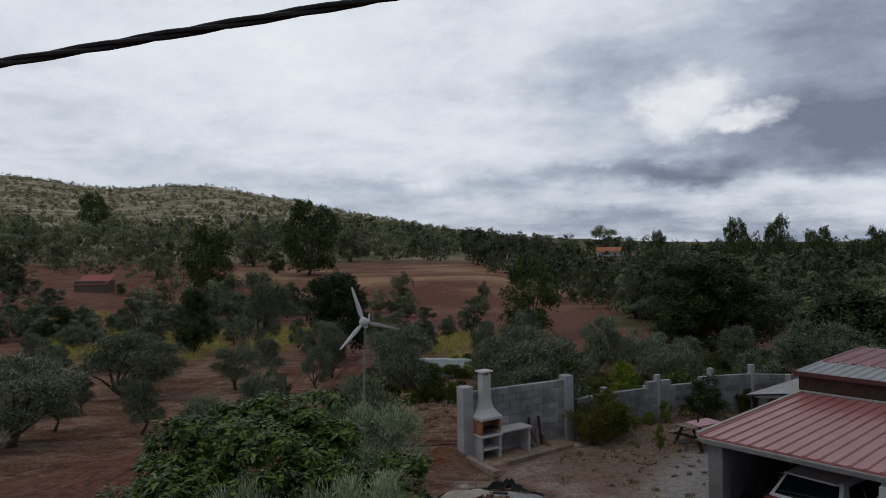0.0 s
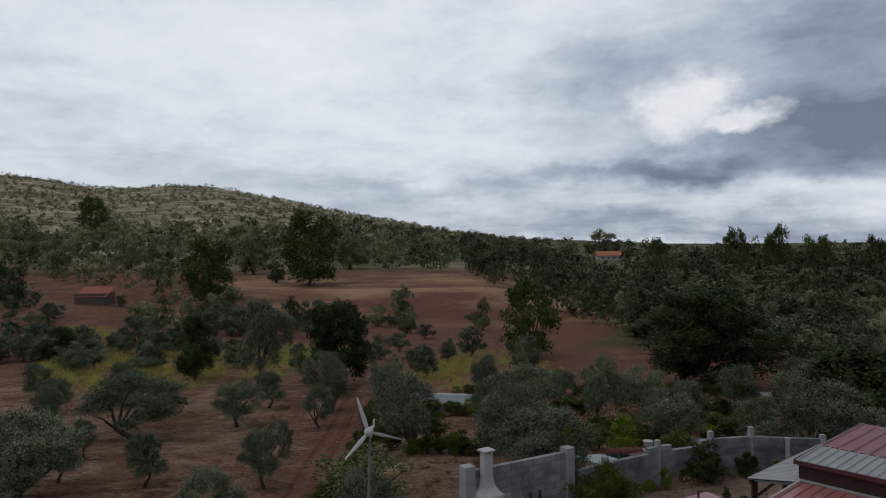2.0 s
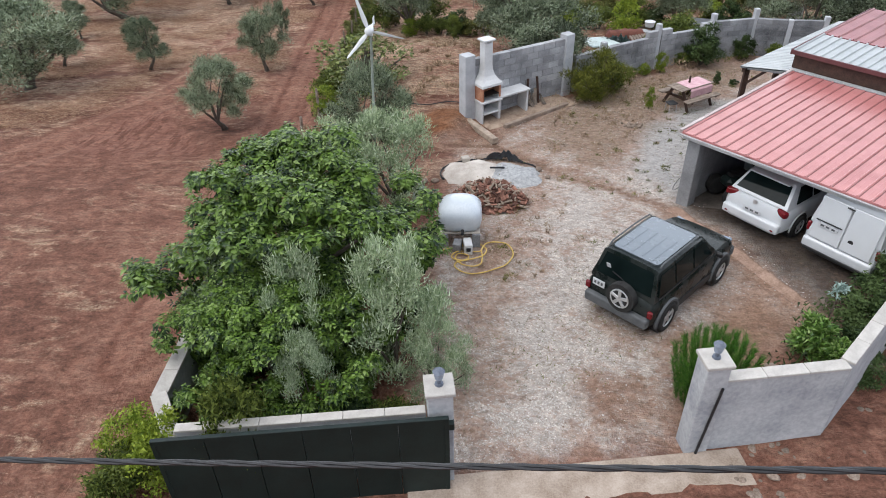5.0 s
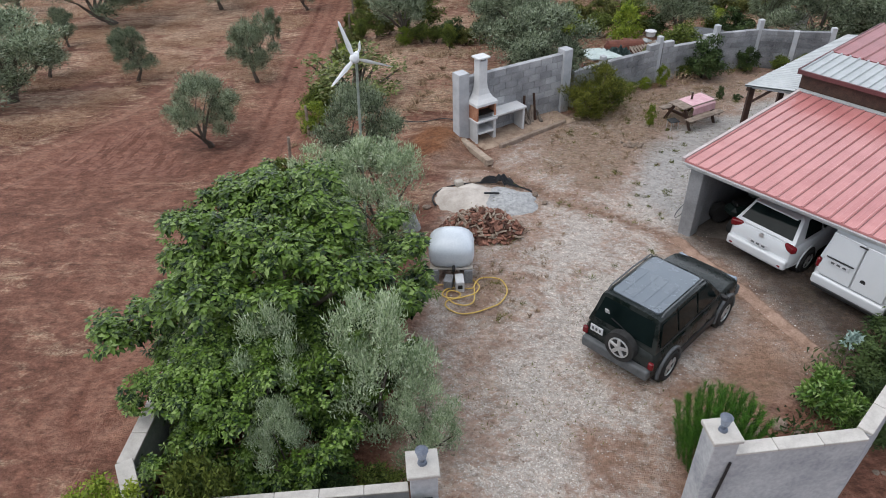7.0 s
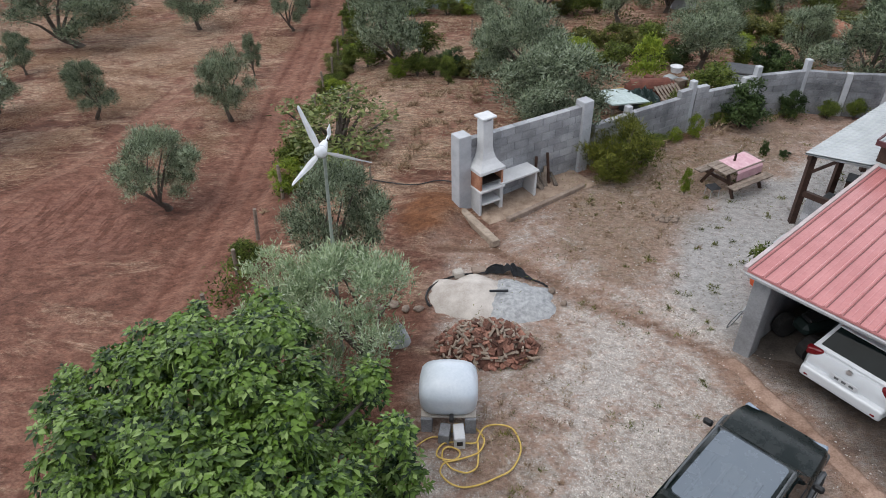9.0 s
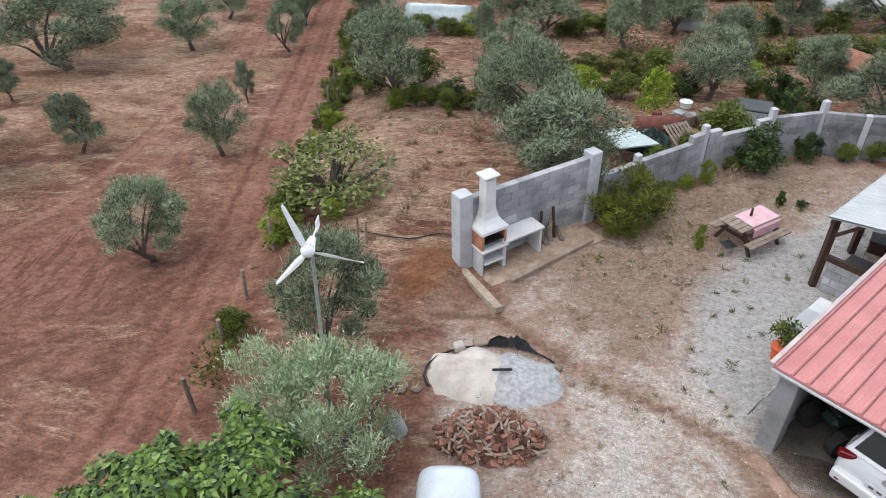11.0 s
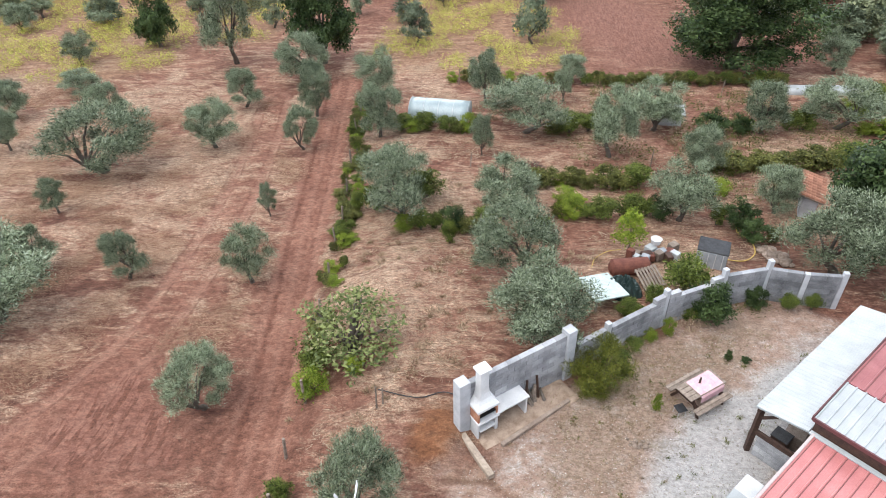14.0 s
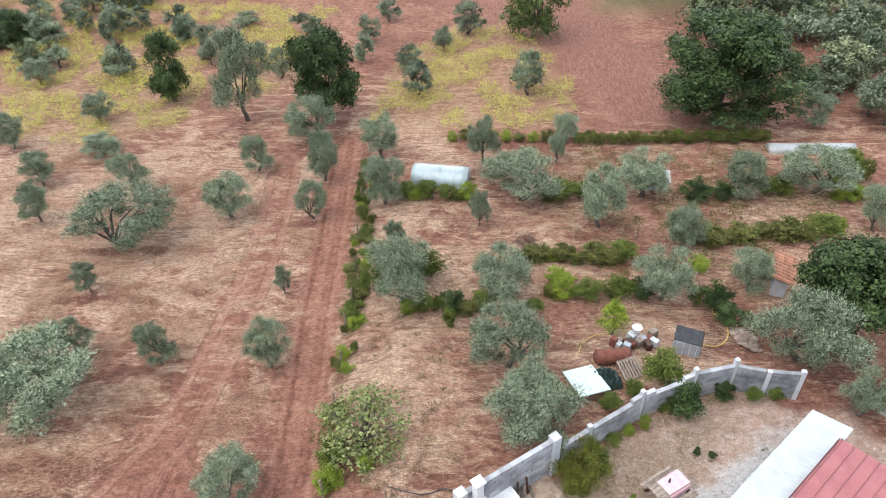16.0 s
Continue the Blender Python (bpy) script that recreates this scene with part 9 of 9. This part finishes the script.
pile = thing("brushwood_pile", (2.9, 43.6, gz(2.9, 43.6)), "round pile of brown pruned branches", "brushwood")
rr = random.Random(8)
for i in range(70):
    a, d = rr.uniform(0, 6.28), rr.uniform(0, 0.8)
    z = 0.5 * (1 - d * d)
    part("branch", rod(bmesh.new(), (d * math.cos(a) - 0.3 * math.sin(a * 3), d * math.sin(a) - 0.3 * math.cos(a * 5), z * 0.6), (d * math.cos(a) + 0.35 * math.sin(a * 3), d * math.sin(a) + 0.35 * math.cos(a * 5), z + 0.1), 0.02, 0.008, 4), M_RUSTY if i % 2 else M_BARK, pile)


def tiled_shed(name, x, y, turn, w, d, h, label, rows, cols, wall=None, pitch=14, tile=None):
    """A lean-to shed with a roof of clay tiles laid in rows."""
    root = thing(name, (x, y, gz(x, y) - 0.1), label, "shed", rz=turn)
    part("shed_wall", bx(0, 0, h / 2, w, d, h), wall or M_RENDER, root)
    part("door", bx(-w * 0.2, -d / 2 - 0.02, h * 0.42, w * 0.25, 0.05, h * 0.8, 0, 0.01), M_OLDWOOD, root)
    roof = part("roof", bx(0, 0, h + 0.12, w + 0.4, d + 0.5, 0.08, 0, 0.01, pitch), M_OLDWOOD, root)
    tw, td = (w + 0.4) / cols, (d + 0.5) / rows
    bm = bmesh.new()
    k = 5
    a0 = [(math.cos(math.pi * j / k) * tw * 0.5, 0.10 * math.sin(math.pi * j / k)) for j in range(k + 1)]
    lo = [bm.verts.new((p, -td * 0.56, q + 0.02)) for p, q in a0]
    hi = [bm.verts.new((p, td * 0.5, q)) for p, q in a0]
    for j in range(k):
        bm.faces.new((lo[j], lo[j + 1], hi[j + 1], hi[j]))
    bm.faces.new(lo)
    me = mesh_of(bm, "roof_tile")
    t = radians(pitch)
    for i in range(rows):
        for j in range(cols):
            yy = -(d + 0.5) / 2 + (i + 0.5) * td
            part("roof_tile", me, tile or M_TILE, roof, at=pose(-(w + 0.4) / 2 + (j + 0.5) * tw, yy * math.cos(t), h + 0.165 + yy * math.sin(t), pitch, 0, 0))
    return root


M_PINKTILE = plain("pink_red_tile", (0.38, 0.12, 0.10), (0.55, 0.22, 0.19), 0.85, 2, 20, relief=0.3, vary=0.15)
tiled_shed("tile_roofed_shed", 16.5, 40.1, 68, 2.1, 0.7, 1.3, "small stone shed with an orange clay tile roof", 5, 9)
tiled_shed("tile_roofed_shed", 19.3, 30.6, 40, 3.0, 2.2, 1.4, "low shed with weathered clay tile roof under olives", 8, 10)
tiled_shed("field_hut", -73.5, 124.5, 4, 5.6, 4.0, 2.2, "field hut with a pink-red tile roof among trees", 9, 14, M_OLDWOOD, 22, M_PINKTILE)
M_ORANGETILE = plain("orange_tile", (0.42, 0.15, 0.08), (0.60, 0.25, 0.14), 0.85, 0.8, 6, relief=0.3)
house = thing("far_house", (75.5, 445, gz(75.5, 445)), "distant low white house with an orange tile roof", "house", rz=3)
hb = max(3.0, -0.4 - gz(75.5, 445))
part("house_wall", bx(0, 0, hb / 2 - 0.5, 17, 8, hb), M_WHITE, house)
bm = bmesh.new()
prism(bm, [(-4.8, 0), (4.8, 0), (0, 2.8)], -9.1, 9.1)
part("house_roof", bm, M_ORANGETILE, house, at=pose(0, 0, hb - 0.5, 0, 0, 90))
for i in range(4):
    part("window", bx(-5.4 + 3.6 * i, -4.03, hb - 1.9, 1.1, 0.08, 1.1), M_GLASS, house)
